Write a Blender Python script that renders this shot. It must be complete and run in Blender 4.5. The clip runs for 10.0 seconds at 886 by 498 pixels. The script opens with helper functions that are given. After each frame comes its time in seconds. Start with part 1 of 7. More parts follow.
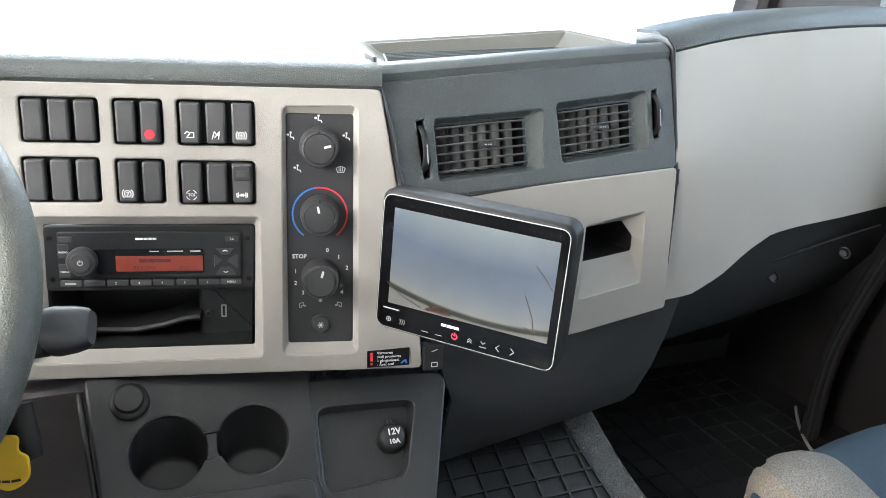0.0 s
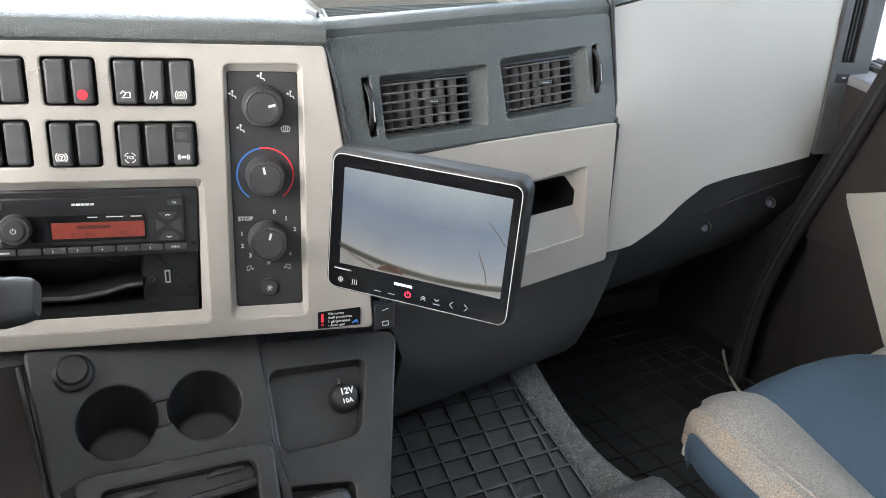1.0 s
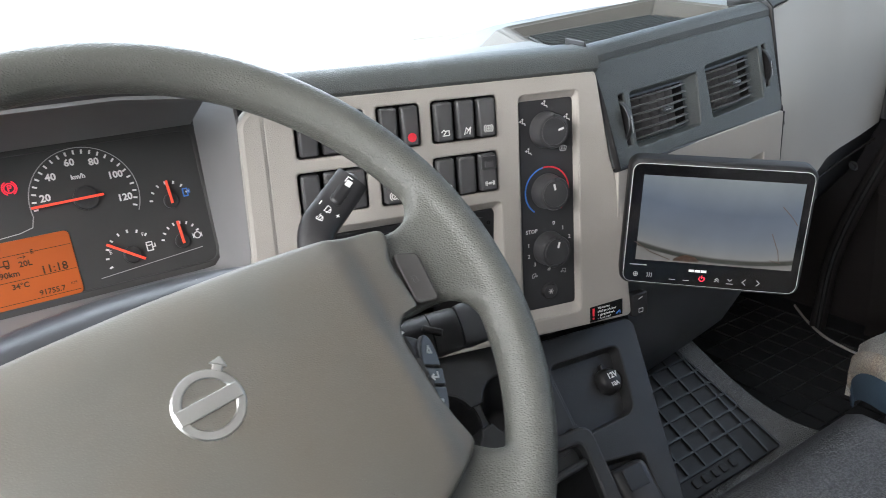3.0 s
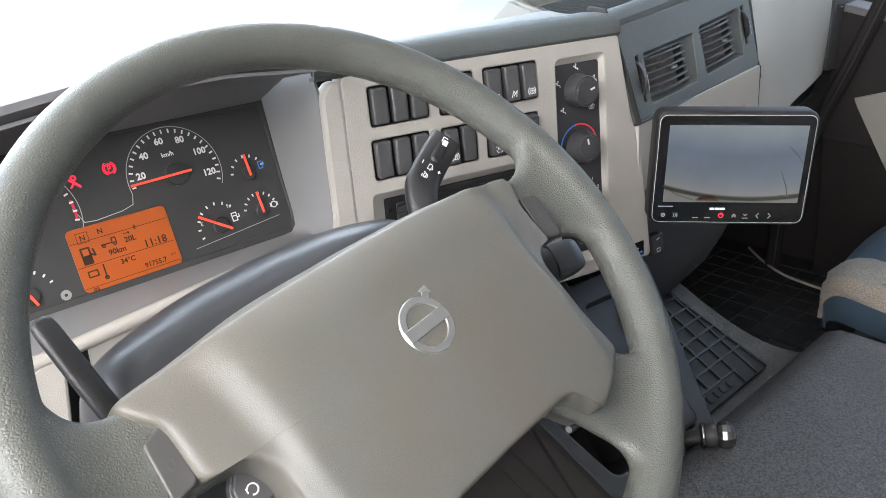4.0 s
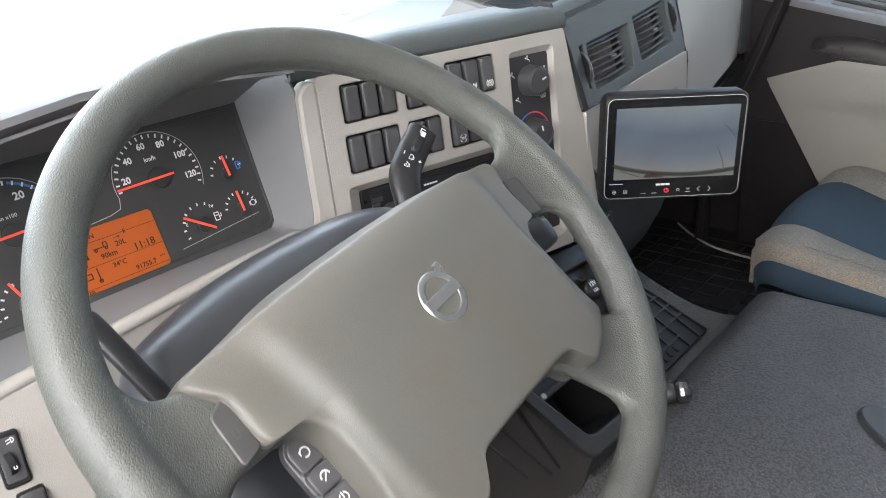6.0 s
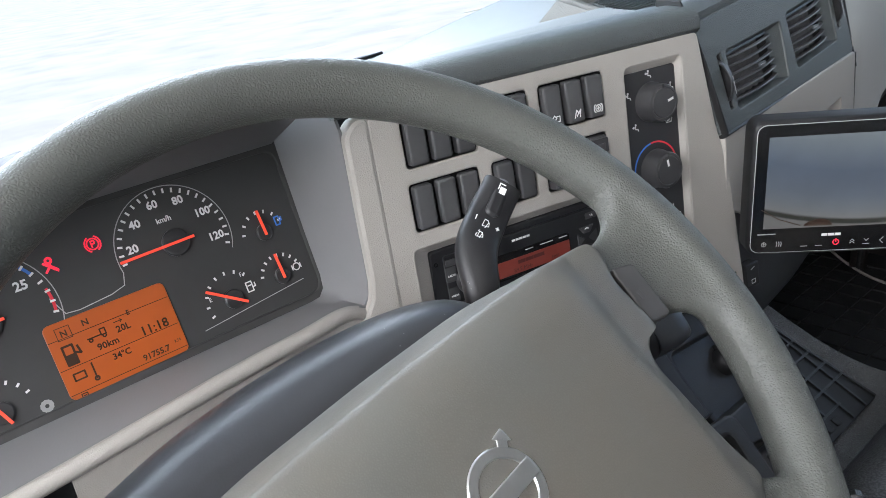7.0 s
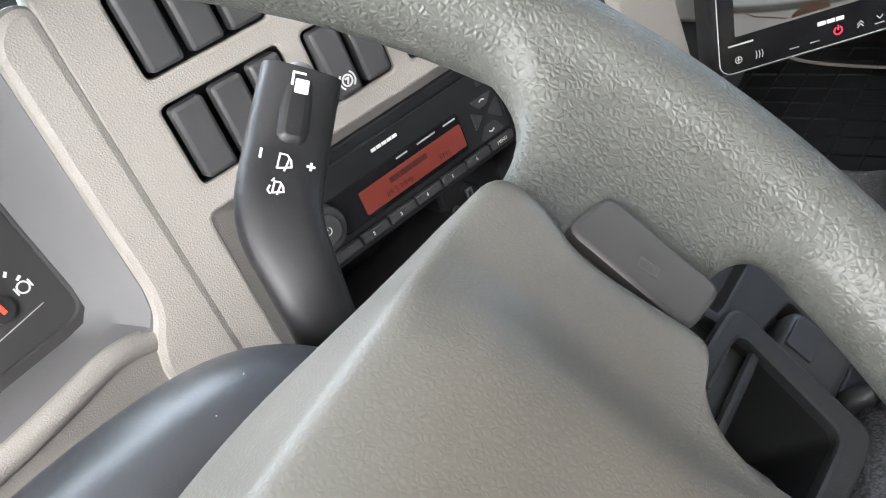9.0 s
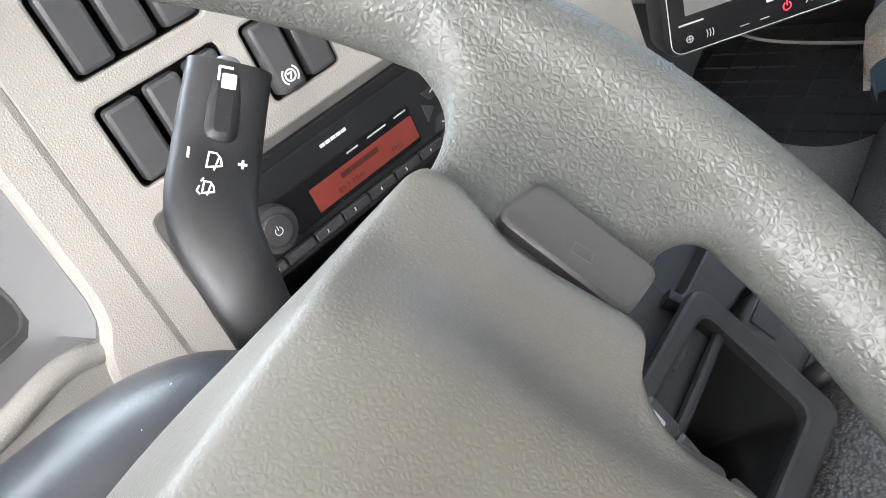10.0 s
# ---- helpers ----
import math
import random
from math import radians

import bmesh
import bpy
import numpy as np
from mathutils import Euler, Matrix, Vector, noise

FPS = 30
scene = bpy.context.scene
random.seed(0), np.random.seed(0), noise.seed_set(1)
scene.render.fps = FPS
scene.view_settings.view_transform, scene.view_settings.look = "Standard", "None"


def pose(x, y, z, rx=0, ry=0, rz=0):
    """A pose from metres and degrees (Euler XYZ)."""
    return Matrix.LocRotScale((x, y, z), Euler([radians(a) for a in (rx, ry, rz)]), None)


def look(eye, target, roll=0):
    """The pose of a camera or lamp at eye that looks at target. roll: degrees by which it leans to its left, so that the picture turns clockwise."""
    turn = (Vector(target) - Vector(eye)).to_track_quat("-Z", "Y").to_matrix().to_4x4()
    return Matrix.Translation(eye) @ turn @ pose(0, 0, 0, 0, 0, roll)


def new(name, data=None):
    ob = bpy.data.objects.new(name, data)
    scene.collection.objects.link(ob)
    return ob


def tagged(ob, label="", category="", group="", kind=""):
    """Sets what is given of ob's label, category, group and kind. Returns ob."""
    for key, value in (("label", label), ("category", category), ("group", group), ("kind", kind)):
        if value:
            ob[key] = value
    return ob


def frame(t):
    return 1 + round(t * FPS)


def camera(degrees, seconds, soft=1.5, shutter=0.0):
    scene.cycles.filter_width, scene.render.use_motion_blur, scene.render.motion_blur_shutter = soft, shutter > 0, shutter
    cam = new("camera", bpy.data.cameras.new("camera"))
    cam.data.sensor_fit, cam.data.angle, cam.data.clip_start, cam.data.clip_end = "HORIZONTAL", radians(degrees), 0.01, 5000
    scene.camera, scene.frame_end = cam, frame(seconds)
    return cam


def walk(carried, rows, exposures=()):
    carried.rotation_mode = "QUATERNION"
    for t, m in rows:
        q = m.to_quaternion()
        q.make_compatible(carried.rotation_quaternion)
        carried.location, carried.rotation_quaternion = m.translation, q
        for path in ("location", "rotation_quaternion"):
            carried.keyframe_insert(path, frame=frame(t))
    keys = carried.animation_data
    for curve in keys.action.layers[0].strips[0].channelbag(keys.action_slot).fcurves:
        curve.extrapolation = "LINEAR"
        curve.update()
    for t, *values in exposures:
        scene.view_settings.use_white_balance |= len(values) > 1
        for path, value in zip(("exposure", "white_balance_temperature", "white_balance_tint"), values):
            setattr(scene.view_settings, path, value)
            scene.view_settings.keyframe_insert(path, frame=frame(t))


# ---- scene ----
cam = camera(59.8, 10.0, 0.45, 0.15)
PATH = [
    (0, (-0.1839, -0.0123, 1.0263), (0.5521, 1.7396, 0.4024), 2.58),
    (0.5, (-0.1840, -0.0144, 1.0277), (0.6042, 1.6953, 0.3528), 3.05),
    (1, (-0.2021, -0.0046, 1.0258), (0.6890, 1.6355, 0.3077), 3.00),
    (1.5, (-0.2642, 0.0087, 1.0310), (0.7166, 1.5827, 0.2823), 2.23),
    (2, (-0.3612, 0.0297, 1.0529), (0.6547, 1.5823, 0.3064), 0.71),
    (2.5, (-0.4686, 0.0708, 1.0594), (0.5579, 1.6257, 0.3326), -0.75),
    (3, (-0.5553, 0.1155, 1.0583), (0.5083, 1.6516, 0.3447), -2.09),
    (3.2, (-0.5976, 0.1317, 1.0661), (0.4861, 1.6546, 0.3544), -2.83),
    (4.3, (-0.7518, 0.1463, 1.0723), (0.5144, 1.4749, 0.2776), -3.48),
    (4.5, (-0.7755, 0.1267, 1.0777), (0.5266, 1.4200, 0.2827), -3.37),
    (5, (-0.8322, 0.1039, 1.0725), (0.5461, 1.3162, 0.2785), -3.21),
    (5.5, (-0.8588, 0.0956, 1.0730), (0.5345, 1.2816, 0.2654), -3.63),
    (6, (-0.7892, 0.1492, 1.0807), (0.5545, 1.3979, 0.2837), -4.92),
    (6.2, (-0.7484, 0.1897, 1.0842), (0.5580, 1.4833, 0.2969), -5.56),
    (7.3, (-0.5910, 0.2955, 1.0563), (0.4936, 1.7807, 0.2702), -9.28),
    (7.5, (-0.5687, 0.3241, 1.0484), (0.4987, 1.8054, 0.2319), -9.94),
    (8, (-0.5166, 0.3823, 1.0186), (0.5492, 1.8136, 0.1157), -12.47),
    (8.5, (-0.4657, 0.4173, 1.0007), (0.6282, 1.7529, -0.0091), -16.66),
    (9, (-0.4352, 0.4268, 0.9812), (0.6790, 1.6646, -0.1262), -20.92),
    (9.5, (-0.4290, 0.4209, 0.9694), (0.6971, 1.5940, -0.1950), -23.23),
    (10, (-0.4250, 0.4229, 0.9733), (0.7128, 1.6094, -0.1659), -22.60),
]
EXPOSURES = [(0.0, 1.68, 6330, 9), (1.0, 1.71, 6380, 11), (1.5, 2.05, 6500, 14), (2.0, 1.95, 6450, 14), (2.5, 1.34, 6360, 12), (3.0, 0.85, 6250, 12), (4.5, 1.05, 6280, 12), (5.0, 0.87, 6250, 12),
             (5.5, 0.92, 6250, 12), (6.2, 0.80, 6220, 12), (7.5, 0.56, 5950, 11), (8.0, 1.17, 6050, 10), (8.5, 1.27, 6200, 11), (9.0, 1.38, 6250, 12), (9.5, 1.52, 6250, 12), (10.0, 1.66, 6250, 12)]
walk(cam, [(t, look(eye, target, roll)) for t, eye, target, roll in PATH], EXPOSURES)

# ---- world and light ----
world = bpy.data.worlds.new("world")
scene.world = world
world.use_nodes = True
wn = world.node_tree.nodes
sky = wn.new("ShaderNodeTexSky")
sky.sky_type = "NISHITA"
sky.sun_disc = False
sky.sun_elevation, sky.sun_rotation = radians(55), radians(188)
wn["Background"].inputs["Strength"].default_value = 0.15
world.node_tree.links.new(sky.outputs["Color"], wn["Background"].inputs["Color"])


def lamp(name, kind, energy, m, size=None, size_y=None, colour=(1, 1, 1), angle=None):
    d = bpy.data.lights.new(name, kind)
    d.energy, d.color = energy, colour
    if kind == "AREA":
        d.shape, d.size, d.size_y = "RECTANGLE", size, size_y
    if angle:
        d.angle = radians(angle)
    ob = new(name, d)
    ob.matrix_world = m
    return ob


# daylight standing in each window opening
lamp("sky_light_front", "AREA", 24, look((-0.25, 1.62, 1.50), (-0.25, 0.2, 0.95)), 1.6, 0.95, (0.88, 0.95, 1.0))
lamp("sky_light_left", "AREA", 22, look((-1.36, 0.22, 1.48), (-0.25, 0.4, 0.72)), 1.3, 0.9, (1.0, 0.945, 0.89))
lamp("sky_light_right", "AREA", 1.3, look((1.22, 0.60, 1.3), (0.68, 0.80, 0.28)), 0.7, 0.6, (0.86, 0.96, 1.0))
lamp("sun", "SUN", 4.0, look((-0.5, -3.2, 4.6), (0, 0, 0)), colour=(1.0, 0.96, 0.9), angle=0.5)


# ---- materials ----
def material(name, colour, rough=0.5, metal=0.0, grain=0.0, grain_size=0.002, bump=0.0, mottle=0.0, mottle_size=0.05,
             kind="noise", emit=None, strength=0.0, ior=1.5, rough_var=0.0, second=None):
    """A plastic, cloth, leather or metal: colour varied at two scales, relief from a grain pattern."""
    mat = bpy.data.materials.new(name)
    mat.use_nodes = True
    nt = mat.node_tree
    N, L = nt.nodes, nt.links
    b = N["Principled BSDF"]
    b.inputs["Base Color"].default_value = (*colour, 1)
    b.inputs["Roughness"].default_value = rough
    b.inputs["Metallic"].default_value = metal
    b.inputs["IOR"].default_value = ior
    tc = N.new("ShaderNodeTexCoord")
    col = None
    if mottle > 0 or grain > 0:
        big = N.new("ShaderNodeTexNoise")
        big.inputs["Scale"].default_value = 1 / mottle_size
        big.inputs["Detail"].default_value = 6
        L.new(tc.outputs["Object"], big.inputs["Vector"])
        ramp = N.new("ShaderNodeMapRange")
        ramp.inputs["From Min"].default_value, ramp.inputs["From Max"].default_value = 0.3, 0.7
        L.new(big.outputs["Fac"], ramp.inputs["Value"])
        mix = N.new("ShaderNodeMix")
        mix.data_type = "RGBA"
        other = second or tuple(c * (1 - mottle) for c in colour)
        mix.inputs["A"].default_value = (*colour, 1)
        mix.inputs["B"].default_value = (*other, 1)
        L.new(ramp.outputs["Result"], mix.inputs["Factor"])
        col = mix.outputs["Result"]
        if rough_var > 0:
            rr = N.new("ShaderNodeMapRange")
            rr.inputs["To Min"].default_value, rr.inputs["To Max"].default_value = rough - rough_var, rough + rough_var
            L.new(big.outputs["Fac"], rr.inputs["Value"])
            L.new(rr.outputs["Result"], b.inputs["Roughness"])
    if bump > 0:
        if kind == "pebble":
            tex = N.new("ShaderNodeTexVoronoi")
            tex.feature = "SMOOTH_F1"
            tex.inputs["Scale"].default_value = 1 / grain_size
            tex.inputs["Smoothness"].default_value = 0.35
            L.new(tc.outputs["Object"], tex.inputs["Vector"])
            inv = N.new("ShaderNodeMath")
            inv.operation = "SUBTRACT"
            inv.inputs[0].default_value = 1.0
            L.new(tex.outputs["Distance"], inv.inputs[1])
            height = inv.outputs[0]
        elif kind == "leather":
            tex = N.new("ShaderNodeTexVoronoi")
            tex.feature = "DISTANCE_TO_EDGE"
            tex.inputs["Scale"].default_value = 1 / grain_size
            warp = N.new("ShaderNodeTexNoise")
            warp.inputs["Scale"].default_value = 0.4 / grain_size
            warp.inputs["Detail"].default_value = 1
            L.new(tc.outputs["Object"], warp.inputs["Vector"])
            add = N.new("ShaderNodeVectorMath")
            add.operation = "MULTIPLY_ADD"
            add.inputs[1].default_value = (grain_size * 1.1,) * 3
            L.new(warp.outputs["Color"], add.inputs[0])
            L.new(tc.outputs["Object"], add.inputs[2])
            L.new(add.outputs["Vector"], tex.inputs["Vector"])
            lim = N.new("ShaderNodeMapRange")
            lim.inputs["From Max"].default_value = 0.42
            lim.interpolation_type = "SMOOTHSTEP"
            L.new(tex.outputs["Distance"], lim.inputs["Value"])
            height = lim.outputs["Result"]
        else:
            tex = N.new("ShaderNodeTexNoise")
            tex.inputs["Scale"].default_value = 1 / grain_size
            tex.inputs["Detail"].default_value = 3
            L.new(tc.outputs["Object"], tex.inputs["Vector"])
            height = tex.outputs["Fac"]
        bp = N.new("ShaderNodeBump")
        bp.inputs["Strength"].default_value = 1.0
        bp.inputs["Distance"].default_value = bump
        L.new(height, bp.inputs["Height"])
        L.new(bp.outputs["Normal"], b.inputs["Normal"])
        if grain > 0:
            m2 = N.new("ShaderNodeMix")
            m2.data_type, m2.blend_type = "RGBA", "MULTIPLY"
            g = N.new("ShaderNodeMapRange")
            g.inputs["From Min"].default_value, g.inputs["From Max"].default_value = (0.0, 0.5) if kind == "leather" else (0.35, 0.65)
            g.inputs["To Min"].default_value, g.inputs["To Max"].default_value = 1 - grain, 1.0
            L.new(height, g.inputs["Value"])
            m2.inputs["Factor"].default_value = 1.0
            L.new(col, m2.inputs["A"])
            L.new(g.outputs["Result"], m2.inputs["B"])
            col = m2.outputs["Result"]
    if col:
        L.new(col, b.inputs["Base Color"])
    if emit:
        b.inputs["Emission Color"].default_value = (*emit, 1)
        b.inputs["Emission Strength"].default_value = strength
    return mat


BEIGE = material("beige_plastic", (0.372, 0.351, 0.318), 0.46, bump=0.00011, grain_size=0.0015, kind="leather", mottle=0.06, mottle_size=0.12, grain=0.06)
BEIGE_PALE = material("pale_fascia_plastic", (0.380, 0.360, 0.324), 0.5, bump=0.00004, grain_size=0.003, kind="leather", mottle=0.05, mottle_size=0.2)
SOFT = material("soft_touch_slate", (0.081, 0.091, 0.090), 0.42, bump=0.00029, grain_size=0.0021, kind="leather", mottle=0.12, mottle_size=0.08, grain=0.15)
TOP_GREY = material("dash_top_grey", (0.15, 0.16, 0.16), 0.6, bump=0.0002, grain_size=0.0025, kind="leather", mottle=0.08, mottle_size=0.15)
CONSOLE = material("console_grey_plastic", (0.031, 0.032, 0.033), 0.40, bump=0.00022, grain_size=0.0014, mottle=0.15, mottle_size=0.08, rough_var=0.08)
CAVITY = material("cluster_surround_grey", (0.20, 0.20, 0.205), 0.5, bump=0.0001, grain_size=0.0015, mottle=0.08, mottle_size=0.1)
DARK = material("dark_cab_plastic", (0.055, 0.056, 0.059), 0.55, bump=0.0002, grain_size=0.002, mottle=0.2, mottle_size=0.07)
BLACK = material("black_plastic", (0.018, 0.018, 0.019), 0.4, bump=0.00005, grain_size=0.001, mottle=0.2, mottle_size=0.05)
SWITCH = material("switch_rubber_grey", (0.070, 0.070, 0.072), 0.36, bump=0.00004, grain_size=0.0008, mottle=0.15, mottle_size=0.02, rough_var=0.06)
HVAC = material("control_plate_grey", (0.030, 0.030, 0.032), 0.5, bump=0.00005, grain_size=0.001, mottle=0.12, mottle_size=0.05)
KNOB = material("knob_rubber", (0.045, 0.045, 0.047), 0.32, bump=0.00004, grain_size=0.0008, mottle=0.15, mottle_size=0.02)
RADIO = material("radio_face_black", (0.012, 0.0125, 0.014), 0.36, bump=0.00003, grain_size=0.0008, mottle=0.15, mottle_size=0.04)
GLOSS = material("gloss_black", (0.006, 0.006, 0.007), 0.12, mottle=0.2, mottle_size=0.03)
WHITE = material("white_print", (0.78, 0.78, 0.76), 0.6, mottle=0.05, mottle_size=0.01)
DIM = material("grey_print", (0.42, 0.42, 0.41), 0.6, mottle=0.05, mottle_size=0.01)
RED = material("red_print", (0.75, 0.03, 0.05), 0.5, mottle=0.05, mottle_size=0.01)
BLUE = material("blue_print", (0.05, 0.20, 0.62), 0.5, mottle=0.05, mottle_size=0.01)
RIM = material("wheel_rim_leatherette", (0.085, 0.088, 0.079), 0.40, bump=0.00021, grain_size=0.0019, kind="leather", mottle=0.14, mottle_size=0.05, rough_var=0.07, grain=0.08)
PAD = material("wheel_pad_grey", (0.100, 0.100, 0.090), 0.43, bump=0.00005, grain_size=0.0013, kind="leather", mottle=0.25, mottle_size=0.07, second=(0.103, 0.093, 0.076), rough_var=0.12, grain=0.06)
BUTTON = material("wheel_button_grey", (0.070, 0.069, 0.071), 0.45, mottle=0.08, mottle_size=0.02, bump=0.00003, grain_size=0.001)
STRIP = material("wheel_strip_grey", (0.056, 0.054, 0.052), 0.40, bump=0.00003, grain_size=0.001, mottle=0.1, mottle_size=0.02)
CHROME = material("satin_metal", (0.62, 0.62, 0.60), 0.3, metal=1.0, mottle=0.1, mottle_size=0.01)
SHROUD = material("column_shroud_plastic", (0.036, 0.038, 0.042), 0.33, bump=0.00006, grain_size=0.0012, mottle=0.06, mottle_size=0.06)
STALK = material("stalk_black_plastic", (0.016, 0.016, 0.017), 0.42, bump=0.00004, grain_size=0.001, mottle=0.15, mottle_size=0.03)
CLUSTER = material("cluster_face_charcoal", (0.04, 0.04, 0.039), 0.6, mottle=0.1, mottle_size=0.04)
NEEDLE = material("needle_red", (0.9, 0.08, 0.04), 0.5, emit=(1.0, 0.08, 0.03), strength=0.12)
LCD = material("amber_display", (0.36, 0.080, 0.012), 0.35, emit=(1.0, 0.16, 0.015), strength=0.036, mottle=0.12, mottle_size=0.05)
LCD_RADIO = material("red_radio_display", (0.17, 0.032, 0.022), 0.3, emit=(1.0, 0.14, 0.08), strength=0.012, mottle=0.12, mottle_size=0.03)
LCD_INK = material("display_ink", (0.03, 0.012, 0.004), 0.5)
RADIO_INK = material("radio_display_ink", (0.06, 0.010, 0.008), 0.5)
TELL = material("red_telltale", (0.9, 0.03, 0.06), 0.5, emit=(1.0, 0.03, 0.07), strength=0.35)
RIB = material("rubber_rib_black", (0.016, 0.0165, 0.017), 0.42, mottle=0.2, mottle_size=0.05)
RUBBER = material("rubber_mat_black", (0.016, 0.0165, 0.017), 0.58, ior=1.42, bump=0.0002, grain_size=0.003, mottle=0.25, mottle_size=0.06)
VINYL = material("grey_floor_vinyl", (0.14, 0.14, 0.137), 0.42, bump=0.0014, grain_size=0.0042, kind="leather", mottle=0.15, mottle_size=0.05, grain=0.35)
CARPET = material("grained_tunnel_vinyl", (0.106, 0.106, 0.109), 0.40, bump=0.0011, grain_size=0.0027, kind="pebble", mottle=0.2, mottle_size=0.09, grain=0.55)
SIDE = material("console_side_brown", (0.055, 0.049, 0.047), 0.5, bump=0.0002, grain_size=0.002, mottle=0.15, mottle_size=0.1)
GREY_METAL = material("grey_metal", (0.20, 0.20, 0.20), 0.24, metal=0.9, mottle=0.1, mottle_size=0.02)
CEILING_DARK = material("hood_underside_grey", (0.075, 0.073, 0.076), 0.62, bump=0.0002, grain_size=0.002, mottle=0.1, mottle_size=0.08)
TRAY_BEIGE = material("tray_beige_grey", (0.105, 0.100, 0.086), 0.6, bump=0.0002, grain_size=0.0025, kind="leather", mottle=0.1, mottle_size=0.1)
SLATE = material("dash_end_grey", (0.055, 0.056, 0.059), 0.5, bump=0.0002, grain_size=0.002, kind="leather", mottle=0.08, mottle_size=0.1)
FIN = material("vent_fin_grey", (0.15, 0.15, 0.155), 0.45, mottle=0.1, mottle_size=0.02)
CLOTH = material("grey_seat_cloth", (0.27, 0.258, 0.236), 0.95, bump=0.0008, grain_size=0.0018, mottle=0.12, mottle_size=0.06, grain=0.48)
CLOTH_TAN = material("worn_tan_seat_cloth", (0.32, 0.262, 0.20), 0.95, bump=0.0008, grain_size=0.0018, mottle=0.2, mottle_size=0.04, grain=0.48, second=(0.27, 0.26, 0.24))
CLOTH_BLUE = material("blue_seat_cloth", (0.030, 0.058, 0.088), 0.9, bump=0.0003, grain_size=0.0015, mottle=0.15, mottle_size=0.08, grain=0.2)
FOOTWELL = material("footwell_charcoal", (0.040, 0.041, 0.044), 0.6, ior=1.4, bump=0.0002, grain_size=0.002, mottle=0.15, mottle_size=0.1)
DOOR_DARK = material("door_dark_brown", (0.022, 0.0185, 0.018), 0.58, ior=1.35, bump=0.0002, grain_size=0.002, mottle=0.15, mottle_size=0.1)
DOOR_BEIGE = material("door_beige_panel", (0.265, 0.25, 0.225), 0.6, bump=0.0002, grain_size=0.003, kind="leather", mottle=0.08, mottle_size=0.12)
KNEE = material("knee_panel_mauve_grey", (0.135, 0.118, 0.115), 0.6, bump=0.0003, grain_size=0.003, kind="leather", mottle=0.15, mottle_size=0.1)
YELLOW = material("yellow_tag_plastic", (0.80, 0.50, 0.02), 0.45, mottle=0.08, mottle_size=0.02)
HEADLINER = material("pale_headliner_cloth", (0.55, 0.53, 0.50), 0.95, bump=0.0004, grain_size=0.003, mottle=0.08, mottle_size=0.2)
WALLCLOTH = material("grey_rear_wall_trim", (0.32, 0.31, 0.30), 0.9, bump=0.0004, grain_size=0.003, mottle=0.1, mottle_size=0.2)
ASPHALT = material("pale_yard_concrete", (0.55, 0.54, 0.52), 0.9, bump=0.004, grain_size=0.03, mottle=0.25, mottle_size=1.2)
CASE = material("monitor_case_black", (0.009, 0.009, 0.010), 0.5, bump=0.00004, grain_size=0.001, mottle=0.2, mottle_size=0.05)
SMOKE = material("smoky_clear_plastic", (0.05, 0.05, 0.05), 0.15, mottle=0.1, mottle_size=0.01)


def glass(name, tint=(0.97, 0.99, 0.98)):
    mat = bpy.data.materials.new(name)
    mat.use_nodes = True
    b = mat.node_tree.nodes["Principled BSDF"]
    b.inputs["Base Color"].default_value = (*tint, 1)
    b.inputs["Roughness"].default_value = 0.0
    b.inputs["Transmission Weight"].default_value = 1.0
    b.inputs["IOR"].default_value = 1.02
    return mat


GLASS = glass("window_glass")


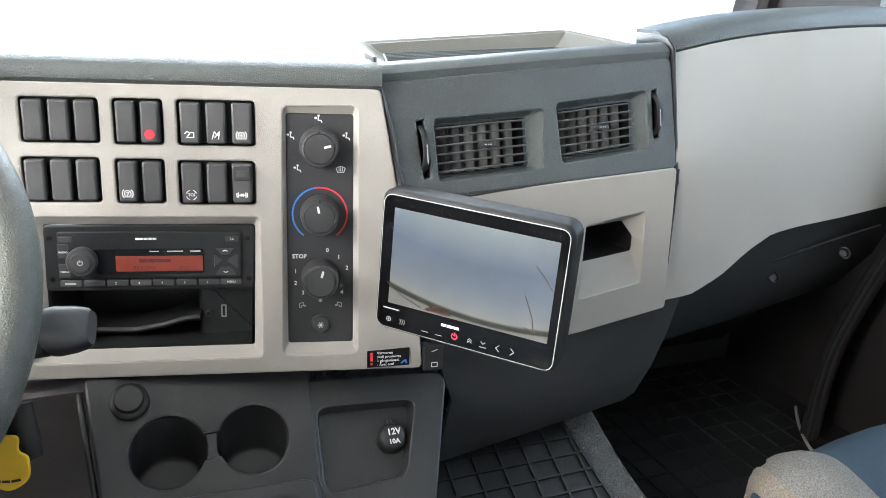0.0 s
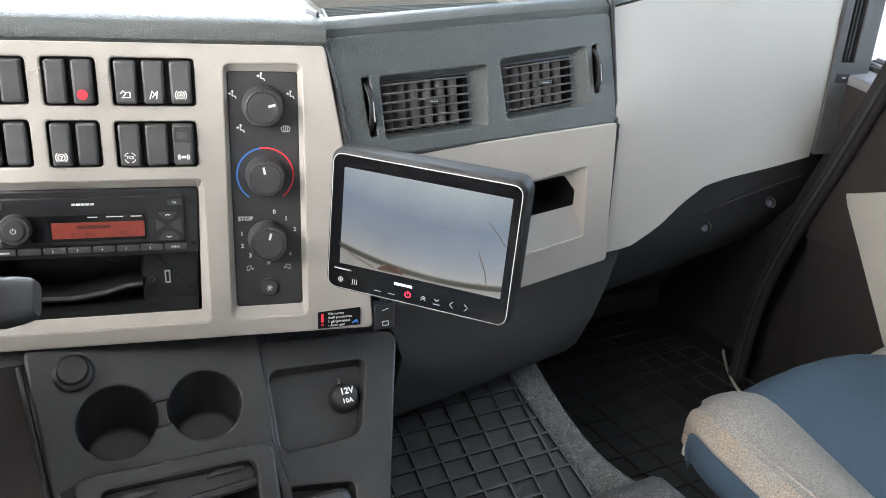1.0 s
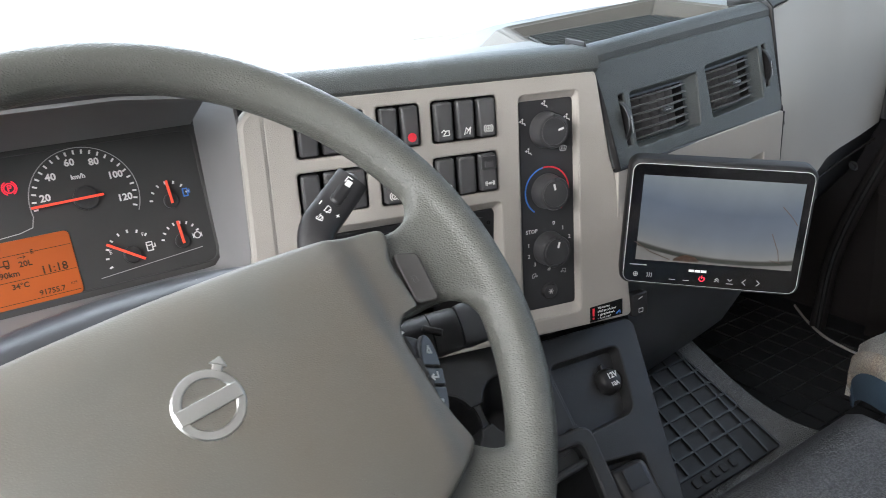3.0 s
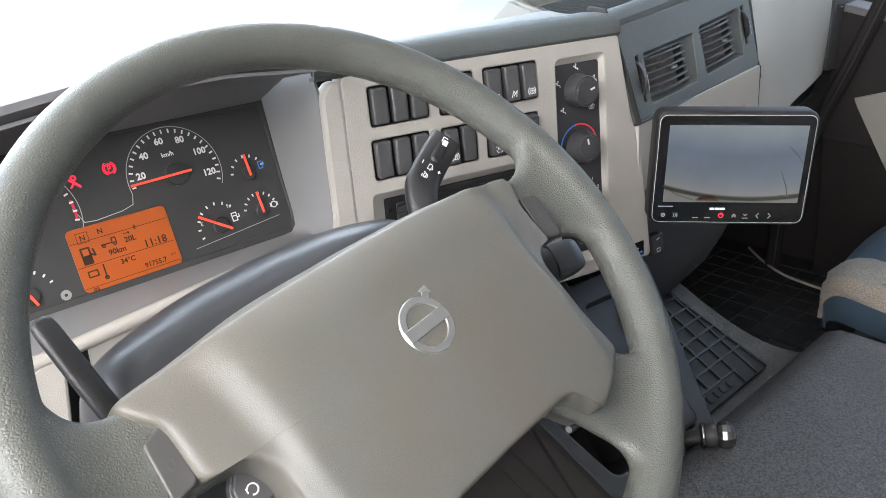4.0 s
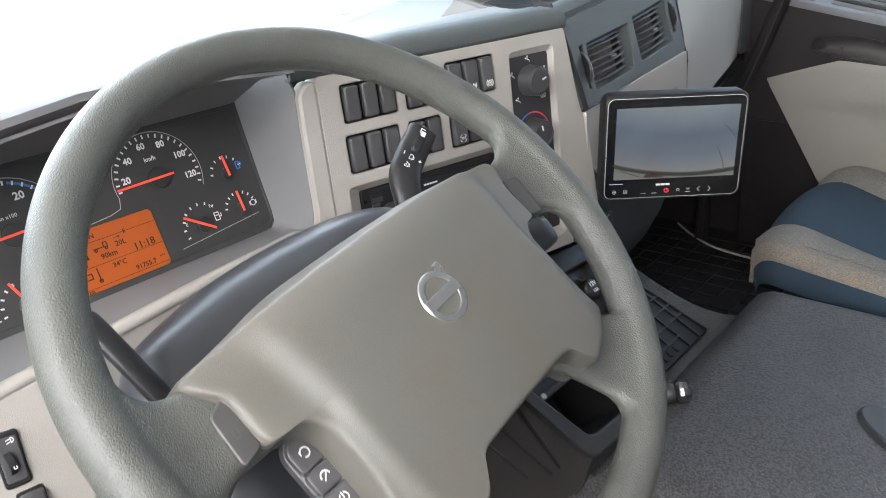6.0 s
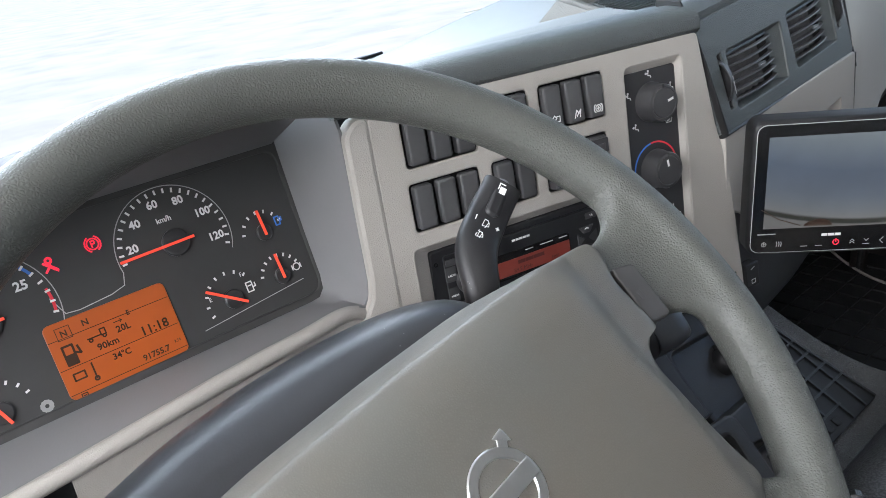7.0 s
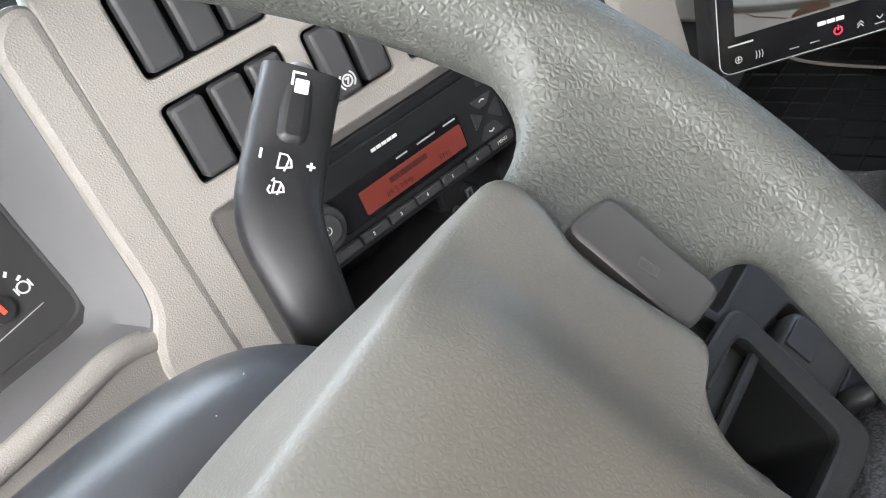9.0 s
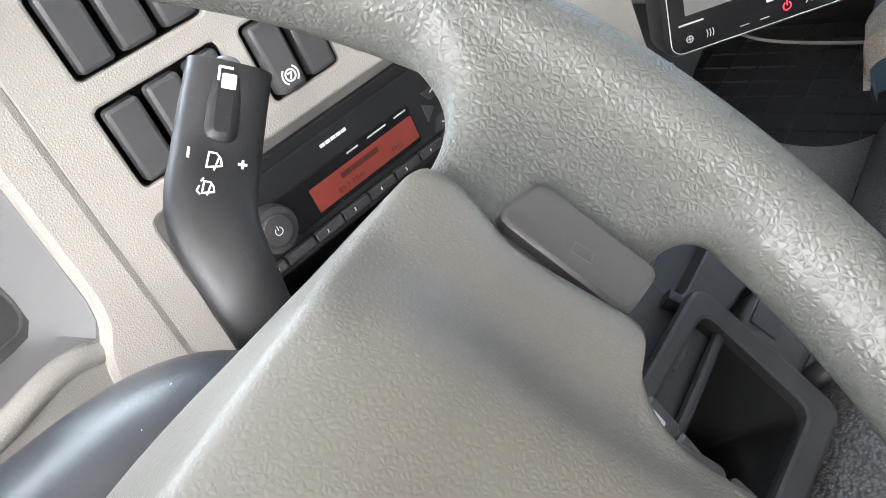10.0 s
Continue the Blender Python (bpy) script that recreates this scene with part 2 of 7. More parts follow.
def screen_picture():
    """The live picture of a rear camera: pale sky, grey-blue above, warm at a curved horizon, white ground below."""
    mat = bpy.data.materials.new("monitor_picture")
    mat.use_nodes = True
    N, L = mat.node_tree.nodes, mat.node_tree.links
    b = N["Principled BSDF"]
    b.inputs["Roughness"].default_value = 0.25
    b.inputs["Base Color"].default_value = (0.02, 0.02, 0.02, 1)
    tc = N.new("ShaderNodeTexCoord")
    sep = N.new("ShaderNodeSeparateXYZ")
    L.new(tc.outputs["Object"], sep.inputs["Vector"])
    # height above a horizon that bows down in the middle
    side = N.new("ShaderNodeMath"); side.operation = "SUBTRACT"
    side.inputs[1].default_value = 0.022
    L.new(sep.outputs["X"], side.inputs[0])
    sq = N.new("ShaderNodeMath"); sq.operation = "MULTIPLY"
    L.new(side.outputs[0], sq.inputs[0]); L.new(side.outputs[0], sq.inputs[1])
    h = N.new("ShaderNodeMath"); h.operation = "MULTIPLY_ADD"
    h.inputs[1].default_value = -1.5
    L.new(sq.outputs[0], h.inputs[0]); L.new(sep.outputs["Y"], h.inputs[2])
    ramp = N.new("ShaderNodeMapRange")
    ramp.inputs["From Min"].default_value, ramp.inputs["From Max"].default_value = -0.047, 0.045
    L.new(h.outputs[0], ramp.inputs["Value"])
    cr = N.new("ShaderNodeValToRGB")
    e = cr.color_ramp.elements
    e[0].position, e[0].color = 0.0, (0.62, 0.60, 0.55, 1)
    e[1].position, e[1].color = 1.0, (0.74, 0.86, 0.90, 1)
    for pos, c in ((0.05, (0.55, 0.53, 0.48)), (0.065, (0.06, 0.07, 0.045)), (0.10, (0.10, 0.10, 0.07)), (0.125, (0.72, 0.73, 0.70)), (0.22, (0.58, 0.64, 0.68)), (0.36, (0.43, 0.52, 0.63)), (0.62, (0.33, 0.44, 0.60))):
        n = e.new(pos); n.color = (*c, 1)
    L.new(ramp.outputs["Result"], cr.inputs["Fac"])
    cloud = N.new("ShaderNodeTexNoise")
    cloud.inputs["Scale"].default_value = 22
    cloud.inputs["Detail"].default_value = 3
    L.new(tc.outputs["Object"], cloud.inputs["Vector"])
    cm = N.new("ShaderNodeMapRange")
    cm.inputs["From Min"].default_value, cm.inputs["From Max"].default_value = 0.35, 0.7
    cm.inputs["To Min"].default_value, cm.inputs["To Max"].default_value = 0.94, 1.1
    L.new(cloud.outputs["Fac"], cm.inputs["Value"])
    mul = N.new("ShaderNodeMix"); mul.data_type, mul.blend_type = "RGBA", "MULTIPLY"
    mul.inputs["Factor"].default_value = 1.0
    L.new(cr.outputs["Color"], mul.inputs["A"]); L.new(cm.outputs["Result"], mul.inputs["B"])
    L.new(mul.outputs["Result"], b.inputs["Emission Color"])
    b.inputs["Emission Strength"].default_value = 0.125
    return mat


PICTURE = screen_picture()


# ---- building helpers ----
def basis(o, n, turn=0.0):
    """A local frame at o: x to the right, y up, z along n towards the viewer."""
    n = Vector(n).normalized()
    u = Vector((0, 0, 1)).cross(n).normalized()
    v = n.cross(u)
    m = Matrix(((u.x, v.x, n.x, o[0]), (u.y, v.y, n.y, o[1]), (u.z, v.z, n.z, o[2]), (0, 0, 0, 1)))
    return m @ Matrix.Rotation(radians(turn), 4, "Z")


def put(x, y, z=0.0, turn=0.0):
    """A place within a local frame, in millimetres."""
    return Matrix.Translation((x / 1000, y / 1000, z / 1000)) @ Matrix.Rotation(radians(turn), 4, "Z")


def finish(bm, name, smooth=True, angle=35):
    bmesh.ops.remove_doubles(bm, verts=bm.verts, dist=1e-6)
    bmesh.ops.recalc_face_normals(bm, faces=bm.faces)
    me = bpy.data.meshes.new(name)
    lim = math.cos(radians(angle))
    for f in bm.faces:
        f.smooth = smooth and not f.select
    if smooth:
        for ed in bm.edges:
            if len(ed.link_faces) == 2 and ed.link_faces[0].normal.dot(ed.link_faces[1].normal) < lim:
                ed.smooth = False
    bm.to_mesh(me)
    bm.free()
    return me


def part(name, bm, mat, parent=None, m=None, label="", smooth=True, angle=35):
    """Links a bmesh as one mesh object, under a thing or a part; m is its pose in world space."""
    me = finish(bm, name, smooth, angle) if isinstance(bm, bmesh.types.BMesh) else bm
    if not me.materials:
        me.materials.append(mat)
    ob = new(name, me)
    if parent is not None:
        ob.parent = parent
        ob.matrix_parent_inverse = Matrix.Identity(4)
        ob.matrix_basis = world_of(parent).inverted() @ (m if m is not None else Matrix.Identity(4))
    elif m is not None:
        ob.matrix_basis = m
    if label:
        tagged(ob, label)
    return ob


def world_of(ob):
    m = ob.matrix_basis.copy()
    while ob.parent:
        ob = ob.parent
        m = ob.matrix_basis @ m
    return m


def thing(name, m, label, category, group="", kind=""):
    ob = new(name)
    ob.empty_display_size = 0.02
    ob.matrix_basis = m
    return tagged(ob, label, category, group, kind)


def rrect(x0, y0, x1, y1, r, seg=4):
    """A rounded rectangle, counter-clockwise, in millimetres."""
    pts = []
    for cx, cy, a in ((x1 - r, y1 - r, 0), (x0 + r, y1 - r, 90), (x0 + r, y0 + r, 180), (x1 - r, y0 + r, 270)):
        for i in range(seg + 1):
            t = radians(a + 90 * i / seg)
            pts.append((cx + r * math.cos(t), cy + r * math.sin(t)))
    return pts


def rpoly(pts, r, seg=4):
    """A counter-clockwise polygon with rounded corners."""
    out = []
    n = len(pts)
    for i in range(n):
        p, a, b = Vector(pts[i]), Vector(pts[i - 1]), Vector(pts[(i + 1) % n])
        ra = min(r, (a - p).length * 0.45, (b - p).length * 0.45)
        s, e = p + (a - p).normalized() * ra, p + (b - p).normalized() * ra
        for k in range(seg + 1):
            t = k / seg
            out.append(tuple(s * (1 - t) ** 2 + p * (2 * t * (1 - t)) + e * t * t))
    return out


def offset(pts, d):
    """The loop moved outwards by d (counter-clockwise loops)."""
    out = []
    n = len(pts)
    for i in range(n):
        a, p, b = Vector(pts[i - 1]), Vector(pts[i]), Vector(pts[(i + 1) % n])
        e1, e2 = (p - a), (b - p)
        if e1.length < 1e-9 or e2.length < 1e-9:
            e1 = e2 = (b - a)
        n1, n2 = Vector((e1.y, -e1.x)).normalized(), Vector((e2.y, -e2.x)).normalized()
        s = n1 + n2
        s = s / max(0.5, s.length_squared / 2) if s.length > 1e-6 else n1
        out.append((p.x + s.x * d, p.y + s.y * d))
    return out


def ring(bm, pts, z):
    return [bm.verts.new((p[0] / 1000, p[1] / 1000, z / 1000)) for p in pts]


def bridge(bm, a, b):
    n = len(a)
    for i in range(n):
        try:
            bm.faces.new((a[i], a[(i + 1) % n], b[(i + 1) % n], b[i]))
        except ValueError:
            pass


def plate(outline, holes=(), depth=10, lip=1.5, front=0.0, back=False):
    """A moulded plate in millimetres: front face with holes, rounded lips, and sides going back by depth."""
    bm = bmesh.new()
    loops = [ring(bm, outline, front)] + [ring(bm, h, front) for h in holes]
    edges = []
    for lp in loops:
        edges += [bm.edges.new((lp[i], lp[(i + 1) % len(lp)])) for i in range(len(lp))]
    bmesh.ops.triangle_fill(bm, edges=edges, use_beauty=True, use_dissolve=False)
    for f in bm.faces:
        f.select = True    # flat faces keep their own normals
    for k, (lp, pts) in enumerate(zip(loops, [outline, *holes])):
        s = 1 if k == 0 else -1
        prev = lp
        for q, dz in ((0.7, 0.3), (1.0, 1.0)):
            cur = ring(bm, offset(pts, s * lip * q), front - lip * dz)
            bridge(bm, prev, cur)
            prev = cur
        last = ring(bm, offset(pts, s * lip), front - max(depth, lip + 0.1))
        bridge(bm, prev, last)
        if back and k == 0 and not holes:
            bm.faces.new(last)
    return bm


def cup(outline, depth, shrink=1.0, front=0.0, lip=0.0):
    """A recess: walls that go back from the outline and a floor."""
    bm = bmesh.new()
    a = ring(bm, outline, front)
    if lip:
        b = ring(bm, offset(outline, -lip), front - lip)
        bridge(bm, a, b)
        a = b
    c = ring(bm, offset(outline, -lip - shrink), front - depth)
    bridge(bm, a, c)
    bm.faces.new(c).select = True
    return bm


def pillow(outline, height, edge=2.0, base=0.0, dome=0.0, steps=3):
    """A raised piece with rounded edges; dome lifts the middle further."""
    bm = bmesh.new()
    prev = ring(bm, outline, base)
    for i in range(1, steps + 1):
        t = i / steps * math.pi / 2
        cur = ring(bm, offset(outline, -edge * (1 - math.cos(t))), base + height - edge + edge * math.sin(t))
        bridge(bm, prev, cur)
        prev = cur
    if dome:
        cx, cy = sum(p[0] for p in outline) / len(outline), sum(p[1] for p in outline) / len(outline)
        inner = offset(outline, -edge)
        for s, h in ((0.75, 0.44), (0.5, 0.75), (0.25, 0.94)):
            cur = ring(bm, [(cx + (x - cx) * s, cy + (y - cy) * s) for x, y in inner], base + height + dome * h)
            bridge(bm, prev, cur)
            prev = cur
    bm.faces.new(prev).select = not dome
    return bm


def rbox(sx, sy, sz, bevel=3.0, seg=3):
    """A box of that size in millimetres with rounded edges, centred."""
    bm = bmesh.new()
    bmesh.ops.create_cube(bm, size=1)
    for v in bm.verts:
        v.co = Vector((v.co.x * sx, v.co.y * sy, v.co.z * sz)) / 1000
    if bevel:
        bmesh.ops.bevel(bm, geom=bm.edges[:], offset=bevel / 1000, segments=seg, affect="EDGES", profile=0.5)
    return bm


def lathe(profile, seg=40, cap=True):
    """Turned shape about z: profile of (radius, height) in millimetres."""
    bm = bmesh.new()
    prev = None
    for r, z in profile:
        cur = ring(bm, [(r * math.cos(2 * math.pi * i / seg), r * math.sin(2 * math.pi * i / seg)) for i in range(seg)], z) if r > 0.01 else None
        if cur and prev:
            bridge(bm, prev, cur)
        if cur is None and prev:
            tip = bm.verts.new((0, 0, z / 1000))
            for i in range(seg):
                bm.faces.new((prev[i], prev[(i + 1) % seg], tip))
        prev = cur or prev
    return bm


def sweep(path, sizes, up=(0, 0, 1), seg=20, power=2.0, caps=True):
    """A body along path (metres); sizes are (half width, half height) at each point; power above 2 squares the section."""
    bm = bmesh.new()
    path = [Vector(p) for p in path]
    up = Vector(up)
    prev = None
    n = len(path)
    for i, p in enumerate(path):
        t = (path[min(i + 1, n - 1)] - path[max(i - 1, 0)]).normalized()
        side = t.cross(up).normalized()
        top = side.cross(t).normalized()
        a, b = sizes[i]
        cur = []
        for k in range(seg):
            q = 2 * math.pi * k / seg
            c, s = math.cos(q), math.sin(q)
            x = math.copysign(abs(c) ** (2 / power), c) * a
            y = math.copysign(abs(s) ** (2 / power), s) * b
            cur.append(bm.verts.new(p + side * x + top * y))
        if prev:
            bridge(bm, prev, cur)
        elif caps:
            bm.faces.new(cur)
        prev = cur
    if caps:
        bm.faces.new(prev)
    return bm


def smooth_path(pts, n=6):
    """Catmull-Rom through pts; tuples of any length."""
    out = []
    P = [np.array(p, float) for p in pts]
    P = [2 * P[0] - P[1]] + P + [2 * P[-1] - P[-2]]
    for i in range(1, len(P) - 2):
        for k in range(n):
            t = k / n
            a, b, c, d = P[i - 1], P[i], P[i + 1], P[i + 2]
            out.append(tuple(0.5 * (2 * b + (c - a) * t + (2 * a - 5 * b + 4 * c - d) * t * t + (3 * b - a - 3 * c + d) * t ** 3)))
    out.append(tuple(P[-2]))
    return out


def tube(pts, r, n=6, seg=10, up=(0, 0.3, 1)):
    path = smooth_path(pts, n)
    return sweep(path, [(r, r)] * len(path), up, seg)


def sheet(grid, thick=0.0):
    """A surface through a grid of points (metres); thickness goes against its normals."""
    bm = bmesh.new()
    V = [[bm.verts.new(p) for p in row] for row in grid]
    for i in range(len(V) - 1):
        for j in range(len(V[0]) - 1):
            bm.faces.new((V[i][j], V[i][j + 1], V[i + 1][j + 1], V[i + 1][j]))
    if thick:
        bmesh.ops.recalc_face_normals(bm, faces=bm.faces)
        bmesh.ops.solidify(bm, geom=bm.faces[:], thickness=thick)
    return bm


def box_at(x0, y0, z0, x1, y1, z1, bevel=2.0, seg=2):
    bm = rbox((x1 - x0) * 1000, (y1 - y0) * 1000, (z1 - z0) * 1000, bevel, seg)
    bmesh.ops.translate(bm, verts=bm.verts, vec=((x0 + x1) / 2, (y0 + y1) / 2, (z0 + z1) / 2))
    return bm


def strokes(lines, w=0.8, thick=0.12):
    """Printed line marks: thin raised ribbons along polylines, in millimetres."""
    bm = bmesh.new()
    for line in lines:
        for a, b in zip(line, line[1:]):
            a, b = Vector(a), Vector(b)
            d = (b - a)
            if d.length < 1e-6:
                continue
            d = d.normalized()
            s = Vector((-d.y, d.x)) * w / 2
            a2, b2 = a - d * w * 0.25, b + d * w * 0.25
            pts = [a2 + s, a2 - s, b2 - s, b2 + s]
            lo = [bm.verts.new((p.x / 1000, p.y / 1000, 0)) for p in pts]
            hi = [bm.verts.new((p.x / 1000, p.y / 1000, thick / 1000)) for p in pts]
            bm.faces.new(hi)
            for i in range(4):
                bm.faces.new((lo[i], lo[(i + 1) % 4], hi[(i + 1) % 4], hi[i]))
    return bm


def arc(cx, cy, r, a0, a1, n=14):
    return [(cx + r * math.cos(radians(a0 + (a1 - a0) * i / n)), cy + r * math.sin(radians(a0 + (a1 - a0) * i / n))) for i in range(n + 1)]


def lettering(text, size, depth=0.1, align="CENTER", weight=0.0):
    """Words in the built-in font as a mesh; size in millimetres."""
    cu = bpy.data.curves.new("words", "FONT")
    cu.body, cu.size, cu.extrude, cu.align_x, cu.align_y = text, size / 1000, depth / 1000, align, "CENTER"
    cu.resolution_u = 2
    cu.offset = weight / 1000
    ob = bpy.data.objects.new("words", cu)
    me = bpy.data.meshes.new_from_object(ob)
    bpy.data.objects.remove(ob)
    bpy.data.curves.remove(cu)
    return me


def word(text, size, mat, parent, m, name="lettering", align="CENTER", weight=0.0):
    me = lettering(text, size, align=align, weight=weight)
    me.name = name
    return part(name, me, mat, parent, m)


def mark(lines, mat, parent, m, w=0.8, name="printed_symbol"):
    return part(name, strokes(lines, w), mat, parent, m, smooth=False)

# ---- local frames of the main surfaces ----
PF = basis((0.013, 0.6887, 0.915), (-0.2271, -0.9707, 0.0784))     # centre panel
VF = basis((0.3939, 0.6884, 0.8518), (0.0526, -0.9677, 0.2466))    # air vent panel
KF = basis((0.116, 0.6811, 0.629), (-0.0295, -0.6944, 0.7190))     # console
CF = basis((-0.40, 0.833, 0.82), (0, -0.9397, 0.3420))             # instruments
WF = basis((-0.4655, 0.4930, 0.8525), (0.01435, -0.69985, 0.71414), 7.2)   # steering wheel
WS = basis((-0.4655, 0.4930, 0.8525), (0.01435, -0.69985, 0.71414))      # steering column
MF = basis((0.0817, 0.5569, 0.7995), (-0.7233, -0.6904, 0.0157), -2.6)  # monitor
LF = basis((-0.66, 0.742, 0.735), (0, -0.97, 0.25))                # light switch panel


def at(F, x, y, z=0.0):
    """The world place of a local point in millimetres."""
    return F @ Vector((x / 1000, y / 1000, z / 1000))


I4 = Matrix.Identity(4)

# ---- the cab: floor, walls, roof, windows ----
floor = tagged(part("floor", box_at(-1.15, -1.0, 0.2, 1.1, 1.25, 0.28, 0), RUBBER), "black rubber cab floor, dark under the dashboard", "floor", kind="structure")
tagged(part("ceiling", box_at(-1.15, -1.0, 1.85, 1.1, 1.2, 1.90, 0), HEADLINER), "pale cloth cab headliner", "ceiling", kind="structure")
tagged(part("wall_rear", box_at(-1.15, -1.05, 0.2, 1.1, -1.0, 1.90, 0), WALLCLOTH), "grey trimmed rear cab wall", "wall", kind="structure")
fw = part("wall_front", box_at(-1.15, 1.20, 0.2, 1.1, 1.25, 0.80, 0), DARK)
tagged(fw, "dark firewall behind the footwells", "wall", kind="structure")


def side_wall(name, x, inner, label):
    """Side of the cab: sill part, posts and header round a window opening."""
    s = 1 if x > 0 else -1
    bm = bmesh.new()
    for (y0, z0, y1, z1) in ((-1.0, 0.2, 1.25, 0.86), (-1.0, 1.55, 1.25, 1.9), (-1.0, 0.86, -0.45, 1.55), (0.98, 0.86, 1.25, 1.55)):
        b2 = box_at(min(x, x + s * 0.05), y0, z0, max(x, x + s * 0.05), y1, z1, 0)
        me = bpy.data.meshes.new("tmp")
        b2.to_mesh(me)
        b2.free()
        bm.from_mesh(me)
        bpy.data.meshes.remove(me)
    return tagged(part(name, bm, inner), label, "wall", kind="structure")


side_wall("wall_left", -1.12, DOOR_DARK, "dark cab side on the driver's side")
side_wall("wall_right", 1.03, DOOR_DARK, "dark cab side on the passenger's side")

# windscreen with its posts and header
ws = thing("window_1", I4, "wide clear windscreen above the dashboard", "windscreen", kind="structure")
pane = part("pane", sheet([[(-1.1, 1.30, 0.92), (1.05, 1.30, 0.92)], [(-1.1, 1.12, 1.82), (1.05, 1.12, 1.82)]], 0.005), GLASS, ws)
pane.visible_shadow = False
part("header", box_at(-1.15, 1.08, 1.78, 1.1, 1.22, 1.86, 6), DARK, ws)
for x in (-1.12, 1.04):
    part("post", sweep([(x, 1.30, 0.90), (x, 1.12, 1.82)], [(0.05, 0.05)] * 2, (1, 0, 0), 12, 3), DOOR_DARK, ws)
for name, x in (("window_2", -1.145), ("window_3", 1.055)):
    wd = thing(name, I4, "clear side window of the cab door", "window", kind="structure")
    p = part("pane", sheet([[(x, -0.45, 0.86), (x, 0.98, 0.86)], [(x, -0.45, 1.55), (x, 0.98, 1.55)]], 0.005), GLASS, wd)
    p.visible_shadow = False
    part("window_seal", tube([(x, -0.44, 0.87), (x, 0.97, 0.87)], 0.012, 2, 8), BLACK, wd)

ground = part("ground", sheet([[(-2000, -2000, -0.95), (2000, -2000, -0.95)], [(-2000, 2000, -0.95), (2000, 2000, -0.95)]]), ASPHALT)
tagged(ground, "pale sunlit yard far below the cab", "ground", kind="structure")

# wiper arms parked along the foot of the windscreen
for x0, z0, x1, z1, r in ((-0.03, 0.868, 0.17, 0.878, 0.004), (0.30, 0.884, 0.84, 0.926, 0.006)):
    w = thing("wiper", I4, "black wiper lying along the foot of the windscreen", "wiper", group="windscreen wipers")
    xm, zm = (x0 + x1) / 2, (z0 + z1) / 2
    part("pivot", tube([(x0, 1.375, 0.84), (x0, 1.375, z0)], 0.007, 2, 10), BLACK, w)
    part("arm", tube([(x0, 1.375, z0 - 0.004), (xm, 1.38, zm), (x1, 1.38, z1 - 0.004)], r, 4, 8), BLACK, w)
    part("blade", tube([(x0 + 0.03, 1.352, z0), (xm, 1.356, zm + 0.003), (x1 - 0.02, 1.36, z1)], r * 0.8, 4, 8), BLACK, w)

cowl = part("cowl", box_at(-1.1, 1.31, 0.78, 1.05, 1.46, 0.845, 8), DARK)
tagged(cowl, "dark cowl below the windscreen", "cowl", kind="structure")

# ---- the dashboard ----
dash = thing("dashboard", Matrix.Translation((0.2, 0.9, 0.6)), "truck dashboard in beige and dark slate plastic", "dashboard", kind="structure")

# beige centre panel with its openings
G_ROWS = [((-292, 13, -225, -28), 3), ((-214, 13, -170, -29), 2), ((-159, 13, -89, -29), 3),
          ((-294, -40, -227, -82), 3), ((-215, -41, -171, -83), 2), ((-160, -42, -90, -84), 3)]
holes = [rrect(x0 - 1.5, y1 - 1.5, x1 + 1.5, y0 + 1.5, 5, 3) for (x0, y0, x1, y1), n in G_ROWS]
REC = rpoly([(-303, -240), (-86, -238), (-86, -94), (-301, -94)], 7, 3)
HVB = rpoly([(-69, -237), (7, -237), (6, 11), (-66, 10)], 8, 3)
outline = rpoly([(-316, 24), (-322, -252), (70, -252), (57, -120), (41, -66), (24, 25)], 5, 3)
part("centre_panel", plate(outline, holes + [REC, HVB], 22, 2.0), BEIGE, dash, PF, "beige grained centre panel")


def slope(outer, inner, z0, z1):
    """The sloping border of a recess, from the outer loop at z0 to the inner loop at z1."""
    bm = bmesh.new()
    a, b = ring(bm, outer, z0), ring(bm, inner, z1)
    bridge(bm, a, b)
    return bm


REC_IN = rpoly([(-286, -228), (-96, -227), (-93, -104), (-284, -104)], 3, 3)
HVB_IN = rpoly([(-63, -225), (1, -225), (1, 2), (-62, 2)], 3, 3)
part("radio_surround", slope(offset(REC, -2.0), REC_IN, -2.0, -11), BEIGE, dash, PF)
part("heater_surround", slope(offset(HVB, -2.0), HVB_IN, -2.0, -7), BEIGE, dash, PF)
for h in holes:
    part("switch_well", cup(offset(h, -2.0), 14, 1, -2), BLACK, dash, PF)
# beige strip between the switches and the instruments
strip = rpoly([(-336, 10), (-338, -60), (-339, -112), (-342, -126), (-349, -136), (-354, -150), (-350, -252), (-324, -252), (-321, 18), (-328, 18)], 9, 4)
part("cluster_edge_strip", plate(strip, (), 16, 4.5, 1.5), BEIGE, dash, PF, "beige rounded strip beside the instruments")

# slate pad along the top of the centre panel
def pad_ring(F, x, prof):
    return [at(F, x, y, z) for y, z in prof]


prof = [(24, -12), (25, -1), (29, 3), (36, 4), (44, 0), (50, -10), (53, -28), (52, -60)]
rows = [pad_ring(PF, x + d, prof) for x, d in ((-344, 0), (-330, 0), (-240, 0), (-150, 0), (-60, 0), (18, 0), (27, 0))]
part("top_pad", sheet(rows, 0.004), SOFT, dash, None, "slate soft-touch pad above the centre panel")
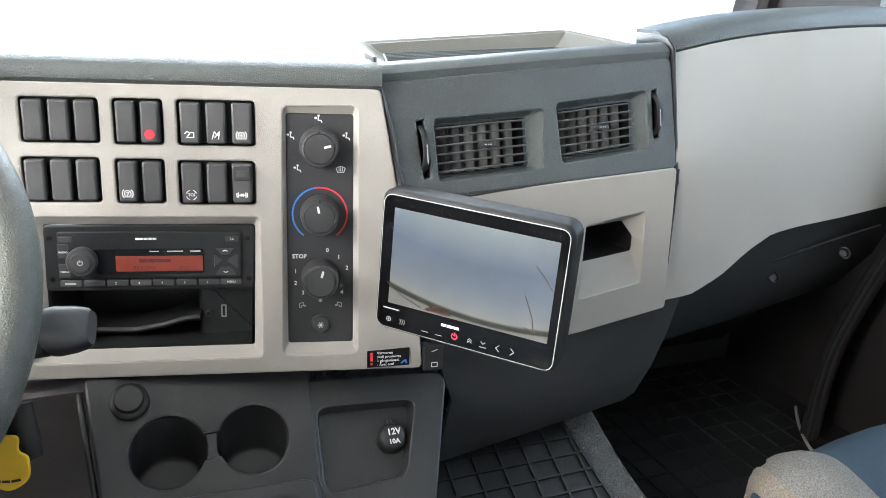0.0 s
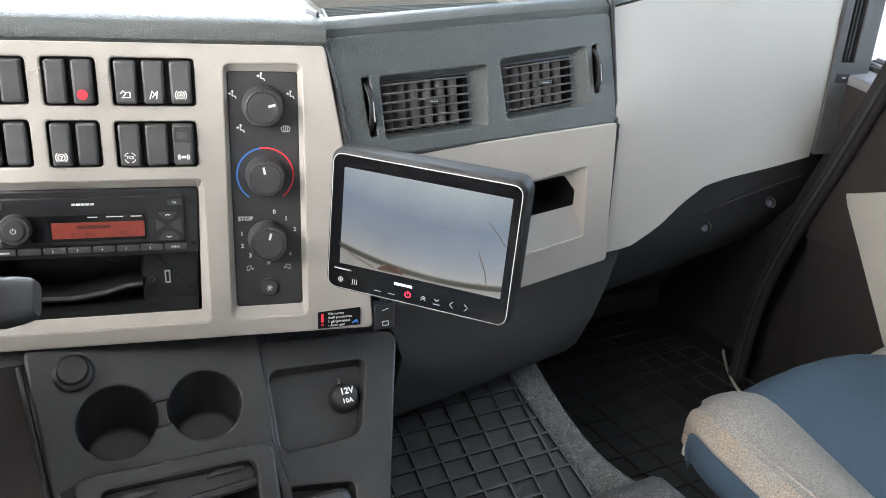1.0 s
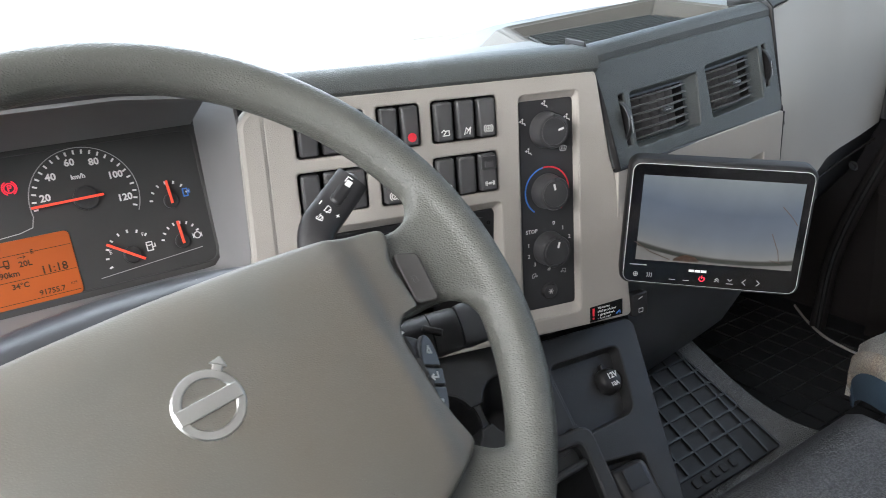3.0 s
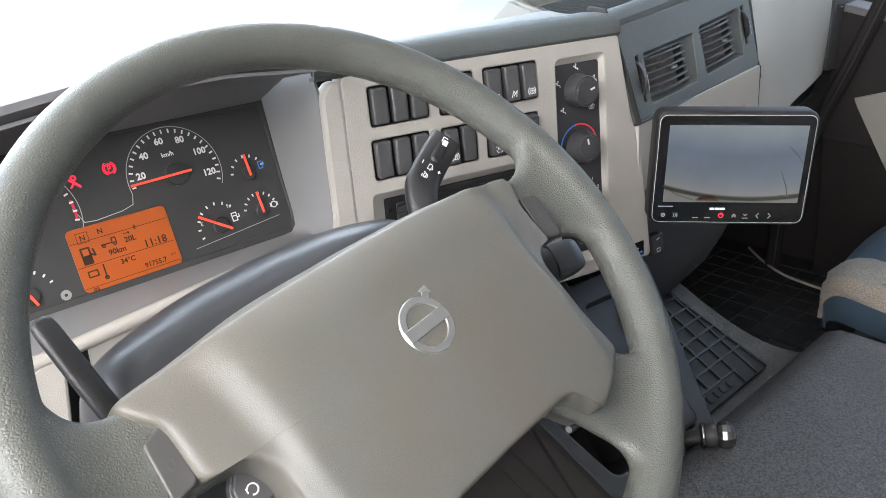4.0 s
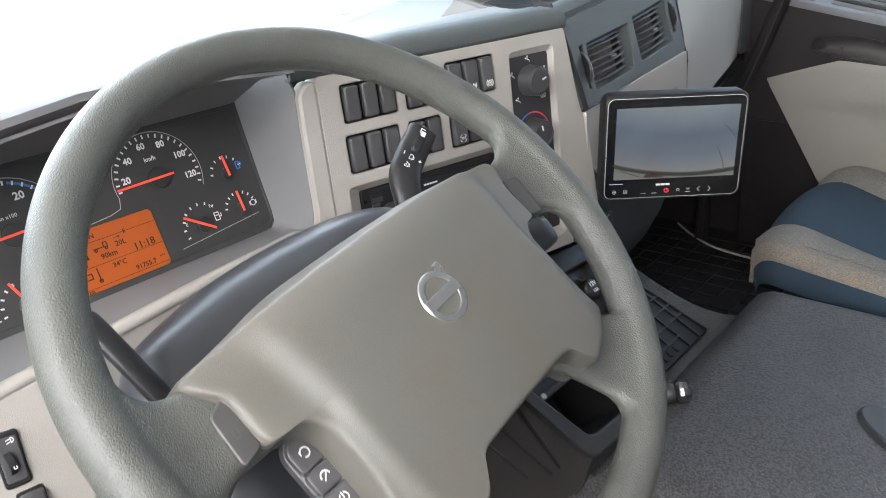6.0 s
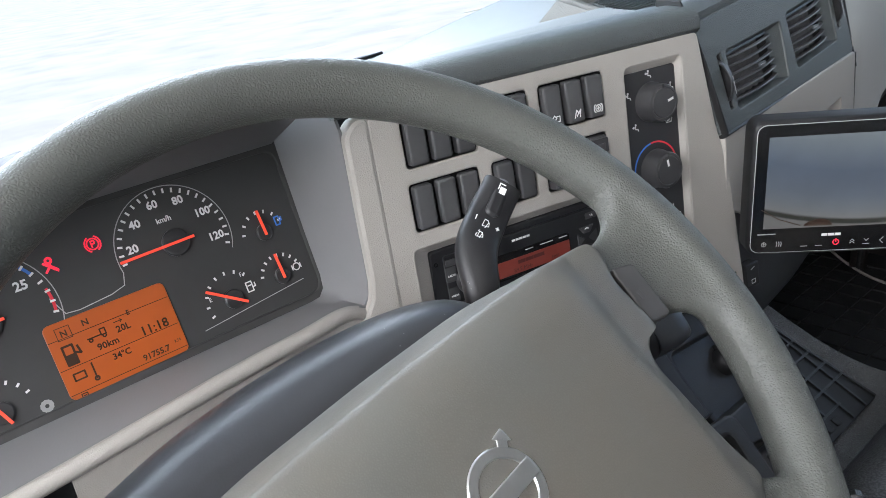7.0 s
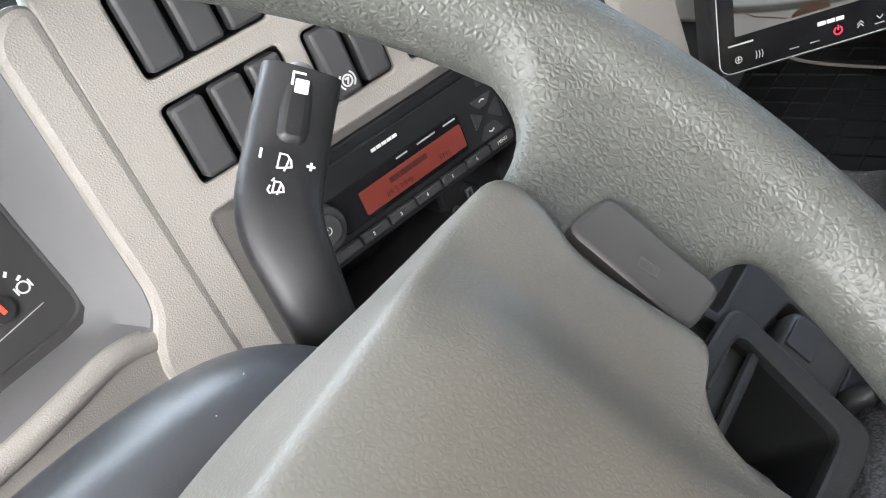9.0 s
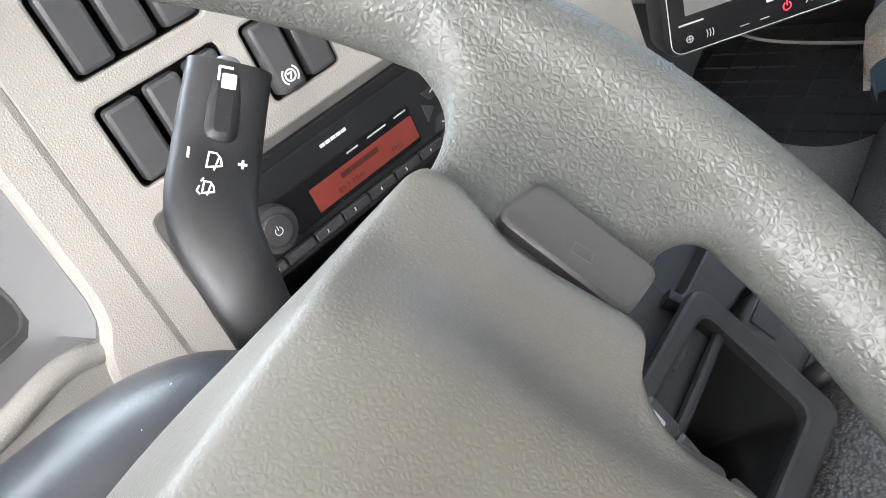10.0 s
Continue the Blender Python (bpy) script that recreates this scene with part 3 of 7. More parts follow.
# top of the dash, falling away to the windscreen
def top_z(x, y):
    return 0.967 - 0.07 * max(0.0, min(1.0, (-0.28 - x) / 0.2)) + 0.03 * max(0.0, min(1.0, (x - 0.1) / 0.7)) - 0.085 * max(0, (y - 0.80) / 0.45) * (1 - 0.55 * max(0.0, min(1.0, (x + 0.05) / 0.5))) - (0.035 if 0.07 < x < 0.40 and y < 0.87 else 0.0)


def front_y(x):
    """Where the pads end and the top begins."""
    if x < -0.29:
        return 1.0
    if x < 0.04:
        return 0.747 - 0.22 * (x + 0.04) + 0.012
    if x < 0.39:
        return 0.748
    return 0.735 + 0.235 * (x - 0.39)


xs = [-1.1, -0.8, -0.55, -0.3, -0.2, -0.1, 0.0, 0.04, 0.065, 0.075, 0.2, 0.33, 0.38, 0.41, 0.55, 0.7, 0.85, 1.03]
rows = []
for k in range(9):
    rows.append([(x, front_y(x) + (1.30 - front_y(x)) * k / 8, top_z(x, front_y(x) + (1.30 - front_y(x)) * k / 8) - (0.004 if k else 0.012)) for x in xs])
part("dash_top", sheet(rows, 0.006), TOP_GREY, dash, None, "grey grained dashboard top")

# storage tray on the dash top
tray = thing("dash_tray", Matrix.Translation((0.22, 0.82, 0.97)), "open grey storage tray on the dashboard top", "tray")
TB = [(0.066, 0.880), (0.346, 0.876), (0.410, 0.765), (0.050, 0.768)]
TZ = [0.972, 0.992, 0.978, 0.949]
FLOOR = [0.958, 0.970, 0.960, 0.944]
bm = bmesh.new()
outer = [bm.verts.new((x, y, z)) for (x, y), z in zip(TB, TZ)]
inner = [bm.verts.new((x + dx, y + dy, z)) for (x, y), z, (dx, dy) in zip(TB, TZ, ((0.010, -0.008), (-0.008, -0.008), (-0.012, 0.004), (0.008, 0.004)))]
low = [bm.verts.new((x + dx, y + dy, z)) for (x, y), z, (dx, dy) in zip(TB, FLOOR, ((0.026, -0.022), (-0.030, -0.022), (-0.034, 0.006), (0.022, 0.006)))]
foot = [bm.verts.new((x + dx, y + dy, 0.938)) for (x, y), (dx, dy) in zip(TB, ((-0.030, 0.020), (0.020, 0.020), (0.012, 0), (-0.012, 0)))]
bridge(bm, foot, outer); bridge(bm, outer, inner); bridge(bm, inner, low); bm.faces.new(low)
bmesh.ops.recalc_face_normals(bm, faces=bm.faces)
bmesh.ops.bevel(bm, geom=bm.edges[:], offset=0.0035, segments=3, affect="EDGES")
part("tray_body", bm, TRAY_BEIGE, tray)

def mat_at(u, v):
    """A place on the tray's floor: u along it, v from front to back."""
    x = (0.078 + 0.016 * v) * (1 - u) + (0.372 - 0.058 * v) * u
    return (x, 0.777 + 0.076 * v, 0.9468 + 0.0135 * v + 0.013 * u - 0.003 * u * v)


part("ribbed_mat", sheet([[mat_at(u / 6, v) for u in range(7)] for v in (0, 1)], 0.002), SOFT, tray, None, "slate ribbed tray mat")
for i in range(13):
    part("mat_rib", tube([tuple(Vector(mat_at(u, (i + 0.5) / 13)) + Vector((0, 0, 0.0012))) for u in (0.01, 0.5, 0.99)], 0.0012, 2, 6), SOFT, tray)

# slate panel with the two air vents
V1 = rpoly([(-299, -1), (-176, 6), (-172, 71), (-301, 63)], 6, 3)
V1S = rpoly([(-315, 2), (-304, 4), (-308, 64), (-320, 62)], 3, 3)
V2 = rpoly([(-154, 10), (-36, 20), (-37, 88), (-159, 76)], 6, 3)
V2S = rpoly([(-31, 31), (-19, 33), (-21, 91), (-32, 88)], 3, 3)
vout = rpoly([(-332, -14), (0, 1), (-3, 121), (-352, 96), (-343, 60)], 6, 3)
part("vent_panel", plate(vout, [V1, V1S, V2, V2S], 18, 2.0), SOFT, dash, VF, "slate grained panel round the air vents")
part("vent_panel_side", sheet([[at(VF, x, y, 0) for x, y in ((-354, 98), (-345, 60), (-334, -14))], [at(VF, x, y, -60) for x, y in ((-352, 98), (-343, 60), (-332, -14))]], 0.003), SOFT, dash)
rows = []
for y, z in ((-2, -3), (9, 0), (17, -5), (22, -14), (23, -28), (18, -42), (6, -52)):
    rows.append([at(VF, x, yb + y, z) for x, yb in ((-352, 96), (-260, 103), (-170, 110), (-85, 116), (-2, 121))])
part("vent_panel_top", sheet(rows, 0.004), SOFT, dash, None, "slate soft-touch top edge")

part("seam_filler", sweep([tuple(at(VF, 3, y, z)) for y, z in ((-20, -6), (60, -5), (118, -4), (132, -3), (142, -10), (150, -26), (153, -60))], [(0.006, 0.0028)] * 7, (1, 0, 0), 10, 3), BLACK, dash)
part("seam", sweep([tuple(at(VF, x, y, 0)) for x, y in ((-335, -17), (-346, 60), (-355, 97))] + [tuple(at(VF, -355, 119, -5)), tuple(at(VF, -354, 127, -28))], [(0.004, 0.0020)] * 5, tuple(VF.to_3x3() @ Vector((1, 0, 0))), 8, 3), BLACK, dash)
part("seam", sweep([tuple(at(VF, x, y, -4)) for x, y in ((-335, -17.5), (-160, -9.5), (2, -2.5))], [(0.0022, 0.004)] * 3, tuple(VF.to_3x3() @ Vector((0, 0, 1))), 8, 3), BLACK, dash)
# beige panel under the vents, with an open pocket
LPF = basis((0.3939, 0.6844, 0.8518), (0.0526, -0.9982, 0.03))
PK = rpoly([(-122, -146), (-33, -135), (-35.5, -90), (-38, -47), (-120, -58)], 5, 3)
low_out = rpoly([(-331, -95), (-142, -186), (-115, -184), (5, -170), (-1, -2), (-332, -18)], 3, 2)
part("pocket_panel", plate(low_out, [PK], 12, 1.5, -1), BEIGE, dash, LPF, "beige panel with an open pocket")
part("seam", sweep([tuple(at(LPF, 3.2, y, -5)) for y in (-2, -80, -170)], [(0.004, 0.0024)] * 3, (1, 0, 0), 8, 3), BLACK, dash)
PKI = rpoly([(-118, -104), (-45, -97), (-45, -80), (-62, -61), (-117, -66)], 3, 3)
part("pocket_surround", slope(offset(PK, -1.5), offset(PKI, 1), -2.5, -14), BEIGE, dash, LPF)
# black here stands in for the shade deep inside the beige pocket
part("pocket_well", cup(offset(PKI, 1), 90, 4, -14), BLACK, dash, LPF, "open pocket, its shade put in as black")

# pale fascia on the passenger's side
def fas(x, z):
    t = (x - 0.393) / 0.51
    return 0.690 + 0.005 * max(0.0, 1 - max(0.0, x - 0.39) / 0.04) + 0.119 * t + 0.012 * math.sin(math.pi * max(0, min(1, t))) * (z - 0.8) / 0.15 + 0.30 * max(0.0, z - 0.856) * max(0.0, 1 - t * 2.2)


def fas_low(x):
    pts = [(0.39, 0.686), (0.45, 0.688), (0.50, 0.703), (0.55, 0.728), (0.60, 0.744), (0.66, 0.746), (0.78, 0.744), (0.94, 0.744)]
    for a, b in zip(pts, pts[1:]):
        if x <= b[0]:
            return a[1] + (b[1] - a[1]) * (x - a[0]) / (b[0] - a[0])
    return pts[-1][1]


def fas_top(x):
    return 0.972 + 0.045 * (1 - math.exp(-max(0, x - 0.39) / 0.2))


rows = []
for k in range(11):
    row = []
    for j in range(29):
        x = 0.3948 + (0.905 - 0.3948) * j / 28
        z0, z1 = fas_low(x), fas_top(x)
        z = z0 + (z1 - z0) * k / 10
        xx = x + 0.010 * max(0, (x - 0.8) / 0.1) * math.sin(math.pi * min(1, k / 8)) 
        row.append((xx, fas(x, z), z))
    rows.append(row)
part("passenger_fascia", sheet(rows, 0.006), BEIGE_PALE, dash, None, "smooth pale fascia in front of the passenger")
rows = []
for dy, dz in ((0.004, -0.004), (-0.004, 0.004), (-0.003, 0.010), (0.006, 0.020), (0.022, 0.026), (0.06, 0.026)):
    rows.append([(0.393 + 0.512 * j / 24, fas(0.393 + 0.512 * j / 24, 0.98) + dy, fas_top(0.393 + 0.512 * j / 24) + dz) for j in range(25)])
part("passenger_top_pad", sheet(rows, 0.004), SOFT, dash, None, "slate soft-touch pad above the fascia")

part("seam", tube([(0.3945, fas(0.3955, z) - 0.0008, z) for z in [fas_low(0.3955) + (fas_top(0.3955) - fas_low(0.3955)) * q / 5 for q in range(6)]], 0.0018, 3, 6), BLACK, dash)
part("seam", sweep([(0.3935, fas(0.3955, z) + 0.004, z) for z in [fas_low(0.3955) + (fas_top(0.3955) - fas_low(0.3955)) * q / 5 for q in range(6)]], [(0.0055, 0.004)] * 6, (0, 1, 0), 8, 3), BLACK, dash)
# dark lower dash: under the fascia down to the firewall
rows = []
for k, (dy, z) in enumerate(((0.010, None), (0.05, 0.64), (0.11, 0.56), (0.26, 0.46), (0.46, 0.34))):
    rows.append([(x, min(1.19, fas(max(x, 0.393), 0.75) + dy), (fas_low(x) + 0.006) if z is None else z) for x in [0.393 + 0.6 * j / 20 for j in range(21)]])
part("lower_dash", sheet(rows, 0.006), FOOTWELL, dash, None, "dark lower dashboard above the footwell")
rows = []
for k, (dy, dz) in enumerate(((0.014, 0.0), (0.030, -0.06), (0.052, -0.12), (0.078, -0.172), (0.11, -0.19), (0.3, -0.2))):
    rows.append([tuple(at(LPF, x, yb, -6) + Vector((0, dy, dz))) for x, yb in (((-322, -98), (-140, -184)) if k == 0 else ((-262, -198), (-115, -183))) + ((2, -169), (25, -168), (48, -166), (60, -164))])
for row in rows:
    for k, (dx, dy) in enumerate(((0.0, 0.002), (0.0, 0.010), (0.0, 0.034))):
        row[3 + k] = (row[3 + k][0] + dx, row[3 + k][1] + dy, row[3 + k][2])
part("lower_dash_centre", sheet(rows, 0.006), DARK, dash, None, "dark lower dashboard beside the console")
# seam and two recessed catches under the fascia
part("flap_seam", tube([(0.662, 0.778, 0.683), (0.78, 0.793, 0.698), (0.905, 0.806, 0.712)], 0.0022, 4, 6), DOOR_DARK, dash)
for x, z in ((0.682, 0.655), (0.834, 0.674)):
    part("catch", lathe([(10, -0.5), (9.4, 0.3), (7.5, -0.6), (6.5, -4), (0, -4)], 24), BLACK, dash, basis((x, 0.787 + 0.09 * (x - 0.682), z), (-0.25, -0.8, 0.55)))

# ---- instrument housing ----
rim_in = [at(PF, -341, 44, -20), at(PF, -341, 14, -4), at(PF, -342, -30, -4), at(PF, -343, -75, -4), at(PF, -344, -110, -4), at(PF, -346, -121, -4), at(PF, -351, -128, -3), Vector((-0.352, 0.764, 0.789)), Vector((-0.40, 0.762, 0.789)), Vector((-0.50, 0.762, 0.783)), Vector((-0.74, 0.75, 0.766))]
face_in = [at(CF, x, y, 2) for x, y in ((75, 112), (73, 92), (71, 55), (69, 15), (68, -22), (66, -34), (60, -40), (50, -41), (0, -41), (-110, -41), (-330, -41))]
rows = []
for k in range(7):
    t = k / 6
    rows.append([p.lerp(o, t) + Vector((0, 0.006, 0)) * math.sin(math.pi * t) for p, o in zip(face_in, rim_in)])
part("cluster_cavity", sheet(rows, 0.003), CAVITY, dash, None, "smooth grey well round the instruments", angle=50)
part("lower_lip", tube([at(PF, -338, -134, -7), at(PF, -345, -135.5, -7), at(PF, -352, -136, -7), (-0.352, 0.763, 0.7865), (-0.39, 0.758, 0.787), (-0.45, 0.757, 0.785), (-0.55, 0.757, 0.777), (-0.66, 0.755, 0.769), (-0.74, 0.74, 0.767)], 0.0066, 6, 16, (0, -0.6, 1)), BEIGE, dash, None, "beige rounded lip under the instruments")
part("lower_fascia", sheet([[(-0.575, 0.758, 0.772), (-0.55, 0.758, 0.774), (-0.45, 0.758, 0.782), (-0.38, 0.759, 0.785), (-0.335, 0.764, 0.785)], [(-0.575, 0.768, 0.69), (-0.55, 0.768, 0.69), (-0.45, 0.768, 0.68), (-0.38, 0.768, 0.665), (-0.335, 0.768, 0.658)], [(-0.575, 0.77, 0.68), (-0.55, 0.77, 0.68), (-0.45, 0.77, 0.67), (-0.38, 0.768, 0.655), (-0.20, 0.766, 0.646)]], 0.004), BEIGE, dash, None, "beige panel behind the column")
part("under_cluster", sheet([[(-0.74, 0.782, 0.77), (-0.33, 0.782, 0.77)], [(-0.74, 0.782, 0.70), (-0.33, 0.782, 0.70)], [(-0.74, 0.80, 0.60), (-0.30, 0.78, 0.60)], [(-0.74, 1.0, 0.45), (-0.30, 1.0, 0.45)]], 0.004), DARK, dash)
# hood above the instruments
def hood_z(x):
    """Height of the hood's brim: a shallow arch that falls away towards the door."""
    return 0.981 - 0.5 * max(0.0, -0.53 - x) ** 1.6 - 0.10 * max(0.0, x + 0.42)


hx = [-0.95, -0.85, -0.78, -0.72, -0.66, -0.60, -0.54, -0.48, -0.42, -0.37, -0.335]
part("cavity_ceiling", sheet([[at(CF, max(-332, min(75, (x + 0.40) * 1000 + (6 if x > -0.4 else 0))), 101) for x in hx], [Vector((x, 0.80, hood_z(x) - 0.026)) for x in hx], [Vector((x, 0.742, hood_z(x) - 0.015)) for x in hx]], 0.003), CAVITY, dash, None, "grey underside of the hood")
rows = []
for dy, dz in ((0.006, -0.016), (0.0, -0.013), (-0.005, -0.007), (0.0, -0.002), (0.015, 0.0), (0.06, -0.010), (0.14, -0.035), (0.35, -0.075)):
    rows.append([(x, 0.738 + dy, hood_z(x) + dz) for x in hx])
part("cluster_hood", sheet(rows, 0.004), CEILING_DARK, dash, None, "dark hood above the instruments")

# instrument cluster
cl = thing("instrument_cluster", CF, "charcoal instrument cluster with red needles and an amber display", "instrument cluster")
part("face", plate(rpoly([(-330, -38), (69, -38), (72, 97), (-330, 97)], 14, 5), (), 12, 2, 0, True), CLUSTER, cl, CF)
part("frame", plate(offset(rpoly([(-330, -38), (69, -38), (72, 97), (-330, 97)], 14, 5), 5), [rpoly([(-328, -36), (67, -36), (70, 95), (-328, 95)], 13, 5)], 10, 1.5, 2.2), CLUSTER, cl, CF)


def dial(cx, cy, r, ticks, a0, a1, needle, tip, tail, hub, parent, tick=3.0):
    marks = []
    for i in range(ticks):
        a = radians(a0 + (a1 - a0) * i / (ticks - 1))
        c, s = math.cos(a), math.sin(a)
        marks.append([(cx + c * r, cy + s * r), (cx + c * (r - tick), cy + s * (r - tick))])
    for ln in marks:
        part("tick", strokes([ln], 1.6), WHITE, parent, CF @ put(0, 0, 0.4), smooth=False)
    part("hub", lathe([(hub, 0), (hub, 2.5), (hub - 1, 3.2), (0, 3.2)], 24), CONSOLE, parent, CF @ put(cx, cy, 0))
    a = radians(needle)
    c, s = math.cos(a), math.sin(a)
    part("needle", strokes([[(cx - c * tail, cy - s * tail), (cx + c * tip, cy + s * tip)]], 2.2, 1.2), NEEDLE, parent, CF @ put(0, 0, 3.4), "red needle", smooth=False)


part("speedometer_ring", strokes([arc(-37, 47, 46, -25, 190, 40) + [(-85, 30), (-96, 27), (-120, 25), (-130, 26), (-136, 40)]], 0.7), DIM, cl, CF @ put(0, 0, 0.3), smooth=False)
dial(-37, 47, 43.5, 23, 184, -20, 181, 45, 14, 11, cl)
for txt, a in (("20", 170), ("40", 137), ("60", 101), ("80", 65), ("100", 28), ("120", -10)):
    word(txt, 8.8, WHITE, cl, CF @ put(-37 + 33 * math.cos(radians(a)), 47 + 34 * math.sin(radians(a)), 0.5), weight=0.28)
word("km/h", 6, WHITE, cl, CF @ put(-39, 67, 0.5), weight=0.15)
dial(35, 29.5, 19, 7, 170, 20, 93, 19, 2, 7, cl, 2.2)
dial(36, -10, 19, 8, 165, 25, 93, 19, 2, 7, cl, 2.2)
dial(-11, -12, 23, 8, 200, 45, 146, 24, 11, 8, cl, 2.2)
mark([[(0, 0), (0, 7), (4, 7), (4, 0), (0, 0)], [(4, 3), (6, 3), (6, 6)]], BLUE, cl, CF @ put(48, 31.5, 0.4), 1.2)
mark([arc(0, 0, 3, 0, 360, 16), [(-4, -2), (-4, 2)], [(4, -2), (4, 2)]], WHITE, cl, CF @ put(51, -7.5, 0.4), 1.0)
mark([[(0, 0), (0, 8), (5, 8), (5, 0), (0, 0)], [(1, 5), (4, 5)], [(5, 3), (7.5, 3), (7.5, 6)]], WHITE, cl, CF @ put(3, -12, 0.4), 1.0)
word("E", 5, WHITE, cl, CF @ put(-29, -6, 0.5))
word("F", 5, WHITE, cl, CF @ put(2, 4, 0.5))
mark([[(-42, -27), (53, -19.5)]], DIM, cl, CF @ put(0, 0, 0.3), 0.6)
mark([arc(-0.5, 0, 4.2, 0, 360, 20), arc(0, 0, 6.2, 120, 240, 8), arc(-1, 0, 6.2, -60, 60, 8), [(-1.5, -2.4), (-1.5, 2.4), (0.5, 2.4), (1, 1.2), (0.5, 0), (-1.5, 0)]], TELL, cl, CF @ put(-94, 67, 0.4), 1.0, "parking_brake_telltale")
mark([[(-4, -4), (0, 0), (4, -4)], [(0, 0), (0, 2)], arc(0, 4, 2, 0, 360, 10), [(-4, 3), (4, -5)]], TELL, cl, CF @ put(-127, 62, 0.4), 1.6, "belt_telltale")
# rev counter and temperature gauge beyond
part("rev_counter_ring", strokes([arc(-180, 38, 50, -20, 200, 40)], 0.7), DIM, cl, CF @ put(0, 0, 0.3), smooth=False)
dial(-180, 38, 47, 21, 190, -10, 182, 46, 12, 11, cl)
for txt, a in (("5", 165), ("10", 130), ("15", 95), ("20", 62), ("25", 30)):
    word(txt, 9.5, WHITE, cl, CF @ put(-180 + 35 * math.cos(radians(a)), 38 + 35 * math.sin(radians(a)), 0.5), weight=0.28)
word("r/min x100", 5, WHITE, cl, CF @ put(-182, 54, 0.5))
mark([arc(-180, 38, 45.5, 75, 30, 10)], BLUE, cl, CF @ put(0, 0, 0.35), 2.2)
mark([arc(-180, 38, 45.5, 12, -10, 6)], RED, cl, CF @ put(0, 0, 0.35), 2.2)
dial(-192, -22, 22, 9, 190, 20, 112, 24, 9, 8, cl, 2.2)
mark([[(0, 0), (0, 9)], [(-2, 0), (2, 0)], [(-5, -3), (5, -3)], [(0, 4), (2, 4)], [(0, 7), (2, 7)]], WHITE, cl, CF @ put(-222, -24, 0.4), 1.0)
mark([arc(0, 0, 3, 0, 360, 12)], DIM, cl, CF @ put(-165, -30, 0.4), 3.0, "trip_button")

lcd = part("display", plate(rrect(-149, -34.5, -59, 22, 4, 3), (), 1.5, 0.4, 1.2, True), LCD, cl, CF, "glowing amber display")
INKZ = 1.4
for txt, s, x, y in (("11:18", 10, -77, -8), ("90km", 7, -112, -6), ("20L", 7, -98, 1), ("34°C", 6.5, -106, -17), ("91755.7", 6.5, -83, -27), ("N", 6.5, -121, 15), ("N", 6.5, -137, 13), ("E", 5, -91, 10)):
    word(txt, s, LCD_INK, lcd, CF @ put(x, y, INKZ), weight=0.16)
word("KM", 3.6, LCD_INK, lcd, CF @ put(-65, -24.5, INKZ))
for y in (10, -12, -31):
    mark([[(-149, y), (-60, y)]], LCD_INK, lcd, CF @ put(0, 0, INKZ), 0.5, "ruled_line")
mark([[(-142, 9), (-132, 9), (-132, 18), (-142, 18), (-142, 9)]], LCD_INK, lcd, CF @ put(0, 0, INKZ), 0.5)
mark([[(-124, 2.5), (-114, 2.5)], [(-114, 2), (-114, 6.5), (-110.5, 6.5), (-110.5, 2), (-114, 2)], arc(-122, 1, 1.2, 0, 360, 8), arc(-112, 1, 1.2, 0, 360, 8)], LCD_INK, lcd, CF @ put(0, 0, INKZ), 1.0, "truck_symbol")
mark([[(-103, 7), (-97, 7)], [(-98.4, 8.2), (-97, 7), (-98.4, 5.8)]], LCD_INK, lcd, CF @ put(0, 0, INKZ), 0.6, "arrow_symbol")
mark([[(-142, -10), (-142, 4), (-135, 4), (-135, -10), (-142, -10)], [(-142, -4), (-135, -4)], [(-135, -2), (-131, -4), (-132, 2)]], LCD_INK, lcd, CF @ put(0, 0, INKZ), 1.6, "pump_symbol")
mark([[(-138.5, -9), (-138.5, -4)]], LCD_INK, lcd, CF @ put(0, 0, INKZ - 0.02), 6.0, "pump_body")
mark([[(-142, -22), (-134, -22), (-134, -17), (-142, -17), (-142, -22)], [(-128, -26), (-128, -14)], arc(-128, -26, 1.5, 0, 360, 8)], LCD_INK, lcd, CF @ put(0, 0, INKZ), 1.2, "thermometer_symbol")
mark([[(-142, -36), (-142, -32.5), (-138, -32.5), (-138, -36), (-142, -36)], [(-141, -34), (-139, -34)]], LCD_INK, lcd, CF @ put(0, 0, INKZ), 0.8)

# ---- rocker switches ----
SYM = {
    "ramp": [[(-3, -2), (3, -2), (3, 2), (0, 2)], [(-4, 1), (-2, 3), (0, 1), (-2, -1)]],
    "mirror": [[(-3, -3), (-1, 3), (1, 0), (3, 3), (2, -3)], [(-1, -2), (2, 2)]],
    "plus": [arc(0, 0, 2.6, 0, 360, 16), [(-1.4, 0), (1.4, 0)], [(0, -1.4), (0, 1.4)], arc(0, 0, 4.2, 130, 230, 8), arc(0, 0, 4.2, -50, 50, 8)],
    "brake": [arc(0, 0, 2.6, 0, 360, 16), [(-1, 1), (1, 1), (-0.5, -1.5)], arc(0, 0, 4.2, 130, 230, 8), arc(0, 0, 4.2, -50, 50, 8)],
    "axle": [[(-3, -2), (-3, 2)], [(3, -2), (3, 2)], [(-3, 0), (3, 0)], [(-1, -1), (1, 1)], [(-1, 1), (1, -1)], [(-4.2, -1.6), (-4.2, 1.6)], [(4.2, -1.6), (4.2, 1.6)]],
}


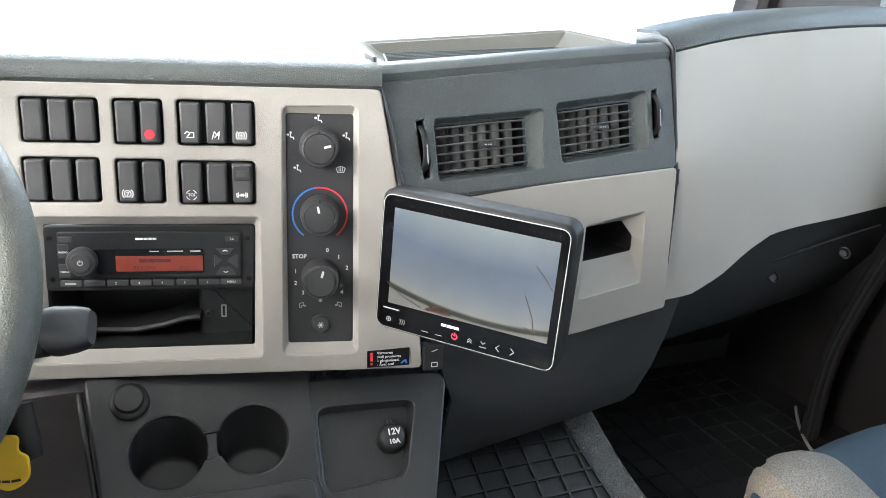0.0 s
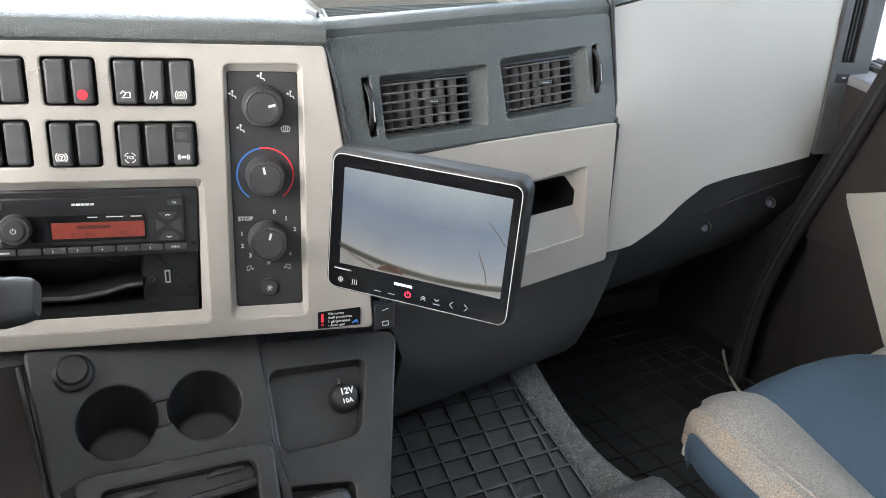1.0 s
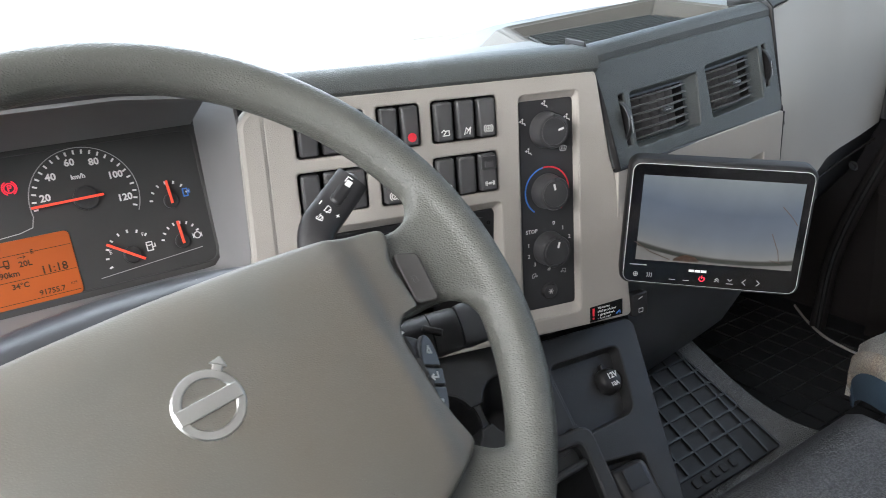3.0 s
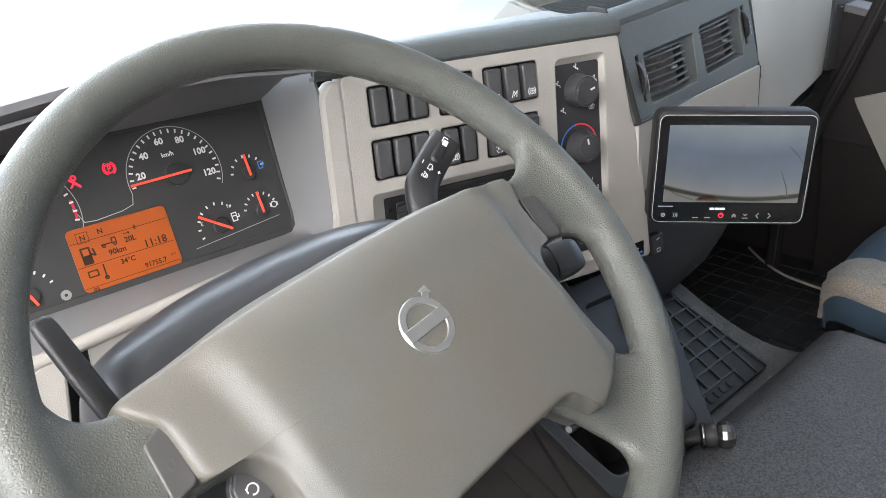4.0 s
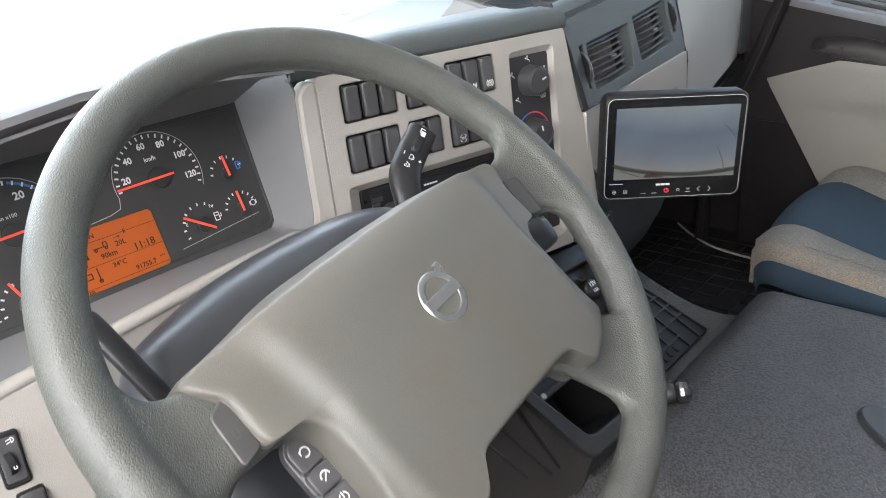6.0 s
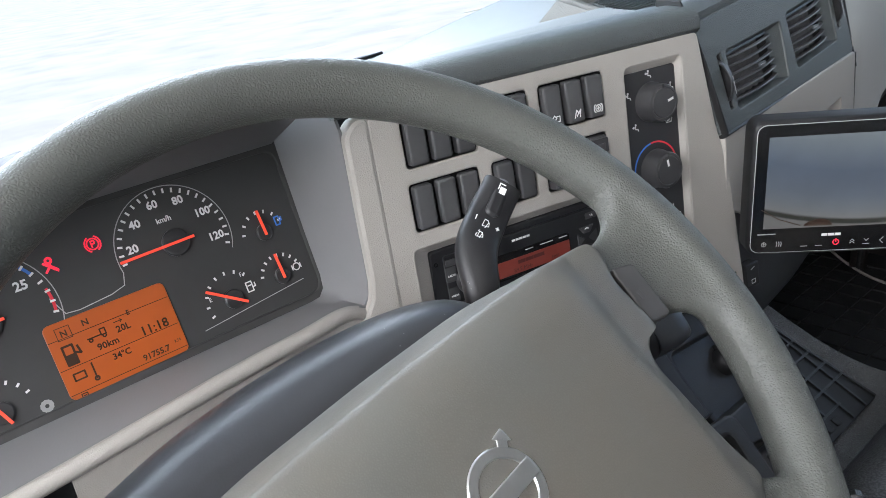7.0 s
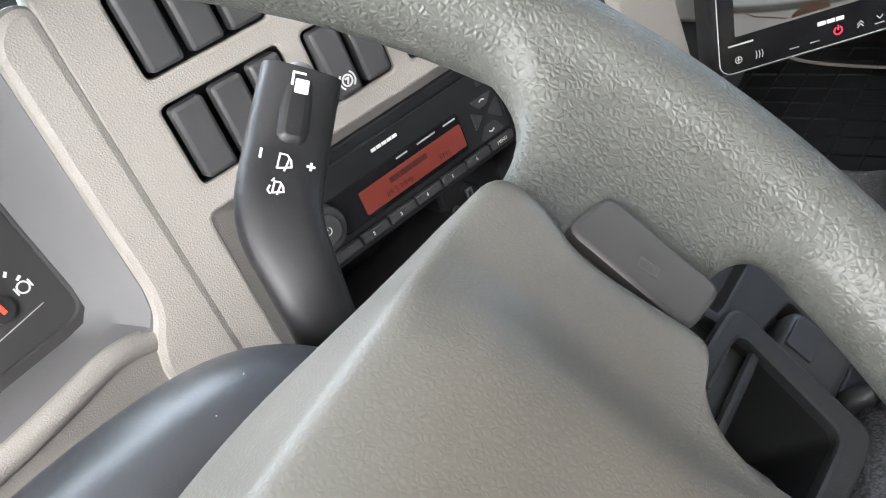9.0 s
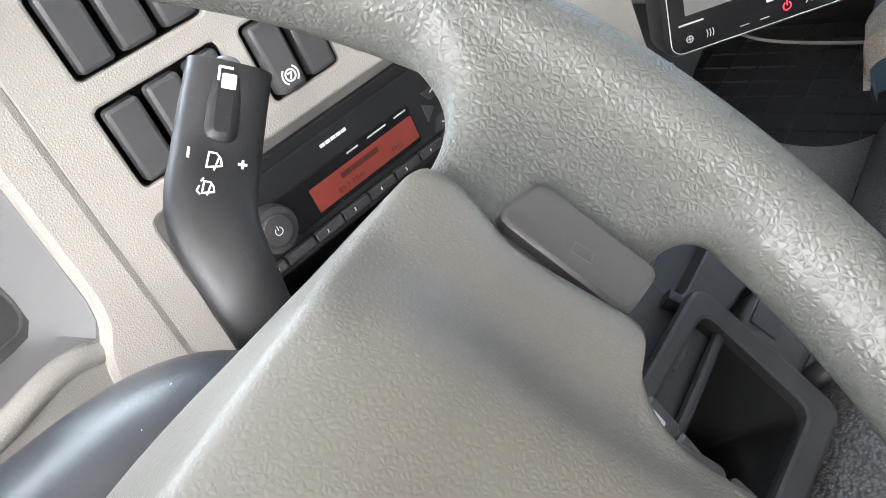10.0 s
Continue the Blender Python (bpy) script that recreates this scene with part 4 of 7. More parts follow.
def rocker(cx, cy, w, h, symbol=None, cover=False):
    named = symbol is not None
    label = "dark grey rocker switch with a white symbol" if named else "plain dark grey blank rocker switch"
    if symbol == "red":
        label = "dark grey rocker switch with a red round symbol"
    if symbol == "tcs":
        label = "dark grey rocker switch lettered TCS in white"
    sw = thing("rocker_switch", PF @ put(cx, cy), label, "switch", group="dashboard rocker switches")
    m = PF @ put(cx, cy, -4)
    body = pillow(rrect(-w / 2, -h / 2, w / 2, h / 2, 2.5, 3), 7, 2.4)
    if named:
        # lower half stands proud
        for v in body.verts:
            t = max(0.0, (-v.co.y * 1000 - h * 0.05) / (h * 0.45))
            if v.co.z > 0.003:
                v.co.z += 0.0028 * math.sin(min(1, t) * math.pi * 0.75)
            # the cap narrows towards its foot
            v.co.x *= 1 - 0.10 * min(1.0, t) * (v.co.z > 0.006)
    part("cap", body, SWITCH, sw, m)
    if named:
        lens = rrect(-1.3, -0.7, 1.3, 0.7, 0.3, 2)
        if symbol in ("red", "plus", "brake", "axle"):
            part("indicator_lens", pillow(lens, 0.5, 0.3), BLACK, sw, m @ put(0, -2, 7.0))
        ms = m @ put(0, -h * 0.28, 9.6)
        if symbol == "red":
            part("red_dot", lathe([(4.4, 0), (4.4, 0.3), (0, 0.3)], 24), RED, sw, ms)
        elif symbol == "tcs":
            word("TCS", 3.6, WHITE, sw, ms, weight=0.12)
            mark([arc(0, 0, 4.6, 20, 70, 5), arc(0, 0, 4.6, 110, 160, 5), arc(0, 0, 4.6, 200, 250, 5), arc(0, 0, 4.6, 290, 340, 5)], WHITE, sw, ms, 0.8)
        else:
            mark([[(x * 1.12, y * 1.12) for x, y in ln] for ln in SYM[symbol]], WHITE, sw, ms, 1.0)
    if cover:
        part("safety_cover", pillow(rrect(-w / 2 + 1, 3, w / 2 - 1, h / 2 - 2, 1.5, 2), 3.5, 1.0), KNOB, sw, m @ put(0, 0, 6.5))
        part("cover_ridge", pillow(rrect(-5, 6, 4, 12, 0.5, 2), 1.0, 0.4), SWITCH, sw, m @ put(0, 0, 9.8))


KINDS = [[None] * 3, [None, "red"], ["ramp", "mirror", "plus"], [None] * 3, ["brake", None], ["tcs", None, "axle"]]
for ((x0, y1, x1, y0), n), kinds in zip(G_ROWS, KINDS):
    step = (x1 - x0 - 2) / n
    for i, k in enumerate(kinds):
        rocker(x0 + 1 + step * (i + 0.5), (y0 + y1) / 2, step - 4.2, y1 - y0 - 4.5, k, k == "axle")

# ---- radio ----
RF = PF @ put(0, 0, -9)
rad = thing("radio", RF @ put(-188, -136), "black single-slot truck radio with a dim red display", "radio")
part("body", plate(rpoly([(-284, -167), (-97, -167), (-94, -106), (-282, -106)], 3, 3), (), 30, 1.5, 0, True), RADIO, rad, RF)
part("faceplate", pillow(rrect(-272, -156, -106, -111, 2, 3), 2.5, 1.0), RADIO, rad, RF)
part("display_window", pillow(rpoly([(-238, -152), (-141, -152), (-141, -127), (-246, -127)], 3, 3), 3.2, 0.5), GLOSS, rad, RF, "glossy dark display window")
part("display", pillow(rrect(-221, -149, -142, -134, 0.8, 2), 3.6, 0.3), LCD_RADIO, rad, RF, "dim red display")
word("89.5 MHz", 5.2, RADIO_INK, rad, RF @ put(-195, -145.5, 3.7))
word("FM1", 5.2, RADIO_INK, rad, RF @ put(-159, -145.5, 3.7))
mark([[(-199, -138.5), (-193, -138.5)], [(-191, -138.5), (-184, -138.5)], [(-182, -138.5), (-172, -138.5)]], RADIO_INK, rad, RF @ put(0, 0, 3.7), 3.4, "station_bars")
for i in range(5):
    mark([[(-202 + 3.9 * i, -117.5), (-199.6 + 3.9 * i, -117.5)]], WHITE, rad, RF @ put(0, 0, 2.6), 2.0, "maker_bar")
mark([[(-190, -129.5), (-182, -129.5)], [(-174, -129.5), (-160, -129.5)], [(-153, -129.5), (-144, -129.5)]], DIM, rad, RF @ put(0, 0, 3.3), 1.0, "small_print_bars")
vk = part("volume_knob", lathe([(13.5, 0), (13.5, 7), (12.6, 9), (9.5, 9.4), (9.0, 10.5), (8.4, 11), (0, 11.2)], 40), KNOB, rad, RF @ put(-250, -138, 1.5))
part("power_symbol", strokes([arc(0, 0, 2.2, 125, 415, 12), [(0, 0.5), (0, 3)]], 0.5), WHITE, vk, RF @ put(-250, -138, 12.7), smooth=False)
for i in range(8):
    x0 = -272 + i * 20.9
    b = part("preset_button", pillow(rrect(x0, -163.5, x0 + 19.6, -157.5, 0.8, 2), 3.2, 0.8), KNOB, rad, RF)
    if i in (2, 3, 4, 5, 6):
        word(str(i), 3.2, WHITE, b, RF @ put(x0 + 8, -160.5, 3.3))
    elif i == 7:
        word("MENU", 3.0, WHITE, b, RF @ put(x0 + 9.5, -160.5, 3.3))
    elif i == 0:
        mark([[(x0 + 5, -160.5), (x0 + 14, -160.5)]], DIM, b, RF @ put(0, 0, 3.3), 1.6, "small_print_bar")
for txt, y in (("RADIO", -129), ("MEDIA", -148)):
    b = part("side_button", pillow(rrect(-272, y - 7, -262, y + 7, 1.0, 2), 3.0, 0.8), KNOB, rad, RF)
    word(txt, 2.6, WHITE, b, RF @ put(-266.8, y - 1, 3.1))
for x in (-271, -121):
    b = part("corner_button", pillow(rrect(x, -121, x + 13, -115, 1.0, 2), 3.4, 0.8), KNOB, rad, RF)
word("TA", 3.2, WHITE, rad, RF @ put(-114.5, -118, 3.5))
for pts in ([(-130, -127), (-112, -127), (-117, -134), (-125, -134)], [(-130, -153), (-125, -146), (-117, -146), (-112, -153)], [(-132, -146), (-132, -133), (-123, -139)], [(-110, -146), (-110, -133), (-119, -139)]):
    part("arrow_button", pillow(rpoly(pts, 1.2, 2) if pts[0][1] == -153 else rpoly(list(reversed(pts)), 1.2, 2), 3.0, 0.8), KNOB, rad, RF)
mark([[(-123, -129.8), (-121, -129), (-119, -129.8)], [(-123, -150), (-121, -151), (-119, -150)]], WHITE, rad, RF @ put(0, 0, 3.2), 0.9)
for x, y in ((-279, -117), (-279, -157), (-100, -118), (-100, -158)):
    part("screw_hole", lathe([(1.9, 0), (1.9, 0.4), (1.2, 0.4), (1.2, -1), (0, -1)], 14), GLOSS, rad, RF @ put(x, y, 0.2))

# pocket under the radio with its sockets
pk = thing("radio_pocket", PF @ put(-190, -197, -12), "black open pocket with audio and usb sockets", "storage pocket")
part("pocket_well", cup(rpoly([(-284, -227), (-99, -227), (-97, -169), (-283, -169)], 3, 3), 85, 4, -12), BLACK, pk, PF)
part("socket_block", pillow(rrect(-154, -233, -90, -163, 3, 3), 38, 4), BLACK, pk, PF @ put(0, 0, -84))
part("audio_socket", lathe([(3.8, 0), (3.8, 1.5), (3.2, 2.0), (2.4, 2.0), (2.0, 1.0), (2.0, -2), (0, -2)], 24), BUTTON, pk, PF @ put(-144, -205, -45.5))
part("usb_socket", plate(rrect(-131.5, -209, -126.5, -196, 0.5, 2), [rrect(-130.6, -208, -127.6, -197, 0.3, 2)], 2, 0.2, 1.5), CHROME, pk, PF @ put(0, 0, -45.5))
part("pocket_ledge", sweep([at(PF, x, y, z) for x, y, z in ((-282, -214, -55), (-250, -216, -55), (-215, -217, -55), (-185, -212, -55), (-165, -206, -55), (-151, -205, -55))], [(0.025, 0.0045)] * 6, tuple(PF.to_3x3() @ Vector((0, 1, 0))), 12, 3), BLACK, pk)

# ---- heater controls ----
HF = PF @ put(0, 0, -7)
hv = thing("heater_panel", HF @ put(-31, -112), "dark heater control panel with three round knobs", "heater control")
part("backplate", plate(rpoly([(-62, -224), (0, -224), (0, 1), (-61, 1)], 3, 3), (), 6, 1, 0.5, True), HVAC, hv, HF)
for y, ang in ((-29, 15), (-94, 100), (-157, 75)):
    k = part("control_knob", lathe([(19, 0), (18.8, 3), (18.2, 4), (17.6, 16), (16.6, 18), (14.5, 18.6), (14.0, 18.0), (13.4, 18.8), (0, 18.9)], 48), KNOB, hv, HF @ put(-31, y, 0.5))
    a = radians(ang)
    c, s = math.cos(a), math.sin(a)
    part("pointer_line", strokes([[(c * 5, s * 5), (c * 10.5, s * 10.5)]], 2.2, 0.2), WHITE, k, HF @ put(-31, y, 19.4), smooth=False)
    part("knob_grip", strokes([[(0, 13.8), (0, 17)]], 1.5, 0.4), BLACK, k, HF @ put(-31, y, 18.6), smooth=False)
acb = part("push_button", lathe([(10, 0), (10, 1), (9.2, 1.4), (8.6, 1.0), (8.2, 2.2), (7.4, 3.0), (0, 3.2)], 32), KNOB, hv, HF @ put(-31, -206, 0.5))
part("snow_symbol", strokes([[(-3, 0), (3, 0)], [(-1.5, -2.6), (1.5, 2.6)], [(-1.5, 2.6), (1.5, -2.6)]], 0.7), WHITE, acb, HF @ put(-31, -206, 3.8), smooth=False)
mark([arc(-31, -94, 26, 100, 232, 24)], BLUE, hv, HF @ put(0, 0, 0.6), 1.6, "blue_cold_arc")
mark([arc(-31, -94, 26, 100, -52, 24)], RED, hv, HF @ put(0, 0, 0.6), 1.6, "red_hot_arc")
SEAT = [[(-0.6, 2.0), (-1.0, -1.0), (1.8, -1.4), (2.4, -3.2)], arc(-0.6, 3.1, 0.6, 0, 360, 8), [(-4.4, 1.0), (-2.2, 1.0)], [(-3.2, 1.9), (-2.2, 1.0), (-3.2, 0.1)]]
for x, y in ((-31, -3), (-57, -19), (-5, -19), (-51, -50)):
    mark(SEAT, WHITE, hv, HF @ put(x, y, 0.6), 1.0)
mark([arc(0, -3, 5.5, 40, 140, 8) + [(-4.2, 0.5), (-3, -3), (3, -3), (4.2, 0.5)], [(-1.6, -2), (-1.6, 2)], [(0, -2), (0, 2)], [(1.6, -2), (1.6, 2)]], WHITE, hv, HF @ put(-11, -50, 0.6), 0.7)
for txt, x, y in (("STOP", -51, -136), ("0", -24, -130), ("I", -13, -137), ("2", -5, -148), ("I", -55, -151), ("2", -55, -163), ("3", -48, -173), ("4", -10, -173)):
    word(txt, 5.8, WHITE, hv, HF @ put(x, y, 0.6), weight=0.12)
CABIN = [[(-2.6, -2), (-2.6, 1.6), (-1, 2.6), (1.4, 2.6), (1.4, 0.4)], [(-2.6, -2), (-0.6, -2), (-0.6, -0.4), (3.4, -0.4)], [(2.4, 0.5), (3.4, -0.4), (2.4, -1.3)]]
mark(CABIN, DIM, hv, HF @ put(-49, -186, 0.6), 0.8)
mark([[(-x, y) for x, y in ln] for ln in CABIN], DIM, hv, HF @ put(-13, -186, 0.6), 0.8)
mark([[(-2, 0), (2, 0)], [(0, -2), (0, 2)], [(-1.4, -1.4), (1.4, 1.4)], [(-1.4, 1.4), (1.4, -1.4)]], DIM, hv, HF @ put(-31, -181, 0.6), 0.6)

# warning sticker
st = thing("warning_sticker", PF @ put(37, -241), "small black warning sticker with red exclamation mark and white words", "sticker")
part("label_film", pillow(rpoly([(15, -252), (58, -250), (58, -231), (15, -234)], 0.6, 2), 0.25, 0.1), GLOSS, st, PF @ put(0, 1, 2.0))
mark([[(19.5, -236), (19.5, -244)]], RED, st, PF @ put(0, 0.5, 2.3), 2.6, "exclamation_bar")
mark([[(19, -247.5), (20, -247.5)]], RED, st, PF @ put(0, 0.5, 2.3), 2.4, "exclamation_dot")
for i, txt in enumerate(("Värmaren", "skall provköras", "1 gång/månad.", "- Året om!")):
    word(txt, 4.0, WHITE, st, PF @ put(25, -235.5 - i * 4.2, 2.3, 2), align="LEFT")
mark([[(50, -247), (54, -244), (55, -247)]], BLUE, st, PF @ put(0, 0.5, 2.3), 1.6)

# ---- air vents ----
def vent(loop, x0, y0, x1, y1, skew, wheel_loop, cols, face_left):
    """A barrel vent: a flared surround, bowed slats in front, upright vanes behind, a thumbwheel beside it."""
    cx, cy = (x0 + x1) / 2, (y0 + y1) / 2
    vt = thing("air_vent", VF @ put(cx, cy), "black dashboard air vent with thin slats and a thumbwheel", "air vent", group="dashboard air vents")
    inner = rpoly([(x0, y0), (x1, y0 + skew), (x1, y1 + skew), (x0, y1)], 4, 3)
    part("surround", slope(offset(loop, -2), inner, -2, -11), SOFT, vt, VF, "slate flared surround")
    part("housing", cup(inner, 34, 3, -11), BLACK, vt, VF)
    part("ring", slope(offset(inner, 1.8), offset(inner, -1.5), -9.6, -9.2), BLACK, vt, VF, "thin black ring")
    w = x1 - x0
    n = 6
    for i in range(n):
        y = y0 + 5 + (y1 - y0 - 9) * i / (n - 1)
        path = [at(VF, x0 + w * t, y + skew * t, -13 + 13 * math.sin(math.pi * (0.12 + 0.78 * t)) ** 0.8) for t in (0, 0.08, 0.2, 0.35, 0.5, 0.65, 0.8, 0.92, 1)]
        part("slat", sweep(path, [(0.0030, 0.0011)] * 9, tuple(VF.to_3x3() @ Vector((0, 1, 0.1))), 8, 3), BUTTON, vt)
    for i in range(cols):
        x = x0 + w * (i + 0.8) / (cols + 0.6)
        s = skew * (x - x0) / w
        part("vane", sweep([at(VF, x - 2, y0 + 2 + s, -20), at(VF, x - 2, y1 - 2 + s, -20)], [(0.0009, 0.0055)] * 2, tuple(VF.to_3x3() @ Vector((0.75, 0, 0.65))), 8, 3), BUTTON, vt)
    part("slat_grip", pillow(rrect(-9, -2.5, 9, 2.5, 1.2, 2), 4, 1), CONSOLE, vt, VF @ put(cx, cy + skew / 2 + 1, 2))
    mark([[(-4, 0), (-1.5, 0)], [(0, 0), (1, 0)], [(2.5, 0), (4, 0)]], DIM, vt, VF @ put(cx, cy + skew / 2 + 1, 6.1), 0.9)
    part("wheel_slot", cup(offset(wheel_loop, -2), 14, 0.5, -2), BLACK, vt, VF)
    wx = sum(p[0] for p in wheel_loop) / len(wheel_loop)
    wy = sum(p[1] for p in wheel_loop) / len(wheel_loop)
    part("thumbwheel", lathe([(27, -3), (27.6, -2), (27.6, 2), (27, 3), (0, 3)], 40), BLACK, vt, VF @ put(wx, wy, -20) @ Matrix.Rotation(radians(90), 4, "Y"))
    part("thumbwheel_rim", sweep([at(VF, wx - (2 if face_left else -2), wy + 26 * s, -20 + 27.4 * math.sqrt(max(0, 1 - s * s * 0.9))) for s in (-0.9, -0.6, -0.3, 0, 0.3, 0.6, 0.9)], [(0.0022, 0.001)] * 7, tuple(VF.to_3x3() @ Vector((0, 0, 1))), 8, 3), CONSOLE, vt)
    mark([[(0, -14), (0, 4)]], DIM, vt, VF @ put(wx, wy, 8.0), 1.2)


vent(V1, -295, 5, -193, 57, 6, V1S, 6, True)
vent(V2, -152, 16, -55, 69, 9, V2S, 6, False)

# narrow vent at the end of the fascia
rv = thing("side_vent", Matrix.Translation((0.95, 0.80, 0.93)), "tall narrow black vent at the door end of the dashboard", "air vent")
SVF = basis((0.945, 0.792, 0.885), (-0.15, -1, 0))
part("housing", box_at(0.915, 0.815, 0.74, 1.03, 0.90, 1.06, 6), DARK, rv)
part("frame", plate(rrect(-36, -135, 36, 165, 6, 3), [rrect(-24, 8, 6, 130, 4, 3), rrect(-27, -22, 26, -5, 3, 3)], 22, 2), SLATE, rv, SVF, "grey end panel of the dashboard")
part("grille", cup(rrect(-22, 10, 4, 128, 3, 3), 25, 1, -2), BLACK, rv, SVF)
for i in range(3):
    part("slat", pillow(rrect(-20 + 7.5 * i, 11, -18.4 + 7.5 * i, 127, 0.5, 2), 8, 0.5), SHROUD, rv, SVF @ put(0, 0, -12))
part("switch_block", pillow(rrect(-26, -21, 25, -6, 2.5, 3), 5, 1.5), BLACK, rv, SVF @ put(0, 0, -4))
mark([[(-14, -13), (-8, -13)], [(0, -13), (7, -13)]], DIM, rv, SVF @ put(0, 0, 1.1), 2.4)

# ---- steering wheel ----
sw = thing("steering_wheel", WF, "grey four-spoke truck steering wheel with worn leather-grain rim", "steering wheel")
def add_rim(bm):
    """The round section of the rim, carried once round."""
    nr, ns = 200, 32
    grid = []
    for i in range(nr):
        a = 2 * math.pi * i / nr
        c, s = math.cos(a), math.sin(a)
        row = []
        for k in range(ns):
            q = 2 * math.pi * k / ns
            rr = 0.2105 + 0.0160 * math.cos(q)
            row.append(bm.verts.new((rr * c, rr * s, 0.0172 * math.sin(q))))
        grid.append(row)
    for i in range(nr):
        for k in range(ns):
            bm.faces.new((grid[i][k], grid[(i + 1) % nr][k], grid[(i + 1) % nr][(k + 1) % ns], grid[i][(k + 1) % ns]))


def add_spoke(bm, a, b, low, r0, r1, s):
    """A closed web between two edge lines (x, y in mm) that swells up towards the rim between the radii r0 and r1."""
    a = smooth_path([(x, y, 0) for x, y in a], 5)
    b = smooth_path([(x, y, 0) for x, y in b], 5)
    n = 24
    tv, bv = [], []
    for p, q in zip(a, b):
        top, bot = [], []
        pa, qa = math.atan2(p[1], p[0]), math.atan2(q[1], q[0])
        pr, qr = math.hypot(p[0], p[1]), math.hypot(q[0], q[1])
        wide = math.hypot(p[0] - q[0], p[1] - q[1])
        for k in range(n + 1):
            v = (1 - math.cos(math.pi * k / n)) / 2
            r, t = pr + (qr - pr) * v, pa + (qa - pa) * v
            e = min(1.0, wide * min(v, 1 - v) / 10)
            f = math.sqrt(max(0.0, 1 - (1 - e) ** 2))
            u = min(1.0, max(0.0, (r - r0) / (r1 - r0)))
            crest = low + (12.0 - low) * u ** 2
            mid = -6 + 5 * u
            x, y = r * math.cos(t) * s, r * math.sin(t)
            top.append(bm.verts.new((x / 1000, y / 1000, (mid + (crest - mid) * f) / 1000)))
            bot.append(top[-1] if k in (0, n) else bm.verts.new((x / 1000, y / 1000, (mid - 7 * f) / 1000)))
        tv.append(top)
        bv.append(bot)
    for g in (tv, bv):
        for i in range(len(g) - 1):
            for k in range(n):
                bm.faces.new((g[i][k], g[i + 1][k], g[i + 1][k + 1], g[i][k + 1]))
    for i in (0, -1):
        bm.faces.new(tv[i] + bv[i][n - 1:0:-1])


# the rim and its four spokes are one moulding, with soft fillets where they meet
bm = bmesh.new()
add_rim(bm)
for s in (-1, 1):
    add_spoke(bm, [(112, 34), (140, 33), (160, 31), (174, 33), (183, 40), (188, 52), (191, 66), (196, 80)],
              [(112, -27), (146, -27), (166, -27), (178, -31), (186, -39), (189, -51), (191, -66), (195, -80)], 3.0, 168, 200, s)
    add_spoke(bm, [(98, -92), (116, -104), (130, -113.5), (139, -121.5), (147.5, -125.5), (156, -123.5), (165, -118), (174, -113)],
              [(48, -108), (60, -122), (71, -140), (79, -158), (80.5, -170), (75, -181), (64, -192), (56, -202)], 1.0, 168, 200, s)
bmesh.ops.recalc_face_normals(bm, faces=bm.faces[:])
rim = part("rim", bm, RIM, sw, WF, "grey leather-grain rim moulded with four spokes")
rm = rim.modifiers.new("one_moulding", "REMESH")
rm.mode, rm.voxel_size, rm.use_smooth_shade = "VOXEL", 0.0016, True
sm = rim.modifiers.new("soft_fillets", "SMOOTH")
sm.factor, sm.iterations = 0.5, 14
part("seam", lathe([(195.2, 5.0), (196.0, 7.4), (197.4, 8.6)], 160, False), RIM, rim, WF)
# airbag pad
half = [(0, 42), (60, 41), (110, 38.5), (146, 36.5), (162, 34.5), (157, 22), (147.5, 10), (148.5, -26), (136, -25), (125, -30), (119.5, -41), (119.5, -75), (122, -96), (127, -113), (121, -119), (98, -128), (75, -138), (66, -121), (56, -113), (0, -112)]
loop = [(0, 42)] + [(-x - (5 if x > 140 else 0), y) for x, y in half[1:-1]] + [(0, -112)] + [(x - (3 if x > 140 else 0), y) for x, y in reversed(half[1:-1])]
loop = rpoly(loop, 8, 5)
dense = []
for a, b in zip(loop, loop[1:] + loop[:1]):
    k = max(1, int(math.hypot(b[0] - a[0], b[1] - a[1]) / 6))
    dense += [(a[0] + (b[0] - a[0]) * i / k, a[1] + (b[1] - a[1]) * i / k) for i in range(k)]
loop = dense
bm = bmesh.new()
CX, CY = 0, -34


def lean(x, y):
    """How far the pad's top wall leans out below its rolled edge."""
    return 10 * min(1.0, max(0.0, (y - 22) / 12)) * min(1.0, max(0.0, (150 - abs(x)) / 70))


prev = ring(bm, [(x, y + lean(x, y)) for x, y in loop], -27)
for share, z in ((0.96, -20), (0.8, -10), (0.5, 0)):
    cur = [bm.verts.new((x / 1000, (y + lean(x, y) * share) / 1000, (z if lean(x, y) > 0.5 else -22 + share) / 1000)) for x, y in loop]
    bridge(bm, prev, cur)
    prev = cur


def ease(t):
    t = min(1.0, max(0.0, t))
    return t * t * (3 - 2 * t)


def pad_h(x, y):
    """Height of the airbag pad over the rim's plane: a broad crown, a rolled top edge, and a bevel down to each ear and key pod."""
    ax = abs(x)
    crown = 28 - 9.5 * (ax / 150) ** 2 - 8 * max(0.0, (-30 - y) / 110) ** 2
    roll = 11 * max(0.0, (y - 6) / 36) ** 2.4
    up = max(0.0, y + 30)
    bevel = 8 * ease((ax - 103 - 0.04 * up) / (13 + 0.12 * up)) * (0.6 + 0.4 * ease((y + 60) / 50))
    return crown - roll - bevel


